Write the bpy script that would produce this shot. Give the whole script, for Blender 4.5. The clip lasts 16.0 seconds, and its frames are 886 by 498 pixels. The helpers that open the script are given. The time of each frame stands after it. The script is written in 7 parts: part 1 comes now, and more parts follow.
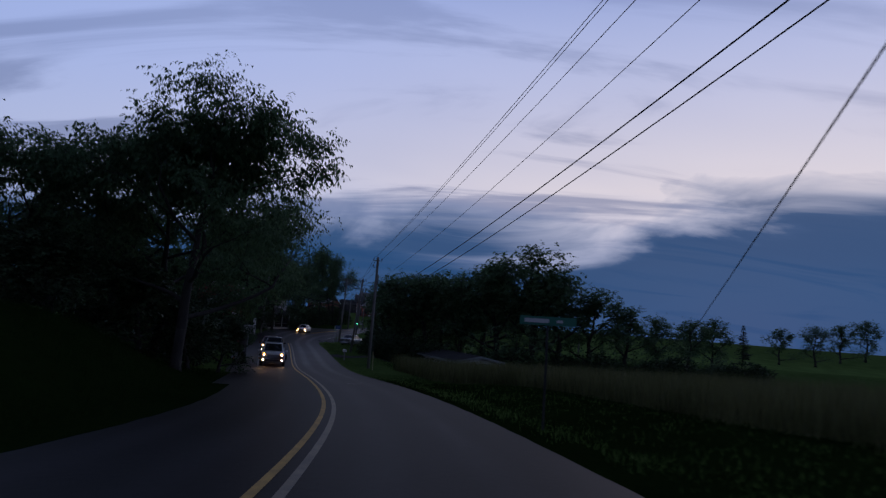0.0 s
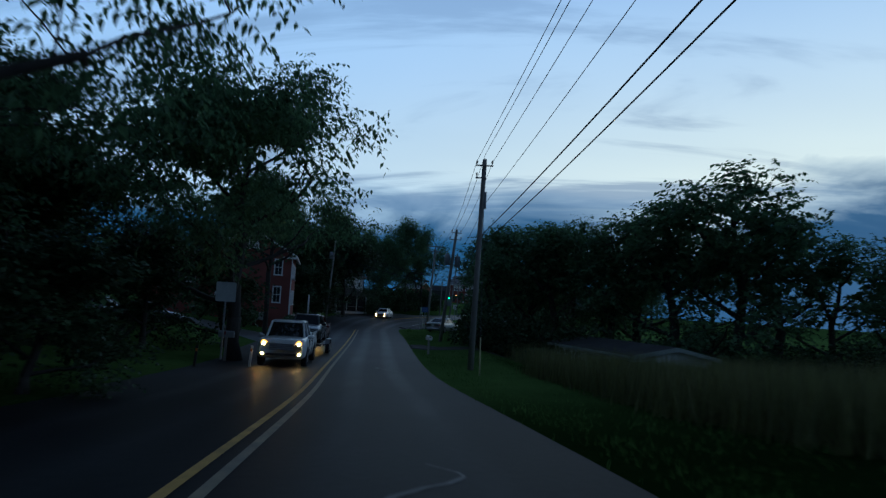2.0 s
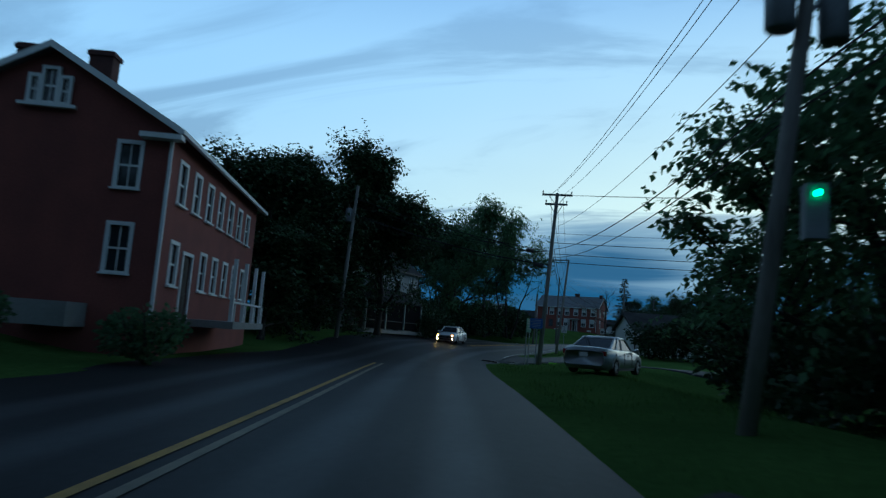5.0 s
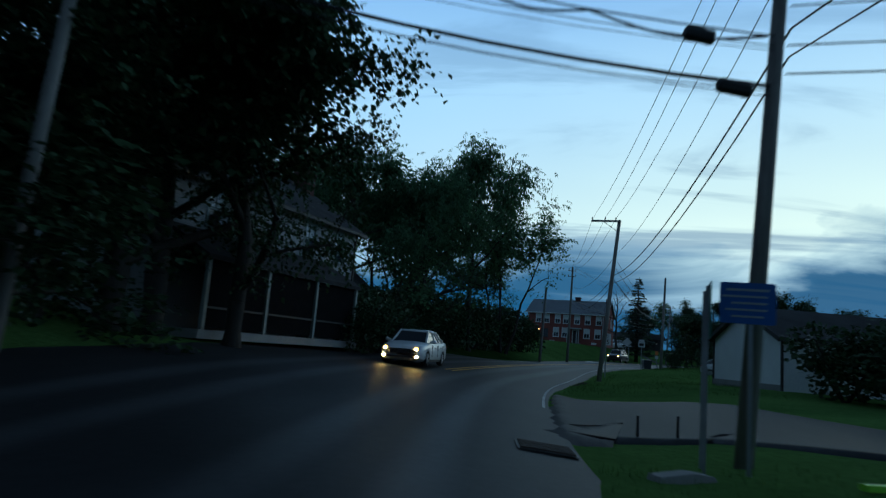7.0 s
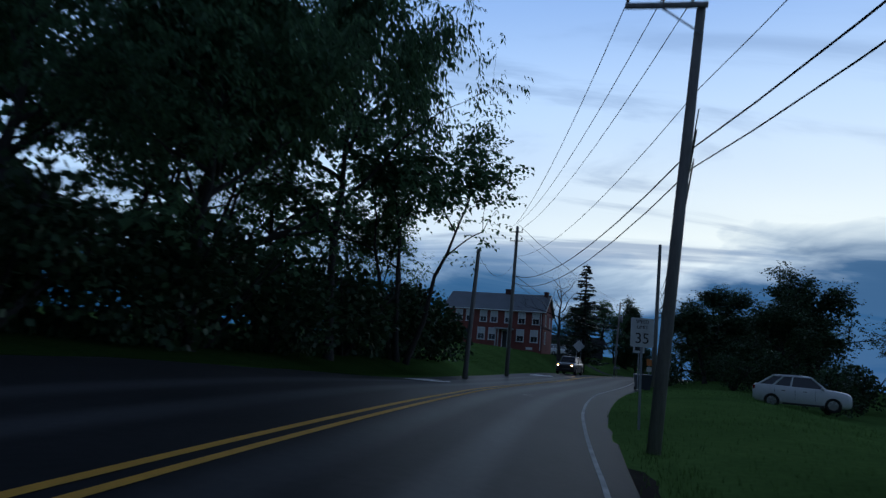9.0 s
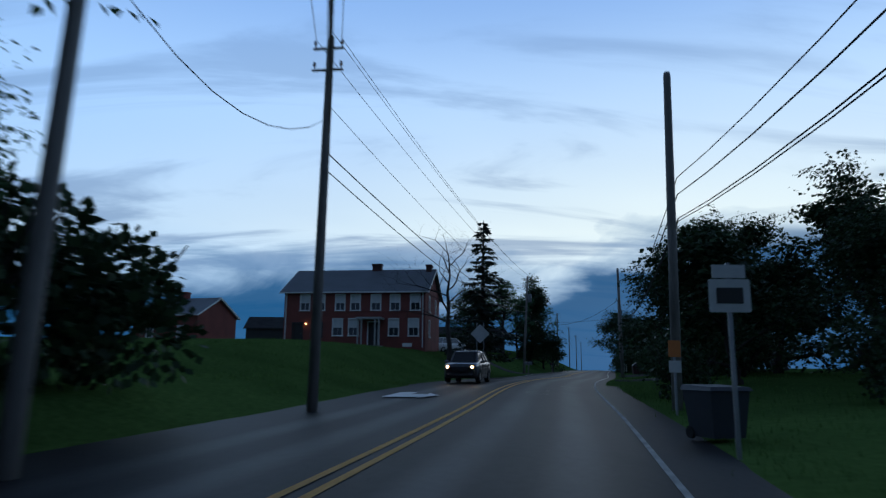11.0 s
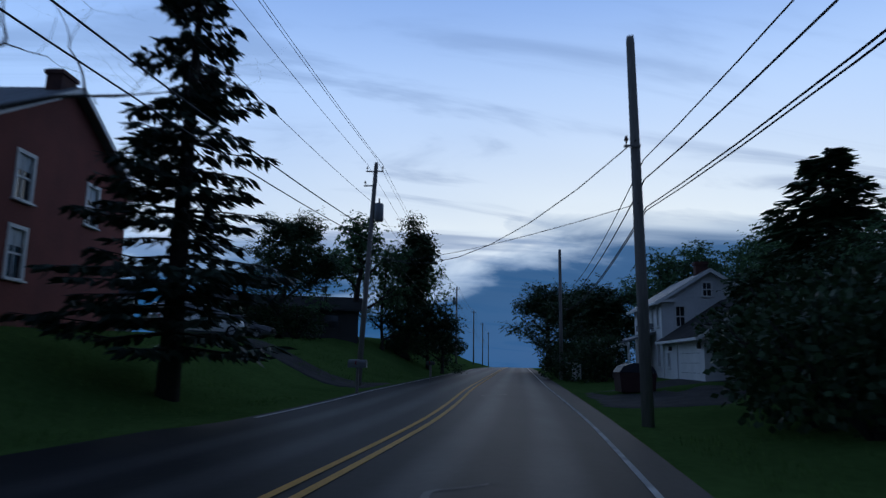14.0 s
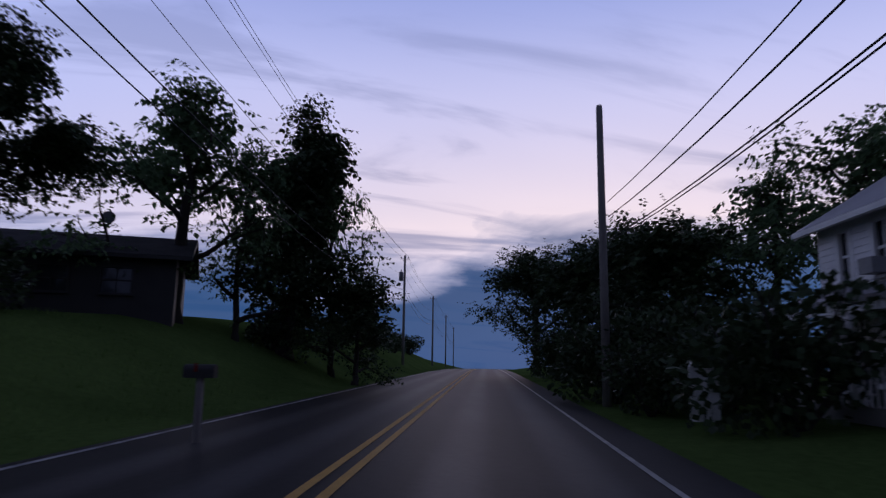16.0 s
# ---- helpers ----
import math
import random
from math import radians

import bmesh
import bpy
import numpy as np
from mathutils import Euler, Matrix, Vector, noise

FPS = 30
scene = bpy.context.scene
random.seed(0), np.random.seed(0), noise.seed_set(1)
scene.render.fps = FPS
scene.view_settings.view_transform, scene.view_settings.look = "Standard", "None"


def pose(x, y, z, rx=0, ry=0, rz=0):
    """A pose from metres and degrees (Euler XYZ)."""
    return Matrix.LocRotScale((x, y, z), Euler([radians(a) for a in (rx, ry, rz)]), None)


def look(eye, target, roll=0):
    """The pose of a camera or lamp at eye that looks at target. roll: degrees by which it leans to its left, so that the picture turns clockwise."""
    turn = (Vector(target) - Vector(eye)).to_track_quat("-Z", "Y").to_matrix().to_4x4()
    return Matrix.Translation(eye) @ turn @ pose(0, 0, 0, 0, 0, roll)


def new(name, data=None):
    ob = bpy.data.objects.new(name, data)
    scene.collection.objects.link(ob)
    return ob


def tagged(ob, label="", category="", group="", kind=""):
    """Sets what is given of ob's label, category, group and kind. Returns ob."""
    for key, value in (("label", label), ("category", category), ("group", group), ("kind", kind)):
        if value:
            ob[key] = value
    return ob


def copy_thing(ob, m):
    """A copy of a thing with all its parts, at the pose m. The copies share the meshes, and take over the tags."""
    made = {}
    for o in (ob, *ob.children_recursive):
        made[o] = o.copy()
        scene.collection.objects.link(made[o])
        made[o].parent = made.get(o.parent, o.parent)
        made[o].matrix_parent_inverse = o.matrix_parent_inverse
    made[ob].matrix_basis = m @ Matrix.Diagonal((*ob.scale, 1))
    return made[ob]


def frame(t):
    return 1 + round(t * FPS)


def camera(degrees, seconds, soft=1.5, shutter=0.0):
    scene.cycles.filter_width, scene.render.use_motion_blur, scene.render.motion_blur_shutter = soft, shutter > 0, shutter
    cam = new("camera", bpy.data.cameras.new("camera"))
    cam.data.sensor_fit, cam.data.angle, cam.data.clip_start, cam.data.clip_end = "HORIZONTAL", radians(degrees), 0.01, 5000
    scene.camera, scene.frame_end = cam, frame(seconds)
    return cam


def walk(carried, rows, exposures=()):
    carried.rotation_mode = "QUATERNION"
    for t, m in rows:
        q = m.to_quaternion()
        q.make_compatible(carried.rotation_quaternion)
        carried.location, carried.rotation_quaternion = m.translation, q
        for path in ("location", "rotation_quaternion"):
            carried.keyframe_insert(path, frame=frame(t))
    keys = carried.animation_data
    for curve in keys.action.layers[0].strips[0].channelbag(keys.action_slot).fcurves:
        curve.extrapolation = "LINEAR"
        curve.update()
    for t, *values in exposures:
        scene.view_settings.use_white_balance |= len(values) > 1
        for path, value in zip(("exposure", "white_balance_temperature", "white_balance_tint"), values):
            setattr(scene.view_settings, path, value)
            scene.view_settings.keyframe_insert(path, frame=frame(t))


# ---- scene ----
cam = camera(67.0, 16.0, soft=1.3, shutter=0.3)
PATH = [
    (0, (-0.681, 0.414, 3.560), (-1.021, 20.304, 5.630), 3.74),
    (0.5, (-1.217, 7.734, 2.977), (-2.264, 27.607, 4.966), 3.66),
    (1, (-1.925, 15.082, 2.401), (-3.732, 34.906, 4.338), 3.45),
    (1.5, (-2.988, 22.367, 1.957), (-5.520, 42.109, 3.917), 3.19),
    (2, (-4.432, 29.506, 1.663), (-7.492, 49.200, 3.338), 3.34),
    (2.5, (-5.832, 36.629, 1.271), (-9.437, 56.226, 2.990), 3.41),
    (3, (-7.184, 43.799, 0.765), (-11.334, 63.282, 2.550), 4.35),
    (3.5, (-8.837, 51.006, 0.307), (-13.420, 70.372, 2.302), 4.33),
    (4, (-10.764, 58.106, 0.052), (-15.597, 77.398, 2.168), 4.28),
    (4.5, (-12.678, 65.232, -0.059), (-17.733, 84.453, 2.178), 4.59),
    (5, (-14.685, 72.646, -0.100), (-19.783, 91.820, 2.424), 4.20),
    (5.5, (-16.698, 80.311, -0.068), (-21.724, 99.478, 2.649), 3.75),
    (6, (-18.598, 88.068, -0.015), (-23.485, 107.263, 2.750), 3.73),
    (6.5, (-20.305, 95.739, -0.013), (-24.968, 114.985, 2.791), 4.16),
    (7, (-21.760, 103.181, -0.070), (-26.074, 122.486, 2.876), 4.64),
    (7.5, (-22.905, 110.452, -0.076), (-26.738, 129.834, 3.034), 4.71),
    (8, (-23.703, 117.885, 0.073), (-26.944, 137.368, 3.223), 4.60),
    (8.5, (-24.097, 125.100, 0.226), (-26.715, 144.668, 3.429), 4.67),
    (9, (-24.200, 131.959, 0.261), (-26.139, 151.589, 3.560), 4.78),
    (9.5, (-24.142, 138.529, 0.288), (-25.320, 158.204, 3.678), 4.31),
    (10, (-23.834, 145.464, 0.419), (-24.194, 165.162, 3.865), 3.56),
    (10.5, (-23.087, 153.029, 0.601), (-22.474, 172.721, 4.045), 1.71),
    (11, (-21.610, 160.766, 0.737), (-20.254, 180.406, 4.261), 0.50),
    (11.5, (-19.617, 168.396, 0.837), (-17.798, 187.980, 4.463), 0.60),
    (12, (-17.583, 175.849, 0.963), (-15.311, 195.390, 4.572), 1.14),
    (12.5, (-15.784, 183.090, 1.138), (-12.942, 202.581, 4.604), 1.12),
    (13, (-14.013, 190.062, 1.294), (-10.709, 209.487, 4.722), 0.47),
    (13.5, (-12.038, 197.089, 1.413), (-8.319, 216.440, 4.835), -0.00),
    (14, (-9.690, 204.344, 1.486), (-5.705, 223.657, 4.825), 0.82),
    (14.5, (-7.274, 211.558, 1.452), (-3.069, 230.809, 4.873), 0.63),
    (15, (-4.943, 218.850, 1.438), (-0.506, 238.051, 4.848), 0.90),
    (15.5, (-2.875, 225.866, 1.492), (1.815, 245.008, 4.897), 1.37),
    (16, (-1.057, 232.516, 1.615), (3.842, 251.617, 4.956), 0.74),
]
walk(cam, [(t, look(eye, target, roll)) for t, eye, target, roll in PATH], exposures=[
    (0.0, -0.20, 6600, 34), (0.6, -0.12, 6300, 24), (1.2, 0.0, 6050, 10), (1.8, 0.08, 5950, 2), (3.0, 0.2, 6000, -2),
    (5.0, 0.3, 5900, -12), (8.2, 0.3, 6050, -10), (8.8, 0.3, 6200, 8), (10.2, 0.3, 6200, 10),
    (12.3, 0.12, 5550, -4), (13.4, 0.15, 5600, 1), (14.2, 0.12, 6100, 18), (16.0, 0.05, 6900, 44)])

# ---- sky and light: dusk, the sun just gone behind a low cloud bank ----
world = bpy.data.worlds.new("dusk_sky")
scene.world = world
world.use_nodes = True
wt = world.node_tree
wt.nodes.clear()


def wn(kind, **kw):
    n = wt.nodes.new(kind)
    for k, v in kw.items():
        n.inputs[k].default_value = v
    return n


def wl(a, b):
    wt.links.new(a, b)


def wmath(op, a, b=None, clamp=False):
    n = wt.nodes.new("ShaderNodeMath")
    n.operation, n.use_clamp = op, clamp
    for i, v in enumerate((a, b)):
        if v is None:
            continue
        if isinstance(v, (int, float)):
            n.inputs[i].default_value = v
        else:
            wl(v, n.inputs[i])
    return n.outputs[0]


def wmix(fac, a, b):
    n = wt.nodes.new("ShaderNodeMix")
    n.data_type = "RGBA"
    for sock, v in ((n.inputs[0], fac), (n.inputs[6], a), (n.inputs[7], b)):
        if isinstance(v, (int, float)):
            sock.default_value = v
        elif isinstance(v, tuple):
            sock.default_value = (*v, 1)
        else:
            wl(v, sock)
    return n.outputs[2]


def wramp(fac, stops):
    n = wt.nodes.new("ShaderNodeValToRGB")
    n.color_ramp.interpolation = "EASE"
    els = n.color_ramp.elements
    while len(els) < len(stops):
        els.new(0.5)
    for e, (p, c) in zip(els, stops):
        e.position, e.color = p, (*c, 1)
    wl(fac, n.inputs[0])
    return n.outputs[0]


coord = wn("ShaderNodeTexCoord")
sep = wn("ShaderNodeSeparateXYZ")
wl(coord.outputs["Generated"], sep.inputs[0])
up = sep.outputs[2]
azim = wmath("ARCTAN2", sep.outputs[0], sep.outputs[1])            # 0 ahead, positive to the right
elev = wmath("ARCSINE", up)
# clouds lie on a flat deck far above: project the direction on it
deck = wmath("ADD", wmath("MAXIMUM", up, 0.0), 0.20)
flat = wn("ShaderNodeCombineXYZ")
wl(wmath("DIVIDE", sep.outputs[0], deck), flat.inputs[0])
wl(wmath("DIVIDE", sep.outputs[1], deck), flat.inputs[1])
turn = wn("ShaderNodeMapping")
turn.inputs["Rotation"].default_value = (0, 0, radians(52))
turn.inputs["Scale"].default_value = (0.45, 1.4, 1)
wl(flat.outputs[0], turn.inputs[0])
streak = wn("ShaderNodeTexNoise", Scale=1.5, Detail=6.0, Roughness=0.55, Distortion=1.1)
wl(turn.outputs[0], streak.inputs["Vector"])
veil = wn("ShaderNodeTexNoise", Scale=0.35, Detail=4.0, Roughness=0.5, Distortion=0.4)
wl(flat.outputs[0], veil.inputs["Vector"])
# clear sky by height above the skyline
high = wmath("MULTIPLY", elev, 1 / 1.2, clamp=True)
clear = wramp(high, [(0.0, (0.25, 0.40, 0.66)), (0.14, (0.42, 0.60, 0.84)), (0.30, (0.36, 0.57, 0.92)), (0.46, (0.25, 0.42, 0.77)), (0.60, (0.035, 0.06, 0.12)), (1.0, (0.008, 0.014, 0.028))])
# afterglow over the place where the sun went down
side = wmath("POWER", wmath("MAXIMUM", wmath("COSINE", wmath("SUBTRACT", azim, 0.45)), 0.0), 3.0)
lobe = wmath("POWER", wmath("SUBTRACT", 1.0, wmath("MULTIPLY", wmath("ABSOLUTE", wmath("SUBTRACT", elev, 0.20)), 2.6), True), 1.6)
sky = wmix(wmath("MULTIPLY", wmath("MULTIPLY", side, lobe, True), 0.95), clear, (0.88, 0.92, 0.86))
# high thin veil
vl = wramp(veil.outputs[0], [(0.38, (0, 0, 0)), (0.70, (1, 1, 1))])
sky = wmix(wmath("MULTIPLY", vl, 0.30), sky, (0.30, 0.42, 0.62))
# slanting grey-blue wisps
st = wramp(streak.outputs[0], [(0.48, (0, 0, 0)), (0.64, (1, 1, 1))])
st = wmath("MULTIPLY", st, wmath("SUBTRACT", 1.0, wmath("MULTIPLY", elev, 1.3), True))
sky = wmix(wmath("MULTIPLY", st, 0.80), sky, (0.12, 0.20, 0.37))
# the low slate-blue cloud bank with a ragged, brighter rim
squash = wn("ShaderNodeMapping")
squash.inputs["Scale"].default_value = (1.0, 1.0, 3.2)
wl(coord.outputs["Generated"], squash.inputs[0])
edge = wn("ShaderNodeTexNoise", Scale=3.0, Detail=6.0, Roughness=0.52, Distortion=0.9)
wl(squash.outputs[0], edge.inputs["Vector"])
ragged = wmath("MULTIPLY", wmath("SUBTRACT", edge.outputs[0], 0.5), 0.17)
# the bank steps up to the right of the afterglow, and is thinner to its left
rise = wn("ShaderNodeMapRange", **{"From Min": 0.17, "From Max": 0.38, "To Min": 0.132, "To Max": 0.198})
dip = wn("ShaderNodeMapRange", **{"From Min": -0.12, "From Max": 0.16, "To Min": 0.022, "To Max": 0.0})
for n in (rise, dip):
    n.interpolation_type = "SMOOTHSTEP"
    wl(azim, n.inputs["Value"])
top = wmath("ADD", wmath("ADD", rise.outputs[0], dip.outputs[0]), ragged)
bank = wmath("POWER", wmath("MULTIPLY", wmath("ADD", wmath("SUBTRACT", top, elev), 0.012), 17.0, True), 0.8)
deep = wramp(wmath("MULTIPLY", wmath("SUBTRACT", top, elev), 7.0, True), [(0.0, (0.12, 0.245, 0.43)), (0.4, (0.008, 0.080, 0.205)), (1.0, (0.010, 0.090, 0.225))])
sky = wmix(wmath("MULTIPLY", bank, 0.95), sky, deep)
nishita = wt.nodes.new("ShaderNodeTexSky")
nishita.sky_type, nishita.sun_disc = "NISHITA", False
nishita.sun_elevation, nishita.sun_rotation = radians(1.5), radians(24)
add = wt.nodes.new("ShaderNodeMix")
add.data_type, add.blend_type = "RGBA", "ADD"
add.inputs[0].default_value = 0.0005
wl(sky, add.inputs[6])
wl(nishita.outputs[0], add.inputs[7])
# the east, behind, has gone dark already
behind = wmath("MULTIPLY", wmath("SUBTRACT", wmath("MULTIPLY", wmath("COSINE", wmath("SUBTRACT", azim, 0.2)), -1.0), -0.55), 0.9, True)
dusk = wmix(wmath("MULTIPLY", behind, 0.9), add.outputs[2], (0.065, 0.10, 0.18))
# below the skyline: dark ground tone
under = wmath("MULTIPLY", wmath("ADD", elev, 0.03), 40.0, True)
final = wmix(under, (0.05, 0.08, 0.14), dusk)
bg = wn("ShaderNodeBackground", Strength=0.92)
wl(final, bg.inputs[0])
out = wn("ShaderNodeOutputWorld")
wl(bg.outputs[0], out.inputs[0])
sun = new("sun", bpy.data.lights.new("sun", "SUN"))
sun.data.energy, sun.data.angle, sun.data.color = 0.07, radians(24), (1.0, 0.95, 0.90)
sun.matrix_world = look((0, 0, 50), (-20.4, -45.7, 46), 0)

# ---- materials ----


def material(name, base, rough=0.8, metal=0.0, var=0.25, scale=1.5, fine=14.0, bump=0.3, dist=0.01, tone=None, coat=0.0, spec=0.5, per_object=0.0, stretch=(1, 1, 1)):
    """A surface with blotches and grain at two scales and relief; tone: the colour of the blotches."""
    m = bpy.data.materials.new(name)
    m.use_nodes = True
    nt = m.node_tree
    b = nt.nodes["Principled BSDF"]
    b.inputs["Roughness"].default_value, b.inputs["Metallic"].default_value = rough, metal
    b.inputs["Coat Weight"].default_value = coat
    b.inputs["Specular IOR Level"].default_value = spec
    tc = nt.nodes.new("ShaderNodeTexCoord")
    mp = nt.nodes.new("ShaderNodeMapping")
    mp.inputs["Scale"].default_value = stretch
    nt.links.new(tc.outputs["Object"], mp.inputs[0])
    big, small = nt.nodes.new("ShaderNodeTexNoise"), nt.nodes.new("ShaderNodeTexNoise")
    for n, s in ((big, scale), (small, fine)):
        n.inputs["Scale"].default_value, n.inputs["Detail"].default_value = s, 5
        nt.links.new(mp.outputs[0], n.inputs["Vector"])
    tone = tone or tuple(c * 0.55 for c in base)
    ramp = nt.nodes.new("ShaderNodeValToRGB")
    ramp.color_ramp.elements[0].position, ramp.color_ramp.elements[1].position = 0.32, 0.68
    ramp.color_ramp.elements[0].color, ramp.color_ramp.elements[1].color = (*tone, 1), (*base, 1)
    nt.links.new(big.outputs[0], ramp.inputs[0])
    mix = nt.nodes.new("ShaderNodeMix")
    mix.data_type = "RGBA"
    mix.inputs[0].default_value = min(1.0, var * 2)
    mix.inputs[6].default_value = (*base, 1)
    nt.links.new(ramp.outputs[0], mix.inputs[7])
    hsv = nt.nodes.new("ShaderNodeHueSaturation")
    nt.links.new(mix.outputs[2], hsv.inputs["Color"])
    val = nt.nodes.new("ShaderNodeMath")
    val.operation = "MULTIPLY_ADD"
    nt.links.new(small.outputs[0], val.inputs[0])
    val.inputs[1].default_value, val.inputs[2].default_value = var * 1.6, 1 - var * 0.8
    last = val.outputs[0]
    if per_object:
        info = nt.nodes.new("ShaderNodeObjectInfo")
        po = nt.nodes.new("ShaderNodeMath")
        po.operation = "MULTIPLY_ADD"
        nt.links.new(info.outputs["Random"], po.inputs[0])
        po.inputs[1].default_value = per_object
        nt.links.new(last, po.inputs[2])
        last = po.outputs[0]
    nt.links.new(last, hsv.inputs["Value"])
    nt.links.new(hsv.outputs[0], b.inputs["Base Color"])
    if bump:
        bp = nt.nodes.new("ShaderNodeBump")
        bp.inputs["Strength"].default_value, bp.inputs["Distance"].default_value = bump, dist
        nt.links.new(small.outputs[0], bp.inputs["Height"])
        nt.links.new(bp.outputs[0], b.inputs["Normal"])
    return m


def leaf_material(name, base, tone, through_it=0.4, spec=0.25):
    m = material(name, base, 0.55, var=0.3, scale=0.35, fine=3.0, bump=0, tone=tone, spec=spec)
    nt = m.node_tree
    b = nt.nodes["Principled BSDF"]
    geo = nt.nodes.new("ShaderNodeNewGeometry")
    hs = nt.nodes.new("ShaderNodeHueSaturation")
    vm = nt.nodes.new("ShaderNodeMath")
    vm.operation = "MULTIPLY_ADD"
    vm.inputs[1].default_value, vm.inputs[2].default_value = 0.9, 0.55
    nt.links.new(geo.outputs["Random Per Island"], vm.inputs[0])
    nt.links.new(vm.outputs[0], hs.inputs["Value"])
    nt.links.new(b.inputs["Base Color"].links[0].from_socket, hs.inputs["Color"])
    nt.links.new(hs.outputs[0], b.inputs["Base Color"])
    tr = nt.nodes.new("ShaderNodeBsdfTranslucent")
    nt.links.new(hs.outputs[0], tr.inputs[0])
    mx = nt.nodes.new("ShaderNodeMixShader")
    mx.inputs[0].default_value = through_it
    nt.links.new(b.outputs[0], mx.inputs[1])
    nt.links.new(tr.outputs[0], mx.inputs[2])
    nt.links.new(mx.outputs[0], nt.nodes["Material Output"].inputs[0])
    return m


def lamp_material(name, colour, strength):
    m = bpy.data.materials.new(name)
    m.use_nodes = True
    b = m.node_tree.nodes["Principled BSDF"]
    b.inputs["Base Color"].default_value = (*colour, 1)
    b.inputs["Emission Color"].default_value, b.inputs["Emission Strength"].default_value = (*colour, 1), strength
    return m


def glass_material(name, colour, rough=0.03):
    m = bpy.data.materials.new(name)
    m.use_nodes = True
    b = m.node_tree.nodes["Principled BSDF"]
    b.inputs["Base Color"].default_value, b.inputs["Roughness"].default_value = (*colour, 1), rough
    b.inputs["Specular IOR Level"].default_value = 0.7
    return m


M_ASPHALT = material("asphalt", (0.034, 0.034, 0.037), 0.55, var=0.5, scale=0.22, fine=7.0, bump=0.6, dist=0.008, tone=(0.022, 0.022, 0.024), spec=0.1)
# polished wheel tracks and an oil-dark middle run along each lane
nt = M_ASPHALT.node_tree
lane_at = nt.nodes.new("ShaderNodeAttribute")
lane_at.attribute_name = "across"
steps = [("ABSOLUTE", None, None), ("SUBTRACT", 2.05, None), ("ABSOLUTE", None, None), ("SUBTRACT", 0.80, None), ("ABSOLUTE", None, None), ("DIVIDE", 0.62, None), ("MINIMUM", 1.0, None)]
sock = lane_at.outputs["Fac"]
for op, v, _ in steps:
    n = nt.nodes.new("ShaderNodeMath")
    n.operation = op
    nt.links.new(sock, n.inputs[0])
    if v is not None:
        n.inputs[1].default_value = v
    sock = n.outputs[0]
curve = nt.nodes.new("ShaderNodeMapRange")
curve.interpolation_type = "SMOOTHERSTEP"
curve.inputs["To Min"].default_value, curve.inputs["To Max"].default_value = 2.1, 0.70
nt.links.new(sock, curve.inputs["Value"])
long_noise, long_map = nt.nodes.new("ShaderNodeTexNoise"), nt.nodes.new("ShaderNodeMapping")
long_map.inputs["Scale"].default_value = (0.9, 0.10, 1)
long_noise.inputs["Scale"].default_value, long_noise.inputs["Detail"].default_value = 1.0, 5
nt.links.new(nt.nodes["Texture Coordinate"].outputs["Object"], long_map.inputs[0])
nt.links.new(long_map.outputs[0], long_noise.inputs["Vector"])
wear = nt.nodes.new("ShaderNodeMix")
nt.links.new(long_noise.outputs[0], wear.inputs[0])
wear.inputs[2].default_value = 1.0
nt.links.new(curve.outputs[0], wear.inputs[3])
# dim light is painted in: the asphalt colour darkens before the first houses
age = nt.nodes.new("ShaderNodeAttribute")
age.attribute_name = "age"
dimmed = nt.nodes.new("ShaderNodeMath")
dimmed.operation = "MULTIPLY"
nt.links.new(wear.outputs[0], dimmed.inputs[0])
nt.links.new(age.outputs["Fac"], dimmed.inputs[1])
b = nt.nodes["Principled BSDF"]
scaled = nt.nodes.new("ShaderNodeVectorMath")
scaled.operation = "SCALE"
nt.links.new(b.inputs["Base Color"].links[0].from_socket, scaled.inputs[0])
nt.links.new(dimmed.outputs[0], scaled.inputs["Scale"])
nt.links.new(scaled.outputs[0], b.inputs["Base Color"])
polish = nt.nodes.new("ShaderNodeMapRange")
polish.inputs["From Min"].default_value, polish.inputs["From Max"].default_value = 0.6, 1.8
polish.inputs["To Min"].default_value, polish.inputs["To Max"].default_value = 0.06, 0.24
nt.links.new(dimmed.outputs[0], polish.inputs["Value"])
nt.links.new(polish.outputs[0], b.inputs["Specular IOR Level"])
M_PATCH = material("asphalt_patch", (0.043, 0.043, 0.045), 0.5, var=0.3, scale=0.8, fine=12.0, bump=0.3, dist=0.005)
M_CRACK = material("crack_sealant", (0.075, 0.075, 0.078), 0.6, var=0.4, scale=2.0, fine=12.0, bump=0.2, dist=0.004)
M_GRAVEL = material("gravel_shoulder", (0.075, 0.072, 0.068), 0.95, var=0.45, scale=1.2, fine=16.0, bump=0.8, dist=0.02, tone=(0.04, 0.038, 0.036), spec=0.1)
M_YELLOW = material("yellow_paint", (0.66, 0.33, 0.035), 0.7, var=0.3, scale=2.5, fine=20, bump=0.3, dist=0.003, tone=(0.48, 0.25, 0.03))
M_YELLOW_DULL = material("dull_yellow_paint", (0.58, 0.33, 0.06), 0.7, var=0.4, scale=2.5, fine=20, bump=0.3, dist=0.003, tone=(0.30, 0.18, 0.04))
M_YELLOW_WORN = material("worn_yellow_paint", (0.24, 0.19, 0.11), 0.6, var=0.45, scale=2.5, fine=20, bump=0.3, dist=0.003, tone=(0.10, 0.085, 0.06))
M_WHITE_LINE = material("white_road_paint", (0.55, 0.55, 0.53), 0.7, var=0.5, scale=2.0, fine=20, bump=0.3, dist=0.003, tone=(0.24, 0.24, 0.235), spec=0.2)
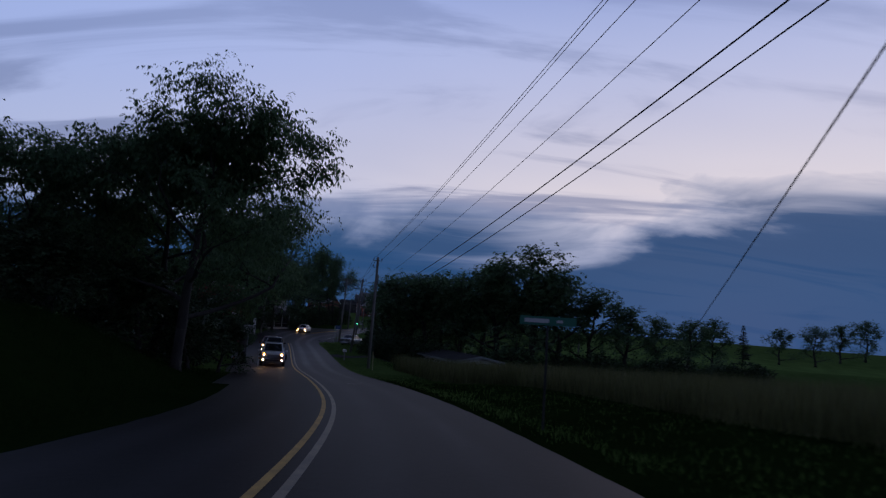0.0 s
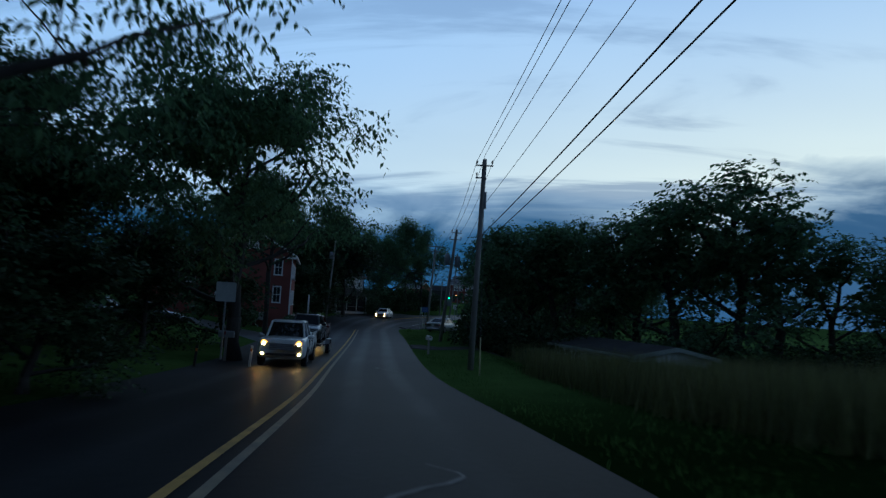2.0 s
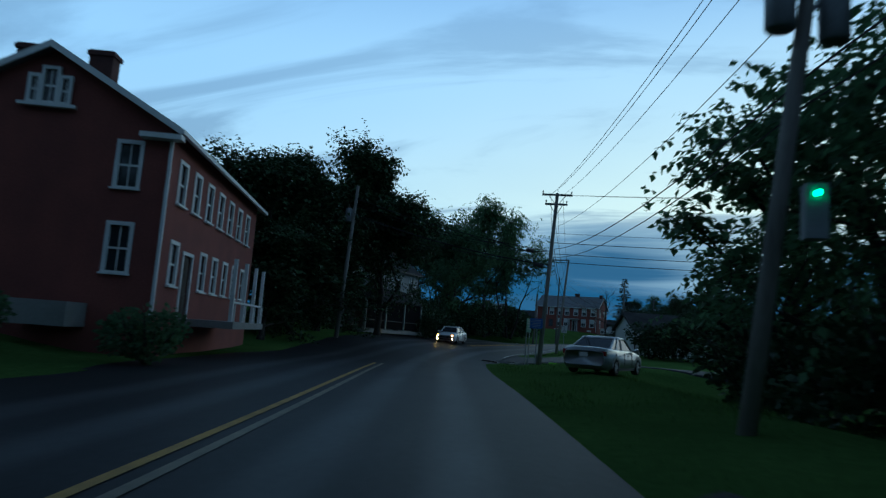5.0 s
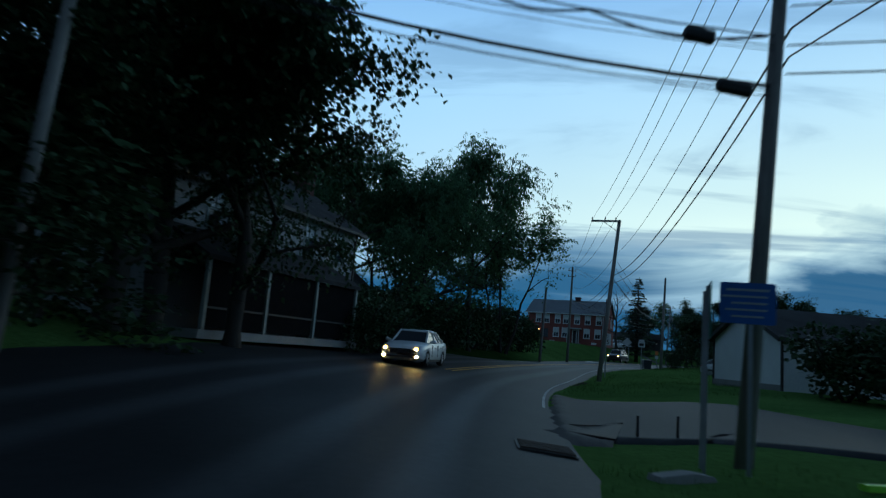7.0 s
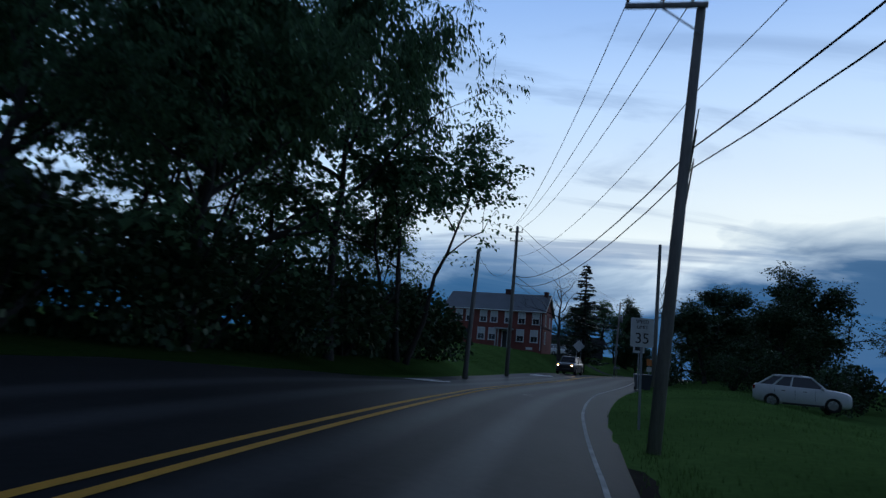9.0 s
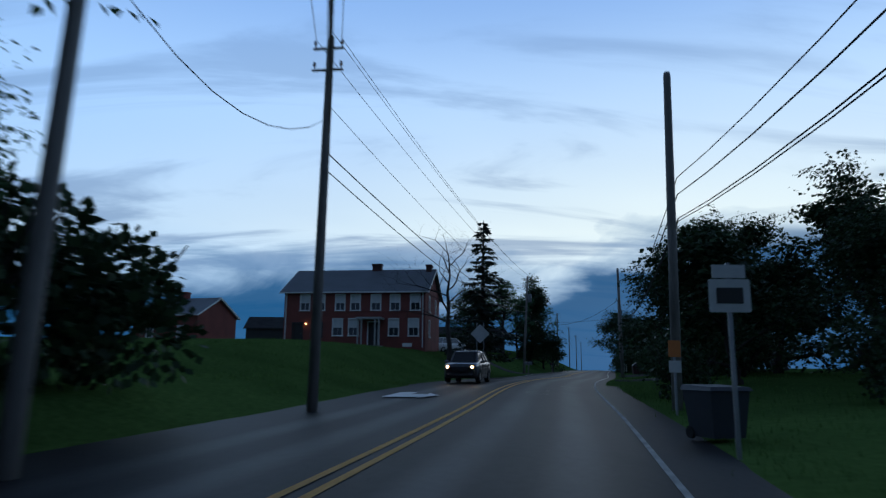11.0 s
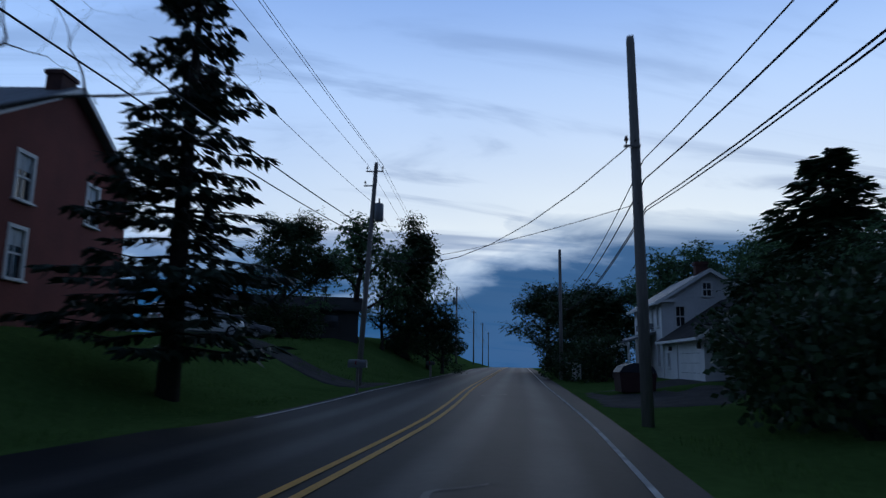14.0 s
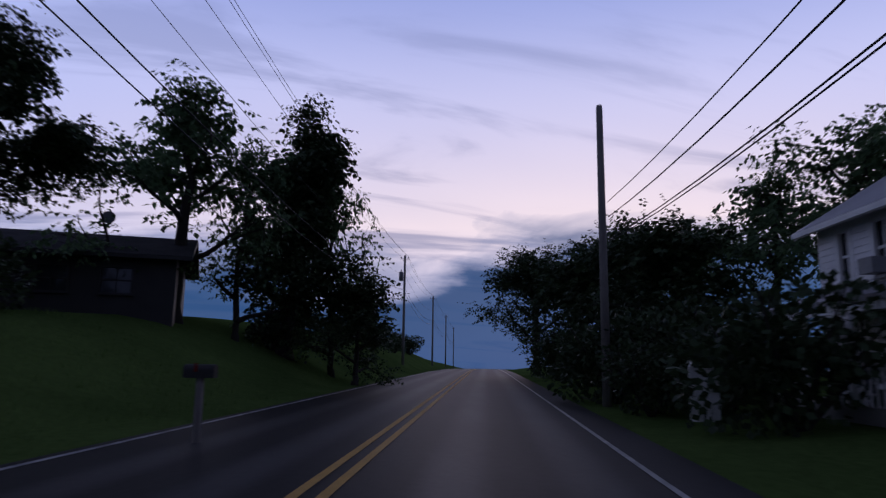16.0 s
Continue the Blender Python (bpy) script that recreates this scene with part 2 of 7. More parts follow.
M_FRESH_PAINT = material("fresh_road_paint", (0.80, 0.80, 0.78), 0.6, var=0.3, scale=2.0, fine=20, bump=0.3, dist=0.003, tone=(0.55, 0.55, 0.54), spec=0.3)
M_DIRT = material("verge_dirt", (0.060, 0.052, 0.042), 0.95, var=0.4, scale=0.6, fine=9.0, bump=0.9, dist=0.02, tone=(0.036, 0.032, 0.026), spec=0.0)
M_GRASS = material("grass_ground", (0.115, 0.195, 0.055), 0.95, var=0.45, scale=0.25, fine=5.0, bump=1.0, dist=0.06, tone=(0.072, 0.130, 0.036), spec=0.0)
# mown lawn or dark wild growth, with dim light and hedge shade painted in
nt = M_GRASS.node_tree
b = nt.nodes["Principled BSDF"]
wild_dim_at, wild_dim_mix = nt.nodes.new("ShaderNodeAttribute"), nt.nodes.new("ShaderNodeMix")
wild_dim_at.attribute_name = "wild"
wild_dim_mix.data_type, wild_dim_mix.blend_type = "RGBA", "MULTIPLY"
nt.links.new(wild_dim_at.outputs["Fac"], wild_dim_mix.inputs[0])
nt.links.new(b.inputs["Base Color"].links[0].from_socket, wild_dim_mix.inputs[6])
wild_dim_mix.inputs[7].default_value = (0.08, 0.11, 0.09, 1)
nt.links.new(wild_dim_mix.outputs[2], b.inputs["Base Color"])
M_BLADE = leaf_material("grass_blades", (0.115, 0.20, 0.055), (0.075, 0.14, 0.036), 0.25, 0.0)
# rough bank blades: green darkened to paint the dim light on the bank
M_BLADE_ROUGH_DIM = leaf_material("rough_grass_blades", (0.014, 0.036, 0.008), (0.009, 0.022, 0.005), 0.2, 0.0)
M_CROP = leaf_material("tall_field_grass", (0.15, 0.155, 0.06), (0.085, 0.10, 0.035), 0.25)
M_BARK = material("bark", (0.045, 0.037, 0.030), 0.95, var=0.45, scale=1.5, fine=7, bump=0.9, dist=0.03, stretch=(4, 4, 0.8))
M_LEAF = leaf_material("walnut_leaves", (0.095, 0.170, 0.080), (0.060, 0.118, 0.056), 0.55)
M_LEAF_DARK = leaf_material("maple_leaves", (0.046, 0.080, 0.033), (0.027, 0.050, 0.022), 0.2)
M_LEAF_BLUE = leaf_material("spruce_needles", (0.030, 0.048, 0.030), (0.018, 0.030, 0.020), 0.1)
M_POLE = material("weathered_pole_wood", (0.29, 0.265, 0.24), 0.9, var=0.4, scale=1.0, fine=8, bump=0.6, dist=0.01, stretch=(5, 5, 0.5))
M_STEEL = material("galvanised_steel", (0.36, 0.37, 0.39), 0.45, 0.8, var=0.2, scale=3, fine=20, bump=0.1)
M_GREY_CAN = material("grey_painted_steel", (0.22, 0.23, 0.24), 0.5, 0.2, var=0.2, scale=3, fine=20, bump=0.1)
M_WIRE = material("black_wire", (0.025, 0.025, 0.027), 0.6, 0.2, var=0.1, bump=0)
M_CERAMIC = material("brown_ceramic", (0.10, 0.06, 0.045), 0.25, var=0.15, bump=0)
M_MORTAR = material("brick_wall_face", (0.25, 0.075, 0.058), 0.92, var=0.35, scale=0.7, fine=16, bump=0.5, dist=0.008, tone=(0.16, 0.052, 0.044))
M_SIDING = material("white_siding", (0.78, 0.78, 0.76), 0.6, var=0.15, scale=0.6, fine=10, bump=0.15, tone=(0.45, 0.45, 0.43))
M_GREY_SIDING = material("weathered_grey_siding", (0.30, 0.30, 0.29), 0.7, var=0.25, scale=0.6, fine=10, bump=0.15, tone=(0.20, 0.20, 0.19))
M_TRIM = material("white_trim", (0.80, 0.80, 0.77), 0.55, var=0.15, scale=1.5, fine=14, bump=0.1, tone=(0.5, 0.5, 0.47))
M_GREEN_TRIM = material("grey_green_trim", (0.26, 0.29, 0.26), 0.6, var=0.2, scale=1.5, fine=14, bump=0.1)
M_ROOF = material("grey_metal_roof", (0.20, 0.21, 0.225), 0.55, 0.3, var=0.25, scale=0.5, fine=10, bump=0.2, tone=(0.14, 0.145, 0.15))
M_CHIMNEY = material("sooty_chimney_brick", (0.11, 0.045, 0.036), 0.92, var=0.4, scale=1.5, fine=16, bump=0.5, dist=0.008, tone=(0.05, 0.028, 0.025))
M_WORN_TRIM = material("weathered_white_trim", (0.46, 0.46, 0.44), 0.65, var=0.25, scale=1.5, fine=14, bump=0.15, tone=(0.28, 0.28, 0.265))
M_SHINGLE = material("dark_shingles", (0.062, 0.06, 0.06), 0.95, var=0.4, scale=0.8, fine=12, bump=0.6, dist=0.01, spec=0.08)
M_CONCRETE = material("concrete", (0.30, 0.29, 0.27), 0.9, var=0.3, scale=0.8, fine=14, bump=0.4, dist=0.006)
M_WINDOW = glass_material("window_glass", (0.03, 0.035, 0.04), 0.04)
M_BLIND = material("window_blind", (0.70, 0.71, 0.70), 0.8, var=0.1, bump=0)
# near-black for the added panels that paint the porch's shade
M_PORCH_SHADE = material("insect_mesh", (0.012, 0.012, 0.013), 0.95, var=0.3, scale=3.0, fine=60.0, bump=0.5, dist=0.002, spec=0.02)
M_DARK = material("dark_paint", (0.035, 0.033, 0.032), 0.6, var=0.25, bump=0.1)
M_RUST = material("dark_brown_wood", (0.06, 0.042, 0.032), 0.8, var=0.3, scale=2, fine=12, bump=0.4, dist=0.006, stretch=(1, 1, 4))
M_TYRE = material("tyre_rubber", (0.02, 0.02, 0.02), 0.85, var=0.2, fine=30, bump=0.2)
M_RIM = material("alloy_rim", (0.45, 0.46, 0.48), 0.3, 0.9, var=0.1, bump=0)
M_CARGLASS = glass_material("car_glass", (0.015, 0.017, 0.02), 0.02)
M_HEADLIGHT = lamp_material("headlight_lit", (1.0, 0.62, 0.22), 70.0)
# weak amber glow that paints the halo round a lit bulb
M_LAMP_HALO = lamp_material("headlight_reflector_lit", (1.0, 0.42, 0.06), 2.6)
M_LENS = glass_material("lamp_lens", (0.5, 0.5, 0.52), 0.1)
M_TAIL = material("red_lens", (0.25, 0.012, 0.012), 0.2, var=0.05, bump=0, coat=0.5)
M_GREENLIGHT = lamp_material("green_signal_lit", (0.02, 1.0, 0.35), 10.0)
M_WARM = lamp_material("warm_lamp_lit", (1.0, 0.55, 0.2), 6.0)
M_SIGN_GREEN = material("green_sign_sheet", (0.015, 0.19, 0.12), 0.4, var=0.12, scale=3, fine=10, bump=0)
M_SIGN_BLUE = material("blue_sign_sheet", (0.015, 0.10, 0.36), 0.4, var=0.12, scale=3, fine=10, bump=0)
M_SIGN_WHITE = material("white_sign_sheet", (0.62, 0.62, 0.60), 0.4, var=0.1, scale=3, fine=10, bump=0)
M_SIGN_BACK = material("bare_aluminium_sign_back", (0.58, 0.58, 0.56), 0.6, 0.1, var=0.2, scale=2, fine=10, bump=0.1)
M_SIGN_ORANGE = material("orange_sign_sheet", (0.65, 0.20, 0.04), 0.45, var=0.1, bump=0)
M_FADED_INK = material("faded_sign_lettering", (0.30, 0.34, 0.36), 0.5, var=0.1, bump=0)
M_INK = material("sign_ink", (0.02, 0.02, 0.02), 0.5, var=0.05, bump=0)
M_HIVIS = material("bright_green_plastic", (0.35, 0.75, 0.05), 0.5, var=0.1, bump=0)
M_BIN = material("dark_plastic", (0.03, 0.035, 0.05), 0.5, var=0.2, bump=0.1)
M_BIN_BLUE = material("blue_plastic", (0.02, 0.04, 0.14), 0.5, var=0.2, bump=0.1)


def paint(name, colour, metal=0.3):
    return material(name, colour, 0.3, metal, var=0.08, scale=0.8, fine=6, bump=0, coat=0.6)


M_CAR_WHITE, M_CAR_SILVER = paint("white_car_paint", (0.68, 0.68, 0.67), 0.0), paint("silver_car_paint", (0.36, 0.37, 0.38), 0.5)
M_CAR_GREY, M_CAR_BLACK = paint("grey_car_paint", (0.10, 0.10, 0.11), 0.4), paint("black_car_paint", (0.012, 0.012, 0.014), 0.2)


# ---- mesh building ----


class Geo:
    """Gathers the vertices and faces of one mesh."""

    def __init__(self):
        self.v, self.f = [], []

    def add(self, verts, faces):
        n = len(self.v)
        self.v += [tuple(p) for p in verts]
        self.f += [tuple(i + n for i in face) for face in faces]
        return self

    def box(self, c, size, rz=0.0, m=None):
        x, y, z = (s / 2 for s in size)
        pts = [Vector((a, b, d)) for d in (-z, z) for a, b in ((-x, -y), (x, -y), (x, y), (-x, y))]
        r = m or Matrix.Rotation(rz, 3, "Z")
        return self.add([r @ p + Vector(c) for p in pts], [(3, 2, 1, 0), (4, 5, 6, 7), (0, 1, 5, 4), (1, 2, 6, 5), (2, 3, 7, 6), (3, 0, 4, 7)])

    def tube(self, pts, radii, n=8, cap=True):
        pts = [Vector(p) for p in pts]
        rings, ref = [], Vector((0.31, 0.17, 0.94))
        for i, p in enumerate(pts):
            d = (pts[min(i + 1, len(pts) - 1)] - pts[max(i - 1, 0)]).normalized()
            a = d.cross(ref if abs(d.dot(ref)) < 0.9 else Vector((1, 0, 0))).normalized()
            b = d.cross(a)
            r = radii[i] if isinstance(radii, (list, tuple)) else radii
            rings.append([p + a * r * math.cos(2 * math.pi * k / n) + b * r * math.sin(2 * math.pi * k / n) for k in range(n)])
        faces = [(i * n + k, i * n + (k + 1) % n, (i + 1) * n + (k + 1) % n, (i + 1) * n + k) for i in range(len(pts) - 1) for k in range(n)]
        if cap:
            faces += [tuple(reversed(range(n))), tuple((len(pts) - 1) * n + k for k in range(n))]
        return self.add([q for ring in rings for q in ring], faces)

    def disc_wheel(self, c, axis, radius, width, n=20):
        a = Vector(axis).normalized()
        c = Vector(c)
        return self.tube([c - a * width / 2, c - a * width * 0.38, c + a * width * 0.38, c + a * width / 2], [radius * 0.93, radius, radius, radius * 0.93], n)

    def extrude(self, outline, depth, m):
        """An outline in x and z, pushed along y by depth, laid by the matrix m."""
        n = len(outline)
        pts = [m @ Vector((x, y, z)) for y in (0, depth) for x, z in outline]
        return self.add(pts, [tuple(reversed(range(n))), tuple(range(n, 2 * n))] + [(k, (k + 1) % n, n + (k + 1) % n, n + k) for k in range(n)])


def part(name, geo, mat, parent=None, label="", smooth=False):
    me = bpy.data.meshes.new(name)
    me.from_pydata(geo.v, [], geo.f)
    me.materials.append(mat)
    if smooth:
        me.polygons.foreach_set("use_smooth", [True] * len(me.polygons))
    me.update()
    ob = new(name, me)
    if parent is not None:
        ob.parent = parent
    if label:
        tagged(ob, label)
    return ob


def thing(name, m, label, category, group="", kind=""):
    ob = new(name)
    ob.empty_display_size = 0.2
    ob.matrix_world = m
    return tagged(ob, label, category, group, kind)


# ---- the road's centre line: x, y, z of the road surface ----
CENTRE = [
    (-1.92, 0.33, 2.18),
    (-2.93, 11.67, 1.30),
    (-4.60, 22.93, 0.58),
    (-7.22, 34.01, -0.02),
    (-10.11, 45.02, -0.70),
    (-13.17, 55.99, -1.23),
    (-15.99, 67.02, -1.43),
    (-18.72, 78.08, -1.45),
    (-21.52, 89.11, -1.41),
    (-24.33, 100.15, -1.43),
    (-26.48, 111.33, -1.39),
    (-27.74, 122.64, -1.23),
    (-28.02, 134.02, -1.10),
    (-27.00, 145.35, -0.95),
    (-25.35, 156.62, -0.74),
    (-22.72, 167.70, -0.56),
    (-19.80, 178.70, -0.36),
    (-17.06, 189.75, -0.12),
    (-13.81, 200.66, 0.04),
    (-9.98, 211.38, 0.08),
    (-6.15, 222.11, 0.10),
    (-2.63, 232.93, 0.23),
]
HEAD_IN, HEAD_OUT = Vector((-0.06, 0.998)), Vector((0.312, 0.950))


def natural_spline(knots):
    k = np.array(knots, float)
    u = np.r_[0, np.cumsum(np.linalg.norm(np.diff(k[:, :2], axis=0), axis=1))]
    n, h = len(k), np.diff(u)
    a, rhs = np.eye(n), np.zeros((n, k.shape[1]))
    for i in range(1, n - 1):
        a[i, i - 1 : i + 2] = h[i - 1], 2 * (h[i - 1] + h[i]), h[i]
        rhs[i] = 6 * ((k[i + 1] - k[i]) / h[i] - (k[i] - k[i - 1]) / h[i - 1])
    mm = np.linalg.solve(a, rhs)

    def at(s):
        i = int(np.clip(np.searchsorted(u, s) - 1, 0, n - 2))
        p, q = (u[i + 1] - s), (s - u[i])
        return (mm[i] * p**3 + mm[i + 1] * q**3) / (6 * h[i]) + (k[i] / h[i] - mm[i] * h[i] / 6) * p + (k[i + 1] / h[i] - mm[i + 1] * h[i] / 6) * q

    return at, float(u[-1])


spline, LENGTH = natural_spline(CENTRE)


def smooth_step(a, b, x):
    q = min(1.0, max(0.0, (x - a) / (b - a)))
    return q * q * (3 - 2 * q)


def centre(s):
    """Place, heading and height of the road at s metres along it."""
    if s < 0:
        return Vector(spline(0)[:2]) + HEAD_IN * s, HEAD_IN, spline(0)[2] - 0.06 * s * max(0.0, 1 + s / 120) if s > -60 else spline(0)[2] + 1.8
    if s > LENGTH:
        e = s - LENGTH
        z = spline(LENGTH)[2] + 0.006 * min(e, 70) - (0.0 if e < 95 else min(26.0, 0.00016 * (e - 95) ** 2 if e < 145 else 0.4 + 0.016 * (e - 145)))
        return Vector(spline(LENGTH)[:2]) + HEAD_OUT * e, HEAD_OUT, z
    d = Vector(spline(min(s + 0.5, LENGTH))[:2]) - Vector(spline(max(s - 0.5, 0))[:2])
    p = spline(s)
    return Vector(p[:2]), d.normalized(), p[2]


def tilt(s, d):
    """The outer side of the second bend is banked up."""
    return 0.10 * (1.8 - max(-9.5, min(6.0, d))) * smooth_step(104, 122, s) * (1 - smooth_step(146, 168, s))


def lift(s, d):
    """Height of the ground over the road's surface, d metres to the right of the centre line."""
    if d < 0:
        a = -d
        h = tilt(s, d) + 2.7 * smooth_step(5.0, 11.0, a) * (1 - smooth_step(26, 52, s)) * smooth_step(-60, -20, s)
        h += 0.9 * smooth_step(7.5, 14, a) * smooth_step(50, 75, s) * (1 - smooth_step(110, 130, s))
        h += 0.7 * smooth_step(9, 14, a) * smooth_step(112, 132, s) * (1 - smooth_step(175, 200, s))
        h += 2.4 * smooth_step(6.0, 14.0, a) * smooth_step(182, 205, s)
        h += 1.2 * smooth_step(5.0, 8.5, a) * smooth_step(245, 285, s) * (1 - smooth_step(330, 400, s))
        h += 0.75 * smooth_step(5.2, 8.2, a) * smooth_step(150, 166, s) * (1 - smooth_step(188, 206, s))
        h += 0.012 * max(0.0, a - 15)
        return h - 0.012 * max(0.0, a - 120)
    h = tilt(s, d) + 0.45 * smooth_step(5.5, 11, d) * smooth_step(45, 60, s)
    h += 0.25 * smooth_step(8, 14, d) * smooth_step(120, 140, s)
    h += 0.25 * smooth_step(6, 10, d) * (1 - smooth_step(30, 50, s))
    h -= 1.7 * smooth_step(8, 15, d) * smooth_step(48, 62, s) * (1 - smooth_step(98, 112, s))
    h -= 1.3 * smooth_step(7.5, 17, d) * smooth_step(143, 157, s) * (1 - smooth_step(176, 194, s))
    return h - 0.014 * max(0.0, d - 60)


SAMPLES = [i * 2.0 for i in range(-20, 180)]
SAMPLED = np.array([centre(s)[0][:] for s in SAMPLES])


def on_road(x, y):
    """How far along the road, and how far to its right, a place lies."""
    i = int(((SAMPLED - (x, y)) ** 2).sum(1).argmin())
    s = SAMPLES[i]
    for _ in range(4):
        c, h, _z = centre(s)
        s += (Vector((x, y)) - c).dot(h)
    c, h, _z = centre(s)
    return s, (Vector((x, y)) - c).dot(Vector((h.y, -h.x)))


def ground(x, y):
    s, d = on_road(x, y)
    return centre(s)[2] + lift(s, d)


def at(s, d, h=0.0):
    c, head, z = centre(s)
    p = c + Vector((head.y, -head.x)) * d
    return Vector((p.x, p.y, z + lift(s, d) + h))


def heading(s):
    h = centre(s)[1]
    return math.atan2(-h.x, h.y)


def edge_right(s):
    return float(np.interp(s, [-60, 10, 30, 45, 60, 75, 100, 125, 150, 250, 400], [5.0, 5.0, 4.7, 4.6, 4.9, 4.7, 4.9, 5.3, 5.2, 5.0, 4.8]))


def edge_left(s):
    return -float(np.interp(s, [-60, 30, 45, 60, 90, 120, 150, 175, 200, 215, 235, 400], [4.4, 4.5, 5.0, 5.6, 6.3, 6.5, 6.2, 5.3, 5.3, 5.2, 5.0, 4.8]))


# ---- ground: one sheet to the horizon ----
def spread(vals):
    return [-v for v in reversed(vals)] + [0.0] + vals


ACROSS = spread([2.5, 4.2, 4.8, 5.5, 6.3, 7.2, 8.2, 9.3, 10.5, 12, 13.5, 15.5, 18, 21, 25, 30, 36, 44, 55, 75, 110, 170, 300, 600, 1200, 2200])
ALONG = [-900, -500, -250, -140, -90, -60] + list(range(-45, 330, 3)) + [335, 345, 360, 380, 410, 450, 520, 640, 800, 1100, 1600, 2400]
g = Geo()
for s in ALONG:
    c, head, z = centre(s)
    right = Vector((head.y, -head.x))
    for d in ACROSS:
        near = max(-55.0, min(55.0, d))
        p = c + right * near + Vector((1, 0)) * (d - near)
        sink = 0.06 if edge_left(s) + 0.3 < d < edge_right(s) - 0.3 else 0.0
        rough = 0.0 if abs(d) < 5.4 else 0.10 * noise.noise((p.x * 0.15, p.y * 0.15, 0.0)) + 0.04 * noise.noise((p.x * 0.6, p.y * 0.6, 3.0))
        g.v.append((p.x, p.y, z + lift(s, d) - sink + rough))
w = len(ACROSS)
g.f = [(i * w + k, i * w + k + 1, (i + 1) * w + k + 1, (i + 1) * w + k) for i in range(len(ALONG) - 1) for k in range(w - 1)]
field_and_bank = part("ground", g, M_GRASS, smooth=True)
# also paints the hedge's shade (136 to 180, left) and dimmer ground past 172
field_and_bank.data.attributes.new("wild", "FLOAT", "POINT").data.foreach_set("value", [max(1 - (smooth_step(36, 62, q) if d < 9 else smooth_step(60, 84, q)), 0.28 * smooth_step(172, 196, q), 0.85 * smooth_step(136, 144, q) * (1 - smooth_step(168, 180, q)) * (d < -5), 0.35 * smooth_step(50, 62, q) * (1 - smooth_step(104, 124, q))) for q in ALONG for d in ACROSS])
tagged(field_and_bank, "dark green mown grass and rough verges at dusk", "ground", kind="structure")


def strip(name, mat, s0, s1, left, right, h, label, category="road", step=2.0, kind="structure", cross=6, parent=None):
    """A strip laid along the road between two distances from its centre line."""
    gg, across, n = Geo(), [], max(2, int((s1 - s0) / step) + 1)
    for i in range(n):
        s = s0 + (s1 - s0) * i / (n - 1)
        a, b = (v(s) if callable(v) else v for v in (left, right))
        c, head, z = centre(s)
        for k in range(cross + 1):
            d = a + (b - a) * k / cross
            p = c + Vector((head.y, -head.x)) * d
            gg.v.append((p.x, p.y, z + h + tilt(s, d) - 0.012 * abs(d)))
            across.append(d)
    gg.f = [(i * (cross + 1) + k, i * (cross + 1) + k + 1, (i + 1) * (cross + 1) + k + 1, (i + 1) * (cross + 1) + k) for i in range(n - 1) for k in range(cross)]
    ob = part(name, gg, mat, parent, smooth=True)
    ob.data.attributes.new("across", "FLOAT", "POINT").data.foreach_set("value", across)
    # colour scale of the painted dim light: 0.38 at first, then 1, then 0.70
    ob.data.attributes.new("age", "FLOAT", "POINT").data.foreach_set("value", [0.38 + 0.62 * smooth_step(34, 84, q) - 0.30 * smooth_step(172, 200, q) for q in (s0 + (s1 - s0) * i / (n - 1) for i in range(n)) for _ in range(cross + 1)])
    return tagged(ob, label, category, kind=kind) if parent is None else ob


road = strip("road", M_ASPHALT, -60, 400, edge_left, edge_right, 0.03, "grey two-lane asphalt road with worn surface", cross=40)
strip("shoulder_gravel", M_GRAVEL, -60, 92, edge_right, lambda s: edge_right(s) + 0.75, 0.012, "narrow pale gravel shoulder beside the road", "shoulder")
strip("shoulder_verge", M_DIRT, 128, 395, edge_right, lambda s: edge_right(s) + 0.5, 0.012, "narrow dark dirt shoulder beside the road", "shoulder")
def line_at(off):
    return lambda s: off + float(np.interp(s, [-60, 60, 100, 138, 156, 166, 180, 200, 225, 246, 395], [0.0, 0.1, 0.15, 0.5, 0.45, 0.12, 0.0, 0.04, 0.06, -0.12, -0.2]))


def edge_at(off):
    return lambda s: off + float(np.interp(s, [126, 145, 156, 167, 185, 206, 226, 247, 395], [4.9, 4.75, 4.3, 4.0, 4.0, 4.0, 3.9, 3.68, 3.6]))


for d in (-0.15, 0.15):
    strip("centre_line", M_YELLOW_DULL if d < 0 else M_YELLOW_WORN, -60, 100, line_at(d - 0.062), line_at(d + 0.062), 0.040, "", parent=road, cross=1, step=1.5)
    strip("centre_line", M_YELLOW, 135, 395, line_at(d - 0.062), line_at(d + 0.062), 0.040, "", parent=road, cross=1, step=1.5)
strip("edge_line", M_WHITE_LINE, 126, 395, edge_at(-0.045), edge_at(0.045), 0.040, "", parent=road, cross=1, step=1.5)
strip("edge_line", M_WHITE_LINE, 226, 395, -4.32, -4.20, 0.040, "", parent=road, cross=1, step=1.5)


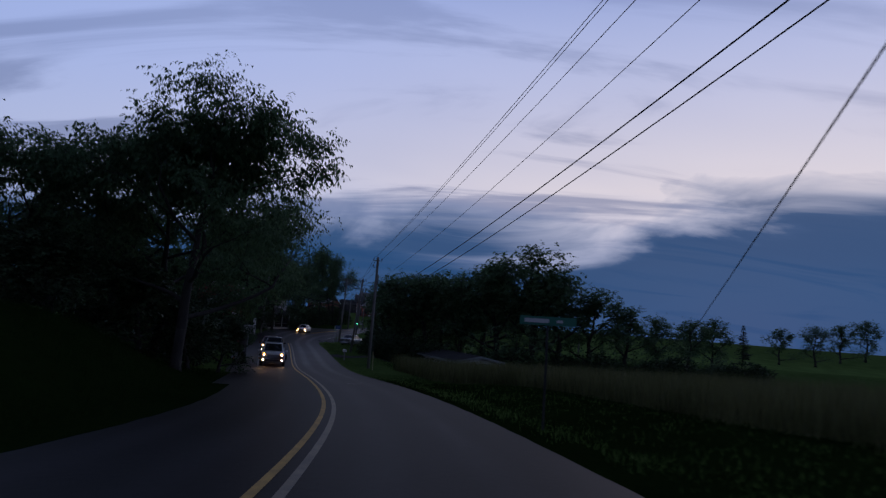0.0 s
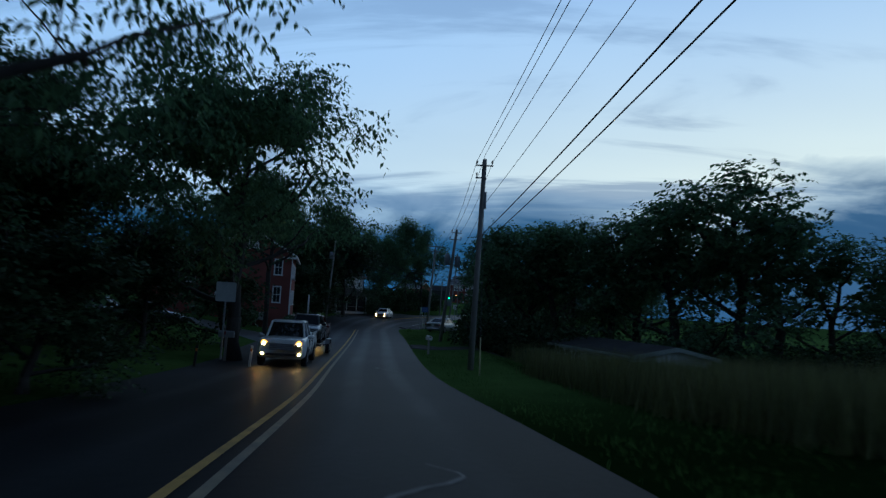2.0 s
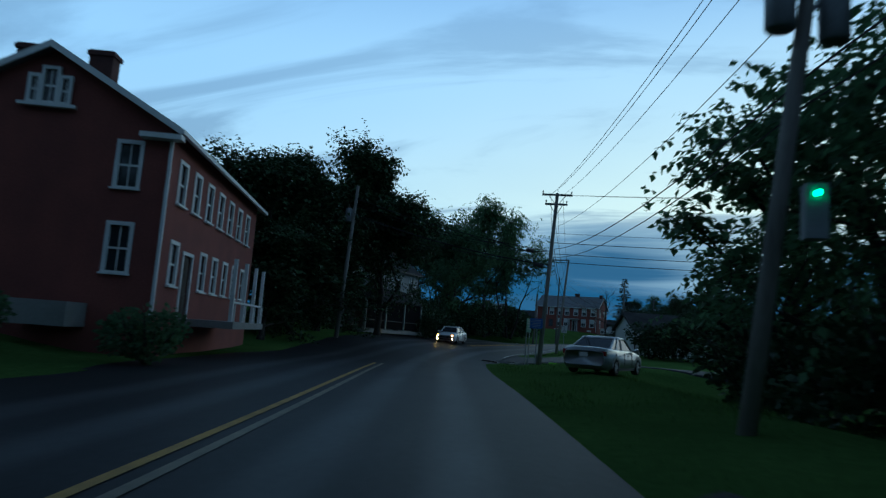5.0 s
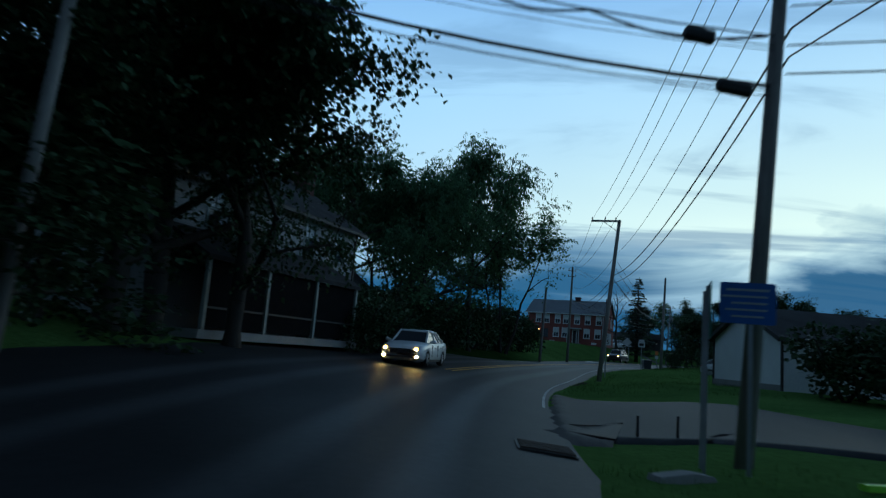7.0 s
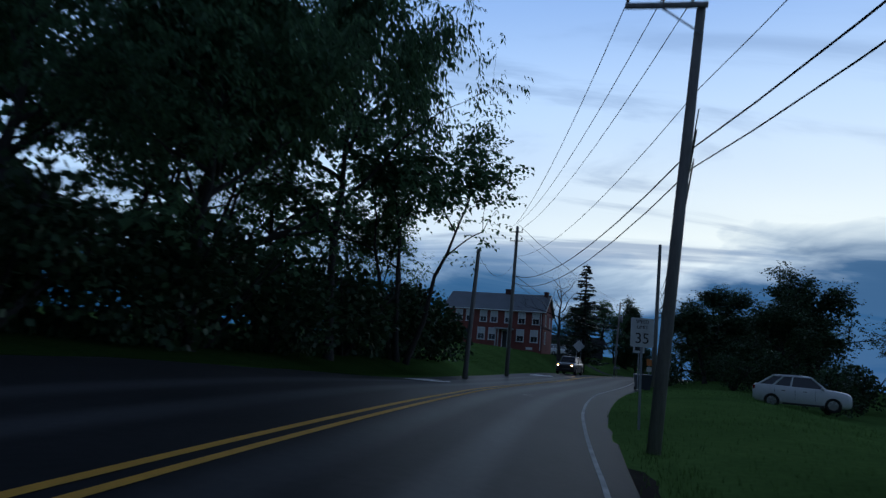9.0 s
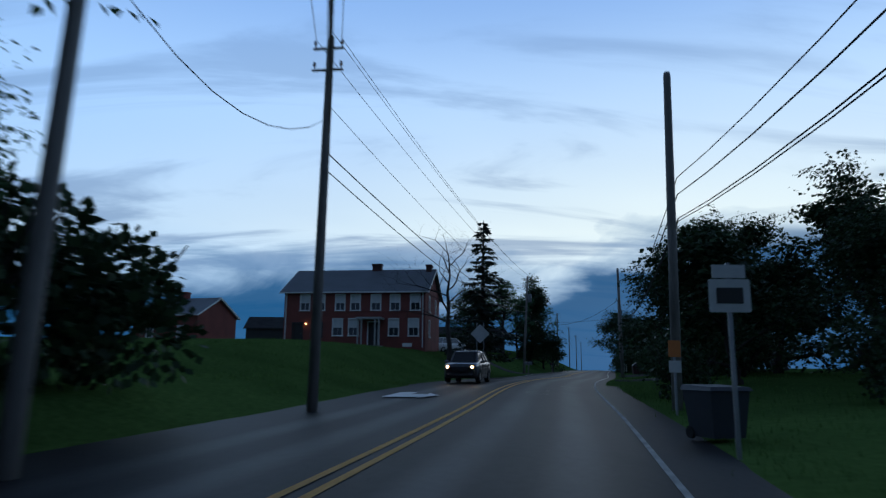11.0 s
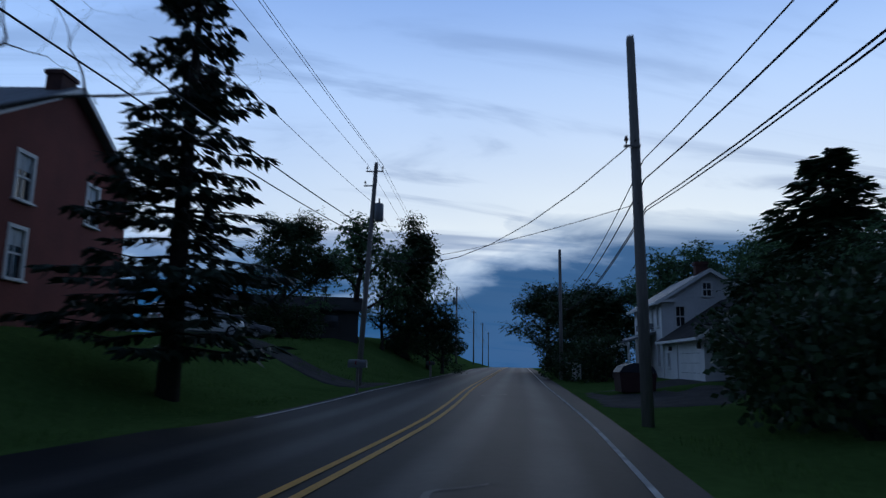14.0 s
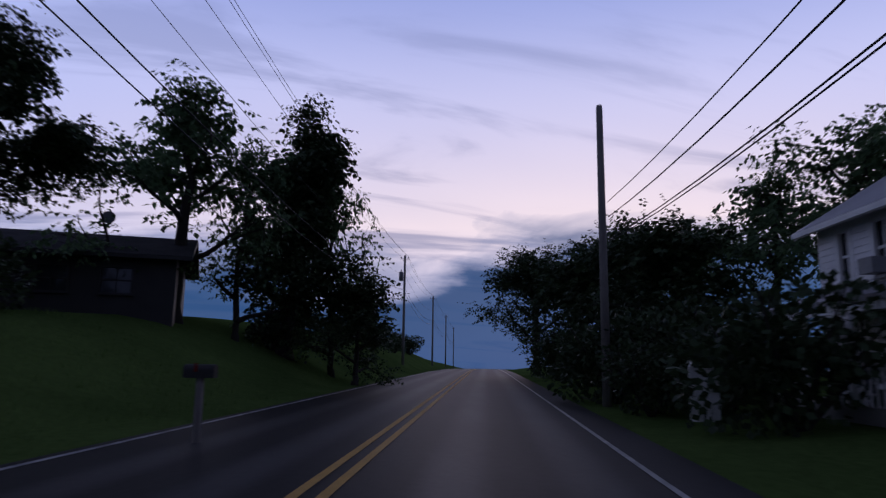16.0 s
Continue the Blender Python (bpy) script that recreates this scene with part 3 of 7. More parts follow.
def apron(name, mat, pts, widths, label, category, h=0.05):
    """A paved strip along a line of places on the ground."""
    gg = Geo()
    pts = [Vector(p) for p in pts]
    line, wid = [], []
    for i in range(len(pts) - 1):
        for k in range(14):
            line.append(pts[i].lerp(pts[i + 1], k / 14))
            wid.append(widths[i] + (widths[i + 1] - widths[i]) * k / 14)
    line.append(pts[-1])
    wid.append(widths[-1])
    for i, p in enumerate(line):
        d = (line[min(i + 1, len(line) - 1)] - line[max(i - 1, 0)]).normalized()
        nrm = Vector((d.y, -d.x))
        for k in range(25):
            q = p + nrm * wid[i] * (k / 24 - 0.5)
            sq, dq = on_road(q.x, q.y)
            inside = edge_left(sq) + 0.15 < dq < edge_right(sq) - 0.15
            gg.v.append((q.x, q.y, ground(q.x, q.y) + (-0.12 if inside else h if 0 < k < 24 and 0 < i < len(line) - 1 else -0.08)))
    gg.f = [(i * 25 + k, i * 25 + k + 1, (i + 1) * 25 + k + 1, (i + 1) * 25 + k) for i in range(len(line) - 1) for k in range(24)]
    ob = part(name, gg, mat, smooth=True)
    ob.data.attributes.new("age", "FLOAT", "POINT").data.foreach_set("value", [0.72] * len(gg.v))
    return tagged(ob, label, category, kind="structure")


# ---- trees ----
def rnd(a, b):
    return random.uniform(a, b)


def limb(geo, start, way, length, radius, depth, tips, bend=0.25, droop=0.0, spread_angle=0.75, n=6):
    """A tapered limb that forks until depth runs out; tips gathers places for leaves."""
    pts, radii, p, d = [Vector(start)], [radius], Vector(start), Vector(way).normalized()
    steps = 4 if depth > 1 else 3
    for i in range(steps):
        d = (d + Vector((rnd(-bend, bend), rnd(-bend, bend), rnd(-bend * 0.6, bend * 0.8) - droop))).normalized()
        p = p + d * length / steps
        pts.append(p.copy())
        radii.append(radius * (1 - 0.45 * (i + 1) / steps))
        if depth <= 2:
            tips.append((p.copy(), d.copy()))
    geo.tube(pts, radii, n if depth > 2 else 4 if depth > 1 else 3, cap=False)
    if depth <= 0:
        return
    forks = random.choice((2, 3, 3))
    for k in range(forks):
        q = pts[-1] if k == 0 else pts[random.choice((2, 3, -1))]
        side = Vector((rnd(-1, 1), rnd(-1, 1), rnd(-0.25, 0.7))).normalized()
        limb(geo, q, d * (1 - spread_angle * 0.45) + side * spread_angle, length * rnd(0.62, 0.82), radii[-1] * rnd(0.6, 0.8), depth - 1, tips, bend, droop, spread_angle, n)


def leaves(geo, tips, per_tip, size, reach, droop, slim=0.4, keep=1.0):
    """Leaf blades along short sprays round the twig ends; they are larger inside the crown and finer at its rim."""
    if not tips or not per_tip:
        return
    mid_c = sum((p for p, _ in tips), Vector()) / len(tips)
    wide_r = max(0.1, sorted(math.hypot(p.x - mid_c.x, p.y - mid_c.y) for p, _ in tips)[int(len(tips) * 0.95)])
    high_r = max(0.1, max(p.z for p, _ in tips) - mid_c.z)
    for p, d in tips:
        if random.random() > keep:
            continue
        q = min(1.0, math.sqrt(((p.x - mid_c.x) ** 2 + (p.y - mid_c.y) ** 2) / wide_r ** 2 + ((p.z - mid_c.z) / high_r) ** 2))
        grow = 1.75 - 0.95 * q
        count = max(3, int(per_tip * (0.75 + 0.45 * q)))
        sprays = max(1, round(count / 6))
        for k in range(sprays):
            o = p + Vector((random.gauss(0, 0.62), random.gauss(0, 0.62), random.gauss(-0.05, 0.5))) * reach
            axis = (d * 0.6 + Vector((rnd(-1, 1), rnd(-1, 1), rnd(-0.7, 0.5) - 0.5 * droop))).normalized()
            side = axis.cross(Vector((rnd(-0.4, 0.4), rnd(-0.4, 0.4), 1))).normalized()
            run = reach * rnd(0.9, 1.7)
            n_leaf = count // sprays
            for i in range(n_leaf):
                f = (i + rnd(0.2, 0.8)) / n_leaf
                root = o + axis * run * f - Vector((0, 0, 0.25 * droop * run * f * f))
                way = (axis * rnd(0.2, 0.7) + side * (1 if i % 2 else -1) * rnd(0.5, 1.0) + Vector((0, 0, rnd(-0.45, 0.15) - 0.6 * droop))).normalized()
                l = size * grow * rnd(0.65, 1.2)
                wide = way.cross(Vector((rnd(-0.6, 0.6), rnd(-0.6, 0.6), 1))).normalized() * l * slim * rnd(0.8, 1.2)
                n = len(geo.v)
                mid = root + way * l * 0.45 + Vector((0, 0, 0.06 * l))
                geo.v += [tuple(root), tuple(mid + wide), tuple(root + way * l - Vector((0, 0, 0.12 * l))), tuple(mid - wide)]
                geo.f += [(n, n + 1, n + 2), (n, n + 2, n + 3)]


def make_tree(seed, height, spread_r, leaf_mat, label, category="tree", trunks=1, fork_at=0.28, per_tip=9, leaf=0.24, reach=0.42, droop=0.5, keep=0.9, lean=0.0, bark=None, depth=4, slim=0.4, trunk_r=0.028):
    random.seed(seed)
    wood, tips = Geo(), []
    for k in range(trunks):
        ang = 2 * math.pi * k / max(1, trunks) + rnd(0, 1)
        out = 0.0 if trunks == 1 else 0.25
        base = Vector((math.cos(ang) * out * (trunks > 1), math.sin(ang) * out * (trunks > 1), -0.25))
        d = Vector((math.cos(ang) * (0.05 + 0.28 * (trunks > 1)) + lean, math.sin(ang) * (0.05 + 0.28 * (trunks > 1)), 1)).normalized()
        r = height * trunk_r / (trunks ** 0.4)
        hgt = height * fork_at
        pts = [base, base + d * 0.5, base + d * hgt * 0.5 + Vector((rnd(-0.1, 0.1), rnd(-0.1, 0.1), 0)), base + d * hgt]
        wood.tube(pts, [r * 1.45, r * 1.08, r * 0.92, r * 0.82], 10)
        top = pts[-1]
        lead = [top]
        for j in range(5):
            lead.append(lead[-1] + (d + Vector((rnd(-0.22, 0.22), rnd(-0.22, 0.22), 0))).normalized() * height * (0.92 - fork_at) / 5.6)
        wood.tube(lead, [r * 0.80, r * 0.66, r * 0.52, r * 0.38, r * 0.24, r * 0.10], 8, cap=False)
        main = 9 if trunks == 1 else 4
        for j in range(main):
            q = (j + rnd(0.0, 0.7)) / main
            f = q * 4.6
            base_p = lead[int(f)].lerp(lead[int(f) + 1], f - int(f))
            a2 = ang + j * 2.4 + rnd(-0.4, 0.4)
            rise = rnd(0.25, 0.6) + 0.9 * q
            way = Vector((math.cos(a2), math.sin(a2), rise))
            limb(wood, base_p, way, spread_r * (0.60 - 0.30 * q) * rnd(0.85, 1.15), r * (0.50 - 0.28 * q), depth - 2, tips, 0.22, 0.0, 0.75)
        limb(wood, lead[-1], d, height * 0.07, r * 0.10, 1, tips, 0.25)
    # bring the crown to the height and width asked for
    zs = max(p.z for p, _ in tips)
    rs = sorted(math.hypot(p.x, p.y) for p, _ in tips)[int(len(tips) * 0.93)]
    kz, kr = (height - reach) / zs, spread_r / rs

    def fit(p):
        q = smooth_step(0.5, hgt, p[2]) if hgt > 0.6 else 1
        return (p[0] * (1 + (kr - 1) * q), p[1] * (1 + (kr - 1) * q), p[2] * kz if p[2] > 0 else p[2])

    wood.v = [fit(p) for p in wood.v]
    tips = [(Vector(fit(p)), d) for p, d in tips]
    crown = Geo()
    leaves(crown, tips, per_tip, leaf, reach, droop, slim, keep)
    ob = thing("tree", Matrix(), label, category, "roadside trees")
    part("trunk", wood, bark or M_BARK, ob, smooth=True)
    part("crown", crown, leaf_mat, ob)
    return ob


def make_conifer(seed, height, radius, label, sparse=0.0, leaf_mat=None):
    random.seed(seed)
    wood, crown = Geo(), Geo()
    wood.tube([(0, 0, -0.3), (0, 0, height * 0.5), (0.05, 0.03, height)], [height * 0.022, height * 0.013, 0.02], 8)
    z = height * 0.10
    while z < height * 0.985:
        q = z / height
        reach = radius * (1 - q) ** 0.85 * rnd(0.75, 1.12) + 0.10
        for k in range(random.choice((4, 5, 6))):
            if random.random() < sparse:
                continue
            a = rnd(0, 2 * math.pi)
            l = reach * rnd(0.7, 1.15)
            tipz = z - l * rnd(0.10, 0.32)
            pts = [Vector((0, 0, z)), Vector((math.cos(a) * l * 0.5, math.sin(a) * l * 0.5, z - l * 0.05)), Vector((math.cos(a) * l, math.sin(a) * l, tipz + l * 0.16))]
            wood.tube(pts, [0.035 + 0.01 * l, 0.02, 0.008], 4, cap=False)
            for i in range(int(12 + 22 * l)):
                f = rnd(0.12, 1.0)
                p = pts[0].lerp(pts[1], f * 2) if f < 0.5 else pts[1].lerp(pts[2], f * 2 - 1)
                side = Vector((-math.sin(a), math.cos(a), 0)) * rnd(-1, 1) * 0.42 * l ** 0.5 * (1.15 - f)
                way = (side.normalized() * 0.6 + Vector((math.cos(a), math.sin(a), 0)) * 0.5 + Vector((0, 0, rnd(-0.75, -0.05)))).normalized()
                ll = rnd(0.26, 0.50)
                wide = way.cross(Vector((rnd(-1, 1), rnd(-1, 1), 1))).normalized() * 0.066
                o = p + side * 0.7
                n = len(crown.v)
                crown.v += [tuple(o), tuple(o + way * ll * 0.5 + wide), tuple(o + way * ll), tuple(o + way * ll * 0.5 - wide)]
                crown.f += [(n, n + 1, n + 2), (n, n + 2, n + 3)]
        z += height * rnd(0.022, 0.034)
    ob = thing("tree", Matrix(), label, "tree", "roadside trees")
    part("trunk", wood, M_BARK, ob, smooth=True)
    part("crown", crown, leaf_mat or M_LEAF_BLUE, ob)
    return ob


def make_bush(seed, w, h, label, mat, n=2150, leaf=0.155):
    random.seed(seed)
    wood, crown = Geo(), Geo()
    for k in range(9):
        a = rnd(0, 6.28)
        tip = Vector((math.cos(a) * w * 0.4, math.sin(a) * w * 0.4, h * rnd(0.6, 0.95)))
        wood.tube([(0, 0, -0.1), tip * 0.5, tip], [0.045, 0.03, 0.012], 5)
    lumps = [(Vector((rnd(-0.3, 0.3) * w, rnd(-0.3, 0.3) * w, h * rnd(0.25, 0.72))), rnd(0.16, 0.30)) for _ in range(11)]
    for i in range(n):
        c, r = random.choice(lumps)
        u = Vector((random.gauss(0, 1), random.gauss(0, 1), random.gauss(0, 1))).normalized() * rnd(0.65, 1.08)
        o = c + Vector((u.x * r * w, u.y * r * w, u.z * r * h * 1.1))
        if o.z < 0.02:
            continue
        way = (u + Vector((rnd(-0.8, 0.8), rnd(-0.8, 0.8), rnd(-0.6, 0.4)))).normalized()
        wide = way.cross(Vector((rnd(-1, 1), rnd(-1, 1), rnd(-1, 1)))).normalized() * leaf * 0.4
        k = len(crown.v)
        crown.v += [tuple(o), tuple(o + way * leaf * 0.5 + wide), tuple(o + way * leaf), tuple(o + way * leaf * 0.5 - wide)]
        crown.f += [(k, k + 1, k + 2), (k, k + 2, k + 3)]
    ob = thing("bush", Matrix(), label, "bush", "roadside shrubs")
    part("woody_base", wood, M_BARK, ob)
    part("foliage", crown, mat, ob)
    return ob


PLANTED = set()


def plant(ob, x, y, h, turn=None, wide=1.0, label="", sink=0.0):
    """Sets a tree at its place, or a copy of it, h metres high."""
    k = h / TALL[ob.name]
    kz, k = k, k * wide
    first = ob.name not in PLANTED
    PLANTED.add(ob.name)
    turn = x * 1.7 + y * 0.9 if turn is None else turn
    m = Matrix.Translation((x, y, ground(x, y) - sink)) @ Matrix.Rotation(turn, 4, "Z")
    if first:
        ob.matrix_world = m @ Matrix.Diagonal((k, k, kz, 1))
        new_one = ob
    else:
        new_one = copy_thing(ob, m)
        new_one.scale = (k, k, kz)
    if label:
        new_one["label"] = label
    return new_one


TALL = {}


def kind_of_tree(height, ob):
    TALL[ob.name] = height
    return ob


walnut = kind_of_tree(14, make_tree(11, 14, 6.8, M_LEAF, "tall open-crowned walnut tree in full leaf by the road", per_tip=32, leaf=0.27, reach=0.6, droop=0.8, slim=0.22, keep=1.0, fork_at=0.16, depth=5, trunk_r=0.019))
walnut_b = kind_of_tree(13, make_tree(23, 13, 6.0, M_LEAF, "broad leafy walnut tree with forked dark trunk", per_tip=17, leaf=0.28, reach=0.6, droop=0.8, slim=0.24, keep=1.0, fork_at=0.34, lean=0.05, depth=5, trunk_r=0.017))
hero = kind_of_tree(14, make_tree(17, 14, 6.4, M_LEAF, "tall walnut with long bare lower limbs before the house", per_tip=26, leaf=0.25, reach=0.5, droop=0.8, slim=0.24, keep=1.0, fork_at=0.46, depth=5, trunk_r=0.019))
clump = kind_of_tree(12, make_tree(37, 12, 4.6, M_LEAF, "several-stemmed slender tree with thin upright trunks", trunks=4, per_tip=18, leaf=0.25, reach=0.6, droop=0.45, keep=1.0, fork_at=0.34, trunk_r=0.017, slim=0.34))
maple = kind_of_tree(12.5, make_tree(41, 12.5, 5.8, M_LEAF_DARK, "dense dark maple tree with a broad full crown", per_tip=36, leaf=0.27, reach=0.7, droop=0.4, slim=0.46, keep=1.0, fork_at=0.16))
big_maple = kind_of_tree(14, make_tree(47, 14, 6.6, M_LEAF_DARK, "huge dense dark maple with a low full crown", per_tip=74, leaf=0.235, reach=0.66, droop=0.5, slim=0.5, keep=1.0, fork_at=0.12))
small_tree = kind_of_tree(8, make_tree(53, 8, 3.5, M_LEAF_DARK, "small rounded tree with dark dense leaves", per_tip=20, leaf=0.27, reach=0.6, droop=0.3, slim=0.46, keep=1.0, fork_at=0.12))
wood_tree = kind_of_tree(11, make_tree(67, 11, 4.6, M_LEAF, "leafy tree at the edge of the roadside wood", per_tip=17, leaf=0.31, reach=0.62, droop=0.4, slim=0.38, keep=0.95, fork_at=0.10))
wood_tree_b = kind_of_tree(11, make_tree(103, 11, 4.2, M_LEAF, "leafy tree with an uneven crown in the roadside wood", per_tip=17, leaf=0.31, reach=0.62, droop=0.5, slim=0.38, keep=0.95, fork_at=0.16, lean=-0.06))
spruce = kind_of_tree(12.2, make_conifer(71, 12.2, 3.0, "tall dark spruce with ragged drooping branches", 0.10))
cedar = kind_of_tree(8, make_conifer(79, 8.0, 2.7, "dense conical dark evergreen beside the verge", 0.0, M_LEAF_DARK))
bush = kind_of_tree(2.2, make_bush(83, 3.0, 2.2, "dense dark roadside shrub", M_LEAF_DARK))
bush_b = kind_of_tree(1.5, make_bush(89, 2.6, 1.5, "low dark rounded shrub", M_LEAF, 1500))
ivy_tree = kind_of_tree(14, make_tree(151, 14, 2.3, M_LEAF_DARK, "tall narrow ivy-covered tree", per_tip=56, leaf=0.26, reach=0.7, droop=0.4, slim=0.45, keep=1.0, fork_at=0.06))
dead = kind_of_tree(10, make_tree(131, 10, 3.4, M_LEAF, "bare dead tree with thin forking branches", per_tip=0, keep=0, fork_at=0.30, depth=6, trunk_r=0.012))

# bank on the left of the first bend
plant(walnut, -14.0, 33.5, 15.2, 0.4, wide=0.95)
plant(walnut_b, -23.5, 36.0, 12.5, 1.9)
plant(walnut_b, -17.6, 39.0, 14.6, 0.7, wide=1.05)
for x, y, h in ((-17.0, 36.0, 5.2), (-15.4, 38.8, 4.4), (-14.6, 41.6, 3.6), (-20.2, 33.0, 6.0), (-18.5, 30.5, 4.6)):
    plant(small_tree, x, y, h, wide=1.15)
plant(clump, -27.5, 31.0, 12.0, 0.2)
plant(wood_tree, -21.0, 41.0, 10.5)
plant(walnut, -18.2, 58.4, 14.8, 2.4, wide=1.18)
plant(big_maple, -27.5, 54.5, 12.5, 0.3)
plant(big_maple, -33.0, 50.0, 12.5, 2.2)
plant(small_tree, -23.5, 59.5, 6.5)
plant(small_tree, -27.0, 63.0, 6.5)
plant(small_tree, -30.5, 60.5, 7.0)
plant(small_tree, -22.5, 66.0, 6.5)
plant(wood_tree, -25.5, 49.0, 9.5)
plant(wood_tree_b, -31.0, 58.0, 11.0)
plant(wood_tree, -39.0, 57.0, 12.0)
plant(walnut_b, -38.0, 66.0, 13.0, 2.9)
for x, y, h in ((-20.5, 37.5, 3.0), (-18.0, 43.5, 2.6), (-23.5, 44.5, 3.2), (-27.5, 40.0, 3.2), (-19.0, 49.5, 2.0), (-34, 50, 3.2), (-29, 53, 2.6)):
    plant(bush, x, y, h, wide=1.25)
# in front of the brick house
plant(hero, -25.0, 77.4, 13.2, 4.4, wide=0.68)
plant(hero, -26.8, 75.8, 12.6, 1.5, wide=0.74)
for x, y, h in ((-30.5, 85.5, 1.6), (-26.6, 88.0, 1.5), (-33.8, 84.0, 1.5)):
    plant(bush_b, x, y, h)
# behind the brick house and along the left to the junction
plant(big_maple, -35.4, 120.2, 15.0, 0.6, wide=0.92)
plant(big_maple, -33.1, 123.4, 14.2, 5.0, wide=0.68)
plant(maple, -34.9, 121.6, 13.0, 2.0, wide=0.95)
for x, y, h, src in ((-39.0, 109.0, 11.5, maple), (-36.5, 113.5, 12.5, maple), (-44, 104, 11, maple), (-47, 96, 11, wood_tree), (-33.8, 106.5, 7.0, small_tree), (-40, 116, 11, wood_tree)):
    plant(src, x, y, h)
plant(dead, -37.5, 106.0, 11.5, 0.3)
for x, y, h in ((-35.0, 110.5, 2.6), (-34.5, 114.8, 2.2), (-38.5, 103.0, 2.5)):
    plant(bush, x, y, h)
# row on the left of the second bend
for x, y, h, src, wd in ((-39.5, 150, 15.4, walnut_b, 0.95), (-33.9, 152.3, 14.2, walnut_b, 0.8), (-29.9, 169.6, 16.0, clump, 1.0), (-31.8, 161.5, 20.2, walnut_b, 0.62), (-38.0, 160.0, 15.0, clump, 1.0), (-42.5, 166, 15, walnut_b, 0.9), (-32.8, 172.5, 10.5, clump, 0.85), (-46, 157, 16.0, wood_tree_b, 1.0), (-46, 144, 14.0, walnut_b, 0.9), (-40.5, 175, 11, wood_tree, 1.0), (-36.2, 155.8, 14.5, wood_tree_b, 1.1)):
    plant(src, x, y, h, wide=wd)
for i in range(13):
    s = 141 + i * 3.1
    p = at(s, -8.3 - 0.8 * (i % 2))
    plant(bush, p.x, p.y, 2.8 + 0.5 * (i % 3) + (1.0 if i > 2 else 0.0), wide=1.0)
# wood on the right behind the field
for x, y, h, src in ((-8.3, 83.8, 9.4, wood_tree_b), (-6.0, 87.5, 10.6, wood_tree), (-3.5, 83.0, 10.5, wood_tree_b), (0.5, 82.5, 11.0, wood_tree), (5.0, 80.5, 12.5, wood_tree_b), (8.6, 79.5, 14.0, wood_tree), (12.5, 81.5, 12.0, wood_tree_b), (16.5, 81.5, 10.2, wood_tree), (21, 83.5, 8.5, wood_tree_b), (26, 87, 7.6, wood_tree), (32, 93, 7.5, wood_tree), (-7.5, 92, 11, wood_tree), (-2, 93, 12, walnut_b), (4, 93, 13, wood_tree_b), (10, 92, 12, walnut_b), (-9.4, 96.5, 10, wood_tree), (-8, 103, 8, wood_tree_b), (38, 101, 8, wood_tree)):
    plant(src, x, y, h * 1.13)
for i in range(15):
    plant(bush, -8.5 + 3.1 * i, 75.8 + 0.25 * i + 1.2 * (i % 2), 2.6 + 0.5 * (i % 3), wide=1.25)
plant(spruce, 62.0, 145.0, 8.0, 1.0)
for x, y, h in ((72, 150, 8), (80, 150, 9), (52, 150, 6), (90, 158, 9), (100, 165, 10)):
    plant(wood_tree, x, y, h)
# right of the second bend, beyond the lawn
for x, y, h, src in ((-4, 183, 6.6, maple), (1, 188, 6.5, small_tree), (5, 180, 7.5, maple), (10, 172, 8.5, maple), (15, 164, 9, wood_tree), (-8.5, 186, 6.5, small_tree), (-3, 158, 3.6, small_tree), (2, 150, 5, small_tree), (-6.0, 147.5, 4.5, small_tree), (10, 152, 9, maple), (-4, 141, 7, wood_tree), (18, 176, 11, wood_tree)):
    plant(src, x, y, h)
for x, y, h in ((-6.8, 170, 2.4), (-3.5, 173.5, 2.8), (-0.5, 168, 2.8), (-2.0, 164, 2.6), (-9.5, 176.5, 2.2), (-6.2, 178.5, 2.8), (-12.2, 182.5, 2.0)):
    plant(bush, x, y, h)
# along the last straight
plant(big_maple, -5.0, 195.4, 9.0, 2.0, wide=1.02)
plant(small_tree, -5.3, 198.3, 6.4, wide=1.0)
plant(maple, 1.6, 191.0, 10.0, 3.0)
plant(small_tree, -3.4, 199.2, 6.6, wide=1.0)
plant(small_tree, -2.8, 193.0, 6.0, wide=1.2)
for x, y, h in ((-5.4, 191.5, 2.4), (-4.8, 195.5, 2.8), (-4.4, 198.8, 2.8), (-1.5, 199.5, 3.2)):
    plant(bush, x, y, h, wide=1.2)
plant(small_tree, -2.2, 197.6, 6.0)
plant(cedar, 16.4, 233.0, 11.8, 0.0, wide=1.75)
plant(small_tree, 11.4, 230.4, 5.6, wide=1.1)
plant(small_tree, 13.8, 228.2, 6.4, wide=1.15)
plant(bush, 9.6, 231.2, 3.2)
plant(bush, 11.0, 228.6, 3.4, wide=1.2)
plant(maple, 4.5, 206.0, 8.0, 1.0)
plant(wood_tree, 9.5, 213, 9.0)
plant(spruce, -13.3, 224.6, 14.8, 0.0, wide=1.05)
plant(dead, -16.9, 219.3, 14.2, 2.0, wide=1.35)
for x, y, h, src in ((21, 240, 10, wood_tree), (25, 246, 11.5, wood_tree_b), (20.5, 253, 10.5, wood_tree), (22.5, 260, 10.5, wood_tree_b), (28, 254, 12, wood_tree), (17.6, 263, 8.4, small_tree), (15.8, 257, 7.6, small_tree), (20.2, 271, 9.0, small_tree), (22.0, 280, 9.5, small_tree), (21.8, 288, 12.2, maple), (33, 262, 12, wood_tree), (29, 275, 11, wood_tree), (7.5, 219.5, 5.0, small_tree), (11.5, 223.5, 6.5, wood_tree)):
    plant(src, x, y, h)
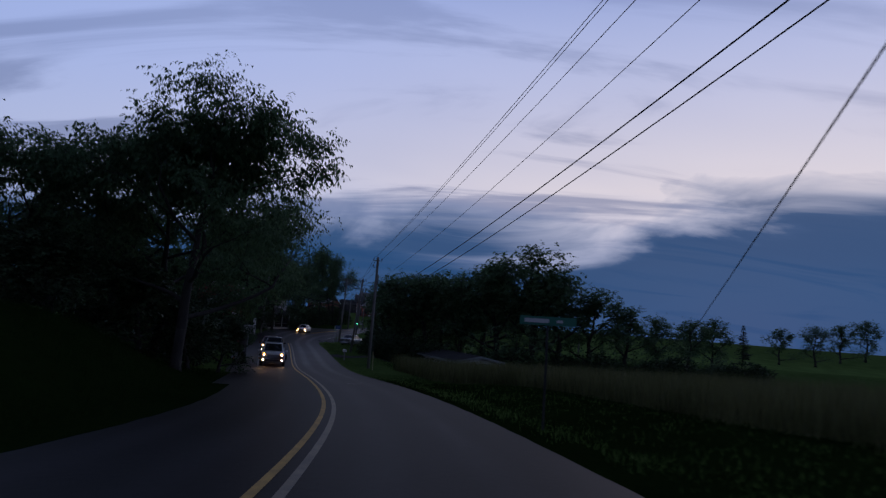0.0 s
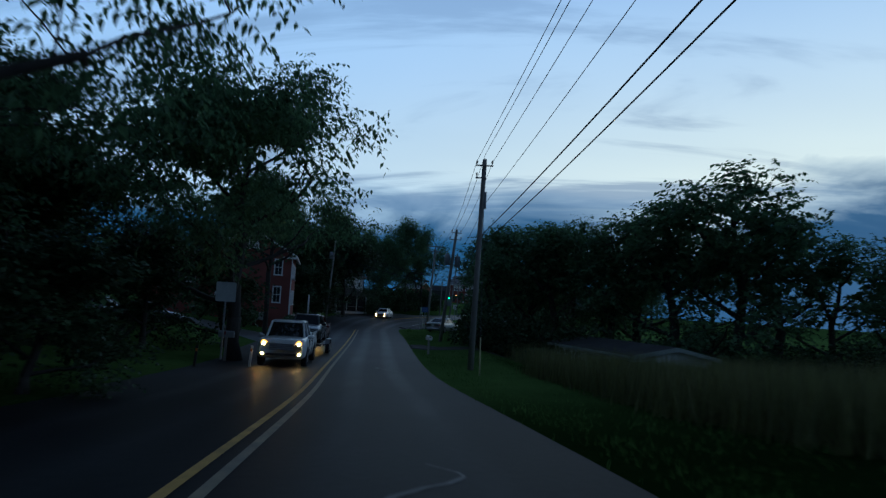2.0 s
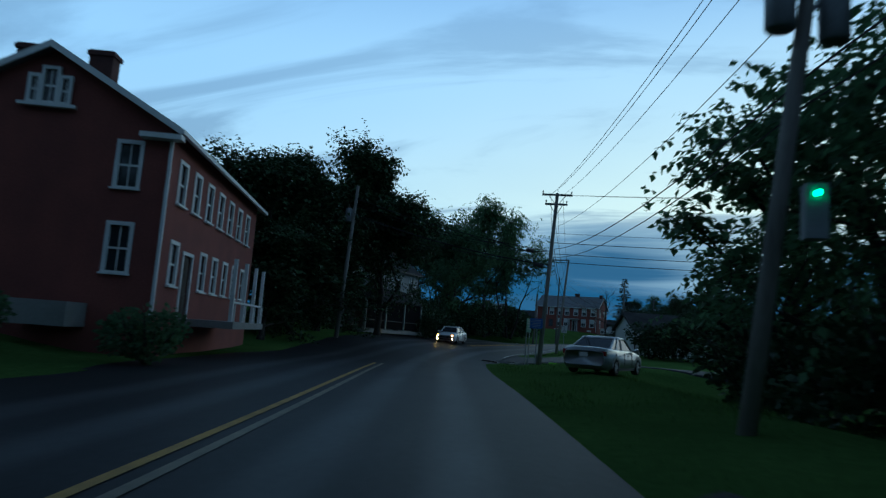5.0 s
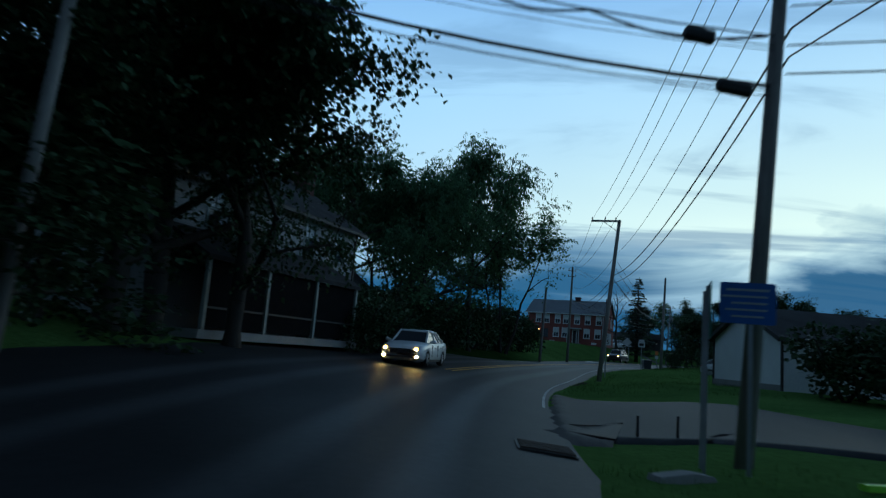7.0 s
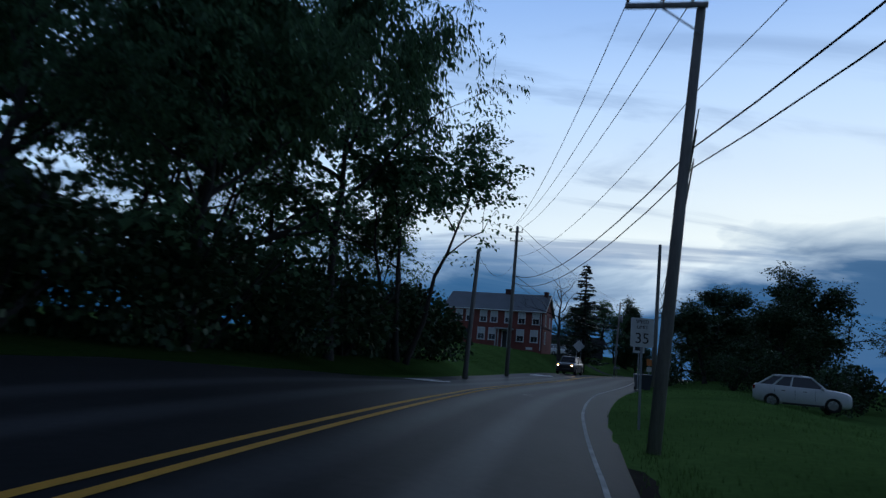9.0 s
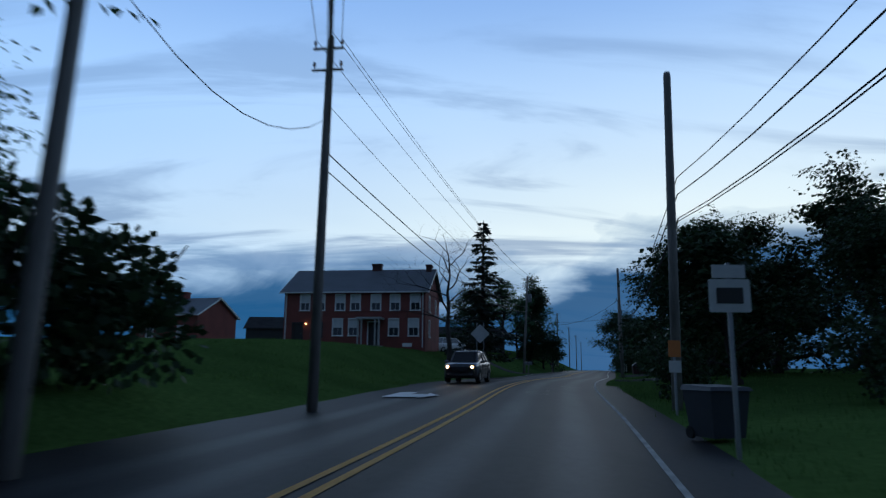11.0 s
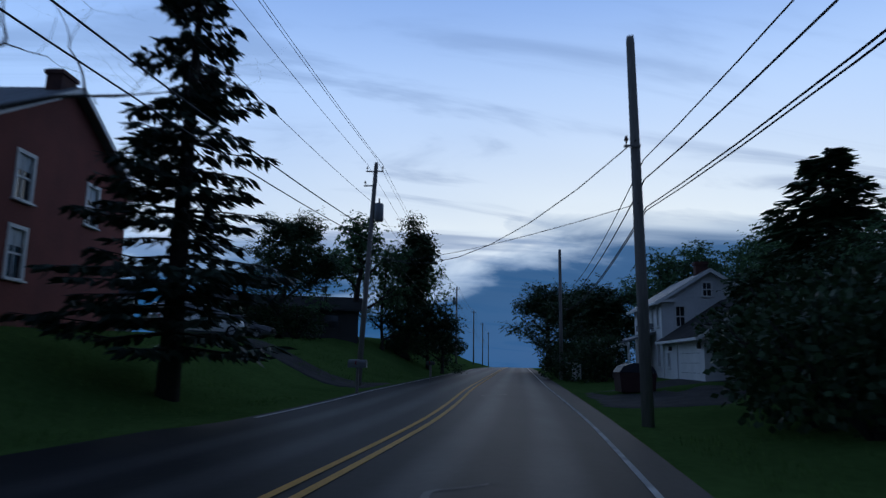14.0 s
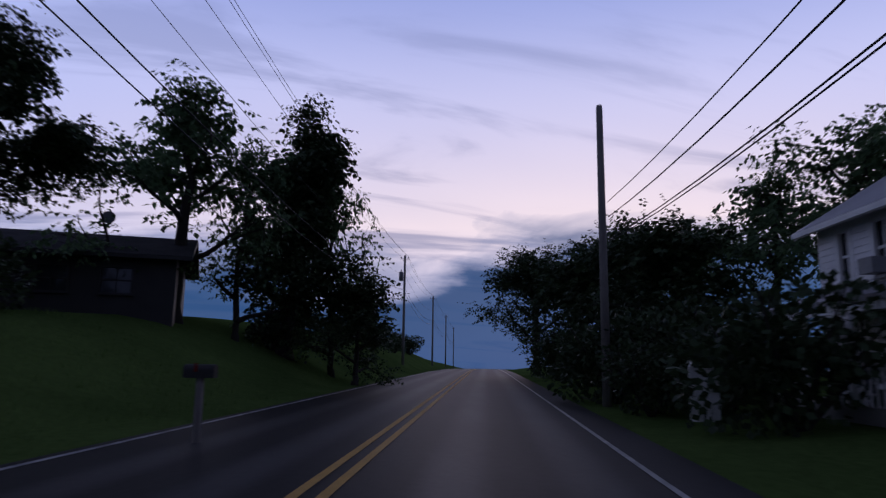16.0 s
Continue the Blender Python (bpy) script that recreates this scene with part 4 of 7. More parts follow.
for x, y, h in ((-0.2, 214.2, 2.6), (0.6, 216.4, 2.7), (1.6, 218.4, 2.6), (3.0, 217.0, 3.2), (4.8, 220.5, 3.5), (6.8, 224.0, 3.3), (8.8, 227.0, 3.0), (10.6, 230.0, 2.6), (8.6, 221.5, 3.6), (6.4, 216.5, 3.6), (12.2, 253.0, 2.6), (13.6, 258.0, 2.8), (15.0, 263.0, 3.0), (16.6, 268.0, 3.0), (18.2, 273.0, 3.2), (19.5, 278.0, 3.0)):
    plant(bush, x, y, h, wide=1.1)
plant(big_maple, -11.4, 256.0, 9.8, 1.2, wide=1.0)
plant(wood_tree_b, -5.2, 264.5, 11.6, 2.2, wide=1.0)
plant(wood_tree, -2.6, 265.5, 10.0, 0.6, wide=0.6)
plant(wood_tree, 2.2, 268.5, 11.0, 2.6, wide=0.55)
for x, y, h in ((-13.0, 254.5, 2.8), (-10.2, 254.6, 2.6), (-15.6, 255.4, 2.6)):
    plant(bush, x, y, h, wide=1.2)
plant(ivy_tree, -0.3, 267.0, 14.4, 0.6, label="tall narrow ivy-covered tree with a tufted top")
plant(small_tree, 3.2, 266.5, 6.0)
for i in range(9):
    p = at(272 + i * 7.5, -9.0 - (i % 2))
    plant(bush, p.x, p.y, 1.8 + 0.4 * (i % 3), wide=1.3)
# shrubs before the sided house and the porch of the white house, and behind the junction pole
for x, y, h, wd in ((-32.2, 133.4, 2.4, 1.1), (-31.9, 135.6, 2.8, 1.1), (-33.4, 137.4, 3.2, 1.2), (-35.0, 139.6, 3.4, 1.2), (-36.6, 142.4, 3.4, 1.2)):
    plant(bush, x, y, h, wide=wd)
for x, y, h in ((9.6, 246.6, 2.2), (10.6, 249.8, 2.6), (8.4, 243.1, 2.8), (11.6, 252.0, 3.2), (8.4, 248.0, 1.9), (10.2, 253.0, 2.8)):
    plant(bush, x, y, h, wide=1.1)
for x, y, h in ((-11.8, 132.6, 3.0), (-9.6, 132.0, 3.6), (-7.0, 131.0, 4.0), (-4.5, 130.0, 4.0)):
    plant(bush, x, y, h, wide=1.15)
plant(small_tree, -8.0, 132.8, 6.4)
plant(small_tree, -34.6, 115.2, 7.5, wide=1.3)
plant(small_tree, -36.0, 118.2, 7.0, wide=1.1)
plant(small_tree, -34.2, 110.8, 6.5, wide=1.3)
# undergrowth along the front of the wood past the drive
for x, y, h in ((-8.6, 79.6, 3.4), (-7.4, 83.2, 3.6), (-8.8, 87.0, 3.2), (-9.8, 91.2, 3.0), (-5.8, 79.0, 3.6), (-4.2, 82.0, 3.8), (-10.4, 95.0, 2.8)):
    plant(bush, x, y, h, wide=1.15)


# ---- utility poles and wires ----
def utility_pole(x, y, top, lean=(0, 0), arms=(), cans=(), label="weathered wooden utility pole", yaw=0.0, radius=0.15, extra=()):
    """A pole from the ground up to the height top; arms: (drop from the top, left reach, right reach); cans: (drop, side)."""
    base = ground(x, y)
    h = top - base
    ob = thing("utility_pole", Matrix.Translation((x, y, base)) @ Matrix.Rotation(yaw, 4, "Z"), label, "utility pole", "utility poles along the road")
    inv = Matrix.Rotation(-yaw, 3, "Z")
    lx, ly, _ = inv @ Vector((lean[0], lean[1], 0))

    def axis(z):
        return Vector((lx * z / h, ly * z / h, z))

    g = Geo()
    g.tube([axis(-0.4), axis(h * 0.5), axis(h * 0.985), axis(h)], [radius, radius * 0.85, radius * 0.70, radius * 0.6], 12)
    part("pole", g, M_POLE, ob, smooth=True)
    for drop, lft, rgt in arms:
        g = Geo()
        a = axis(h - drop)
        slim = 0.05 if lft + rgt < 1.1 else 0.10
        g.box(a + Vector(((rgt - lft) / 2, -0.16, 0)), (lft + rgt, slim, slim * 1.2))
        part("crossarm", g, M_POLE, ob)
        if lft + rgt > 1.0:
            g = Geo()
            for sx in ((-lft * 0.55,) if rgt < 0.4 else (-lft * 0.55, rgt * 0.55)):
                g.tube([a + Vector((sx, -0.2, -0.05)), a + Vector((0, -0.18, -0.75))], 0.022, 5)
            part("brace", g, M_STEEL, ob)
        for sx in ([-lft + 0.06] + ([rgt - 0.06] if rgt > 0.4 else []) + ([-lft * 0.5] if lft > 1.2 else []) + ([-0.12 - lft * 0.05] if rgt < 0.4 and lft > 1.2 else [])):
            g = Geo()
            p = a + Vector((sx, -0.16, 0.06))
            g.tube([p, p + Vector((0, 0, 0.06)), p + Vector((0, 0, 0.08)), p + Vector((0, 0, 0.13)), p + Vector((0, 0, 0.15)), p + Vector((0, 0, 0.19))], [0.02, 0.02, 0.05, 0.05, 0.03, 0.035], 8)
            part("insulator", g, M_CERAMIC, ob, smooth=True)
    for drop, side in cans:
        g = Geo()
        c = axis(h - drop) + Vector((side, -0.05, 0))
        g.tube([c + Vector((0, 0, -0.45)), c + Vector((0, 0, -0.42)), c + Vector((0, 0, 0.38)), c + Vector((0, 0, 0.45)), c + Vector((0, 0, 0.48))], [0.20, 0.23, 0.23, 0.20, 0.08], 14)
        can = part("transformer", g, M_GREY_CAN, ob, "grey drum transformer", smooth=True)
        g = Geo()
        g.tube([c + Vector((0, 0, 0.46)), c + Vector((0, 0, 0.72))], [0.05, 0.035], 8)
        part("bushing", g, M_CERAMIC, can)
        g = Geo()
        g.box(axis(h - drop) + Vector((side * 0.5, 0, 0.15)), (abs(side), 0.07, 0.07))
        part("bracket", g, M_STEEL, can)
    for name, drop, size, off, mat in extra:
        g = Geo()
        g.box(axis(h - drop) + Vector(off), size)
        part(name, g, mat, ob)
    m = ob.matrix_world

    def hold(sx, drop, up=0.19):
        """The place in the world where a wire is tied to this pole."""
        return m @ (axis(h - drop) + Vector((sx, -0.16, up)))

    return hold


def wire(a, b, sag, r=0.011, name="overhead_wire", label="thin black overhead wire between poles"):
    n = max(8, int((b - a).length / 3))
    pts = [a.lerp(b, i / n) - Vector((0, 0, 4 * sag * (i / n) * (1 - i / n))) for i in range(n + 1)]
    g = Geo()
    g.tube(pts, r, 4, cap=False)
    return tagged(part(name, g, M_WIRE), label, "wire", "overhead wires")


P0 = utility_pole(9.0, -9.0, 14.6, arms=((0.35, 0.55, 0.55),), label="wooden utility pole on the verge behind")
PA = utility_pole(-7.7, 61.0, 8.75, lean=(0.15, 0), arms=((0.35, 0.42, 0.42), (0.95, 0.40, 0.10)), yaw=0.15, label="wooden utility pole leaning slightly, beside the field", extra=(("riser_box", 2.0, (0.12, 0.14, 0.8), (0.14, 0, 0), M_GREY_CAN),))
PB = utility_pole(-12.7, 84.0, 7.9, lean=(0.95, -0.6), arms=((0.30, 0.42, 0.42), (0.85, 0.5, 0.5)), cans=((2.5, -0.42), (2.65, 0.42)), yaw=0.2, label="leaning wooden utility pole with two drum transformers")
PC = utility_pole(-19.25, 114.9, 9.3, lean=(0.62, -0.2), arms=((0.15, 0.95, 0.95), (0.75, 0.7, 0.7)), yaw=0.12, label="wooden utility pole with double crossarms at the junction")
PD = utility_pole(-20.9, 146.8, 9.05, lean=(0.85, 0.2), arms=((0.10, 1.75, 0.12),), yaw=-0.1, label="wooden utility pole with one long side arm on the lawn")
PE = utility_pole(-23.75, 178.9, 10.15, lean=(0.1, 0), arms=((0.45, 0.45, 0.45), (1.1, 0.45, 0.45)), yaw=-0.2, label="wooden utility pole on the verge below the lawn")
PE2 = utility_pole(-26.1, 169.2, 6.65, lean=(0.25, 0), yaw=-0.2, label="bare wooden guy pole among the trees")
PF = utility_pole(-13.9, 179.0, 9.5, lean=(0.2, 0), yaw=-0.25, label="bare wooden pole carrying telephone cables")
PG = utility_pole(-6.95, 237.5, 11.45, lean=(0.52, -0.3), arms=((0.5, 0.45, 0.45), (1.25, 0.5, 0.05)), cans=((2.6, 0.35),), yaw=-0.31, label="wooden utility pole with a drum transformer on the lawn edge")
PH = utility_pole(-1.75, 219.0, 9.75, lean=(-0.12, 0), yaw=-0.31, arms=((2.95, 0.3, 0.1),), label="bare wooden telephone pole beside the road")
PJ = utility_pole(9.1, 251.6, 10.05, yaw=-0.31, label="bare wooden telephone pole above the hedge")
PI = utility_pole(12.1, 299.5, 12.45, arms=((0.4, 0.45, 0.45),), cans=((2.2, -0.35),), yaw=-0.31, label="wooden utility pole on the far grassy bank")
PK = utility_pole(23.0, 332.0, 11.6, arms=((0.4, 0.4, 0.4),), yaw=-0.31, label="wooden utility pole on the far grassy bank")
PL = utility_pole(34.0, 366.0, 11.2, arms=((0.4, 0.4, 0.4),), yaw=-0.31, label="wooden utility pole on the far grassy bank")
PM = utility_pole(45.0, 400.0, 10.6, arms=((0.4, 0.4, 0.4),), yaw=-0.31, label="small far utility pole near the crest")
PN = utility_pole(-32.3, 113.5, 9.3, lean=(0.6, 0), cans=((2.0, -0.35),), label="wooden utility pole with transformer under the maple")
for a, b, sags in ((P0, PA, 0.7), (PA, PB, 0.35), (PB, PC, 0.5), (PC, PD, 0.6), (PD, PE, 0.8), (PE, PG, 0.8), (PG, PI, 1.0), (PI, PK, 0.8), (PK, PL, 0.7), (PL, PM, 0.7)):
    for sx, drop, r in ((-0.38, 0.35, 0.011), (0.38, 0.35, 0.011), (0.0, 0.0, 0.011)):
        if b is PD:
            wire(a(sx, drop), b({-0.38: -1.68, 0.38: -0.2, 0.0: -0.9}[sx], 0.10), sags, r)
        elif a is PD:
            wire(a({-0.38: -1.68, 0.38: -0.2, 0.0: -0.9}[sx], 0.10), b(sx, drop), sags, r)
        else:
            wire(a(sx, drop), b(sx, drop), sags, r)
    wire(a(0.12, 2.2 if a is not P0 else 1.7, 0), b(0.12, 2.2, 0), sags * 1.2, 0.010)
    wire(a(0.16, 3.6 if a is not P0 else 3.0, 0), b(0.16, 3.6, 0), sags * 1.3, 0.020, label="thick black telephone cable between poles")
    wire(a(0.16, 4.1 if a is not P0 else 3.4, 0), b(0.16, 4.1, 0), sags * 1.4, 0.017, label="thick black telephone cable between poles")
for a, b, sg in ((PD, PF, 0.9), (PF, PH, 0.9), (PH, PJ, 0.7)):
    for drop, r in ((3.3, 0.014), (3.8, 0.018), (4.5, 0.017), (4.58, 0.016)):
        wire(a(0.16, drop if a is not PD else drop - 0.6, 0), b(0.16, drop, 0), sg, r, label="black telephone cable between poles")
# service drops and spans over the road
wire(PH(0.0, 2.8, 0), PG(0.1, 4.6, 0), 1.6, 0.016, label="sagging service cable across the road")
wire(PH(0.0, 4.4, 0), PG(0.1, 5.2, 0), 0.3, 0.012, label="taut span wire across the road")
wire(PE(0.0, 2.6, 0), PE2(0.0, 0.2, 0), 1.2, 0.012, label="slack guy wire between two poles")
SPAN_TOP, SPAN_LOW = (PN(0.1, 0.9, 0), PC(-0.1, 3.75, 0)), (PN(0.1, 2.0, 0), PC(-0.1, 4.65, 0))
for (a, b), dz, sg, r in ((SPAN_TOP, 0.0, 0.35, 0.022), (SPAN_TOP, -0.35, 0.35, 0.013), (SPAN_TOP, -0.5, 0.40, 0.010), (SPAN_LOW, 0.0, 0.35, 0.022), (SPAN_LOW, 0.09, 0.38, 0.020), (SPAN_LOW, -0.12, 0.45, 0.010), (SPAN_LOW, -0.30, 0.35, 0.010)):
    wire(a + Vector((0, 0, dz)), b + Vector((0, 0, dz * 0.5)), sg, r, label="black cable spanning the junction")


def on_span(span, f, sag):
    return span[0].lerp(span[1], f) - Vector((0, 0, 4 * sag * f * (1 - f)))


# slack cable lashed under the upper span
pts = []
for i in range(33):
    f = 0.60 + 0.39 * i / 32
    droop = 0.16 * math.sin(math.pi * min(1.0, (f - 0.60) / 0.16)) + (0.22 * math.sin(math.pi * (f - 0.76) / 0.23) if f > 0.76 else 0.0)
    pts.append(on_span(SPAN_TOP, f, 0.35) - Vector((0, 0.03, 0.03 + droop)))
tagged(part("overhead_wire", Geo().tube(pts, 0.024, 6), M_WIRE, smooth=True), "thick slack cable looping under a span", "wire", "overhead wires")
PR = utility_pole(20.0, 108.0, 9.6, arms=((0.3, 0.8, 0.8),), yaw=1.4, label="wooden utility pole up the side road")
for dz, sx in ((0.3, -0.7), (0.3, 0.7), (2.6, 0.0), (3.2, 0.1), (3.9, 0.15), (4.4, 0.15)):
    wire(PC(0.12, dz if dz > 1 else 0.15, 0), PR(sx, dz, 0), 0.6, 0.012 if dz < 3 else 0.02, label="black cable along the side road")
PZ = utility_pole(-6.2, -33.0, 14.5, label="wooden utility pole on the bank behind")
wire(PZ(0.1, 0.2, 0), Vector((15.5, 45.8, 3.6)), 0.1, 0.02, label="long black cable dropping over the field")
for span, f, half, hang in ((SPAN_TOP, 0.905, 0.27, 0.16), (SPAN_LOW, 0.955, 0.30, 0.08)):
    c = on_span(span, f, 0.35) - Vector((0, 0, hang))
    axis_x = (span[1] - span[0]).normalized()
    g = Geo()
    g.tube([c + axis_x * u for u in (-half, -half * 0.9, -half * 0.82, half * 0.82, half * 0.9, half)], [0.04, 0.10, 0.125, 0.125, 0.10, 0.04], 8)
    case = tagged(part("splice_case", g, M_DARK), "black ribbed cable splice case hanging on the span", "cable box")
    for u in (-0.6, 0.0, 0.6):
        e = c + axis_x * half * u
        part("rib", Geo().tube([e - axis_x * 0.012, e + axis_x * 0.012], 0.135, 8), M_DARK, case)
        part("hanger", Geo().tube([e + Vector((0, 0, 0.1)), e + Vector((0, 0, hang + 0.01))], 0.008, 5), M_STEEL, case)


# ---- buildings ----
def frame_at(x, y, z, ax, ay):
    """Local x along (ax, ay), local y to the left of it, z up."""
    n = math.hypot(ax, ay)
    return Matrix.Translation((x, y, z)) @ Matrix.Rotation(math.atan2(ay, ax), 4, "Z")


def wall_panel(geo, w, h, openings, thick, m, z0=0.0):
    """A wall in local x and z, from y 0 to thick, with rectangular openings (x0, z0, x1, z1), as one skin."""
    xs = sorted({0.0, w, *(v for o in openings for v in (o[0], o[2]))})
    zs = sorted({z0, h, *(v for o in openings for v in (o[1], o[3]))})

    def solid(i, k):
        if not (0 <= i < len(xs) - 1 and 0 <= k < len(zs) - 1):
            return False
        cx, cz = (xs[i] + xs[i + 1]) / 2, (zs[k] + zs[k + 1]) / 2
        return not any(o[0] < cx < o[2] and o[1] < cz < o[3] for o in openings)

    index = {}

    def corner(i, k, side):
        if (i, k, side) not in index:
            index[i, k, side] = len(geo.v)
            geo.v.append(tuple(m @ Vector((xs[i], thick * side, zs[k]))))
        return index[i, k, side]

    for i in range(len(xs) - 1):
        for k in range(len(zs) - 1):
            if not solid(i, k):
                continue
            a, b, c, d = (i, k), (i + 1, k), (i + 1, k + 1), (i, k + 1)
            geo.f.append(tuple(corner(*p, 0) for p in (a, b, c, d)))
            geo.f.append(tuple(corner(*p, 1) for p in (d, c, b, a)))
            for (di, dk), (p, q) in (((0, -1), (b, a)), ((1, 0), (c, b)), ((0, 1), (d, c)), ((-1, 0), (a, d))):
                if not solid(i + di, k + dk):
                    geo.f.append((corner(*p, 0), corner(*q, 0), corner(*q, 1), corner(*p, 1)))


def window(parent, m, x0, z0, x1, z1, trim, blind=0.0, sash=True, sill=True, proud=0.03, fw=0.09, glass=None):
    """A sash window in an opening of a wall panel."""
    w, h, cx, cz = x1 - x0, z1 - z0, (x0 + x1) / 2, (z0 + z1) / 2
    g = Geo()
    outer = [(x0 - fw, z0 - fw * 0.6), (x1 + fw, z0 - fw * 0.6), (x1 + fw, z1 + fw), (x0 - fw, z1 + fw)]
    inner = [(x0 + 0.03, z0 + 0.03), (x1 - 0.03, z0 + 0.03), (x1 - 0.03, z1 - 0.03), (x0 + 0.03, z1 - 0.03)]
    ring = [m @ Vector((x, y, zz)) for y, loop in ((-proud, outer), (-proud, inner), (0.06, outer), (0.06, inner)) for x, zz in loop]
    g.add(ring, [f for k in range(4) for n in [(k + 1) % 4] for f in ((k, n, 4 + n, 4 + k), (8 + k, 12 + k, 12 + n, 8 + n), (k, 8 + k, 8 + n, n), (4 + k, 4 + n, 12 + n, 12 + k))])
    win = part("window", g, trim, parent)
    if sash:
        bw, bh = 0.016, 0.032
        cross = [(x0, cz - bh), (cx - bw, cz - bh), (cx - bw, z0), (cx + bw, z0), (cx + bw, cz - bh), (x1, cz - bh), (x1, cz + bh), (cx + bw, cz + bh), (cx + bw, z1), (cx - bw, z1), (cx - bw, cz + bh), (x0, cz + bh)]
        part("sash", Geo().extrude(cross, 0.035, m @ Matrix.Translation((0, 0.05, 0))), trim, win)
    g = Geo().box((cx, 0.10, cz), (w, 0.012, h))
    g.v = [tuple(m @ Vector(p)) for p in g.v]
    part("pane", g, glass or M_WINDOW, win)
    if blind:
        g = Geo().box((cx, 0.088, z1 - h * blind / 2), (w * 0.98, 0.006, h * blind))
        g.v = [tuple(m @ Vector(p)) for p in g.v]
        part("blind", g, M_BLIND, win, "pale drawn window blind")
    if sill:
        g = Geo().box((cx, -0.05, z0 - 0.06), (w + 0.24, 0.16, 0.06))
        g.v = [tuple(m @ Vector(p)) for p in g.v]
        part("sill", g, trim, win)
    return win


def door(parent, m, x0, z0, x1, z1, trim, leaf):
    w, h, cx, cz = x1 - x0, z1 - z0, (x0 + x1) / 2, (z0 + z1) / 2
    g = Geo()
    g.box((cx, 0.09, cz), (w, 0.05, h))
    for dx in (-0.22, 0.22):
        for dz in (-0.28, 0.22):
            g.box((cx + dx * w, 0.058, cz + dz * h), (w * 0.34, 0.014, h * 0.36))
    g.v = [tuple(m @ Vector(p)) for p in g.v]
    d = part("door", g, leaf, parent)
    g = Geo()
    for c, s in (((cx, 0.0, z1 + 0.06), (w + 0.28, 0.09, 0.12)), ((x0 - 0.06, 0.0, cz), (0.12, 0.085, h)), ((x1 + 0.06, 0.0, cz), (0.12, 0.085, h))):
        g.box(c, s)
    g.v = [tuple(m @ Vector(p)) for p in g.v]
    part("door_frame", g, trim, d)
    g = Geo().tube([m @ Vector((x1 - 0.12 * w, 0.03, z0 + 1.0)), m @ Vector((x1 - 0.12 * w, 0.07, z0 + 1.0))], 0.03, 8)
    part("door_knob", g, M_STEEL, d)
    return d


def gable_roof(parent, m, length, width, eave, ridge, over, mat, thick=0.14, name="roof", fascia=None, seams=0):
    """A gable roof over local x 0..length and y 0..width, its ridge along x."""
    g, half, seam_lines = Geo(), width / 2, []
    slope = (ridge - eave) / half
    for sgn in (0, 1):
        y0, y1 = (-over, half) if sgn == 0 else (width + over, half)
        z0 = eave - over * slope
        pts = [(-over, y0, z0), (length + over, y0, z0), (length + over, y1, ridge), (-over, y1, ridge)]
        low = [Vector(p) for p in pts]
        up = [p + Vector((0, 0, thick)) for p in low]
        g.add([m @ p for p in low + up], [(0, 1, 2, 3), (7, 6, 5, 4), (0, 4, 5, 1), (1, 5, 6, 2), (2, 6, 7, 3), (3, 7, 4, 0)])
        if seams:
            for i in range(seams):
                x = -over + (length + 2 * over) * (i + 0.5) / seams
                seam_lines.append((m @ Vector((x, y0, z0 + thick)), m @ Vector((x, y1, ridge + thick))))
    roof = part(name, g, mat, parent)
    for a, b in seam_lines:
        part("roof_seam", Geo().tube([a, b], 0.018, 4), mat, roof)
    if fascia:
        for x in (-over - 0.012, length + over + 0.012):
            for y0 in (-over, width + over):
                g = Geo()
                a, b = Vector((x, y0, eave - over * slope + 0.0)), Vector((x, half, ridge + 0.0))
                d = (b - a).normalized()
                nn = Vector((0, -d.z, d.y)) if d.y > 0 else Vector((0, d.z, -d.y))
                pts = [a - Vector((0, 0, 0.08)), b - Vector((0, 0, 0.08)), b + Vector((0, 0, thick)), a + Vector((0, 0, thick))]
                sh = Vector((0.03 if x > 0 else -0.03, 0, 0))
                g.add([m @ p for p in pts] + [m @ (p + sh) for p in pts], [(0, 1, 2, 3), (7, 6, 5, 4), (0, 4, 5, 1), (1, 5, 6, 2), (2, 6, 7, 3), (3, 7, 4, 0)])
                part("bargeboard", g, fascia, roof)
        for y0 in (-over - 0.03, width + over + 0.03):
            b = Geo().box((length / 2, y0, eave - over * slope + 0.03), (length + 2 * over, 0.12, 0.14))
            part("gutter", Geo().add([m @ Vector(p) for p in b.v], b.f), fascia, roof)
    return roof


def gable_wall(geo, m, x, width, eave, ridge, thick):
    pts = [(x, 0, eave), (x, width, eave), (x, width / 2, ridge), (x + thick, 0, eave), (x + thick, width, eave), (x + thick, width / 2, ridge)]
    geo.add([m @ Vector(p) for p in pts], [(0, 2, 1), (3, 4, 5), (0, 1, 4, 3), (1, 2, 5, 4), (2, 0, 3, 5)])


def chimney(parent, m, x, y, z0, z1, w, d, mat):
    g = Geo()
    for zz, s in ((z0, 0.0),):
        b = Geo().box((x, y, (z0 + z1) / 2), (w, d, z1 - z0))
        g.add([m @ Vector(p) for p in b.v], b.f)
    b = Geo().box((x, y, z1 - 0.12), (w + 0.12, d + 0.12, 0.14))
    g.add([m @ Vector(p) for p in b.v], b.f)
    return part("chimney", g, mat, parent)


def box_part(name, parent, m, c, s, mat, label=""):
    b = Geo().box(c, s)
    b.v = [tuple(m @ Vector(p)) for p in b.v]
    return part(name, b, mat, parent, label)


I4 = Matrix()


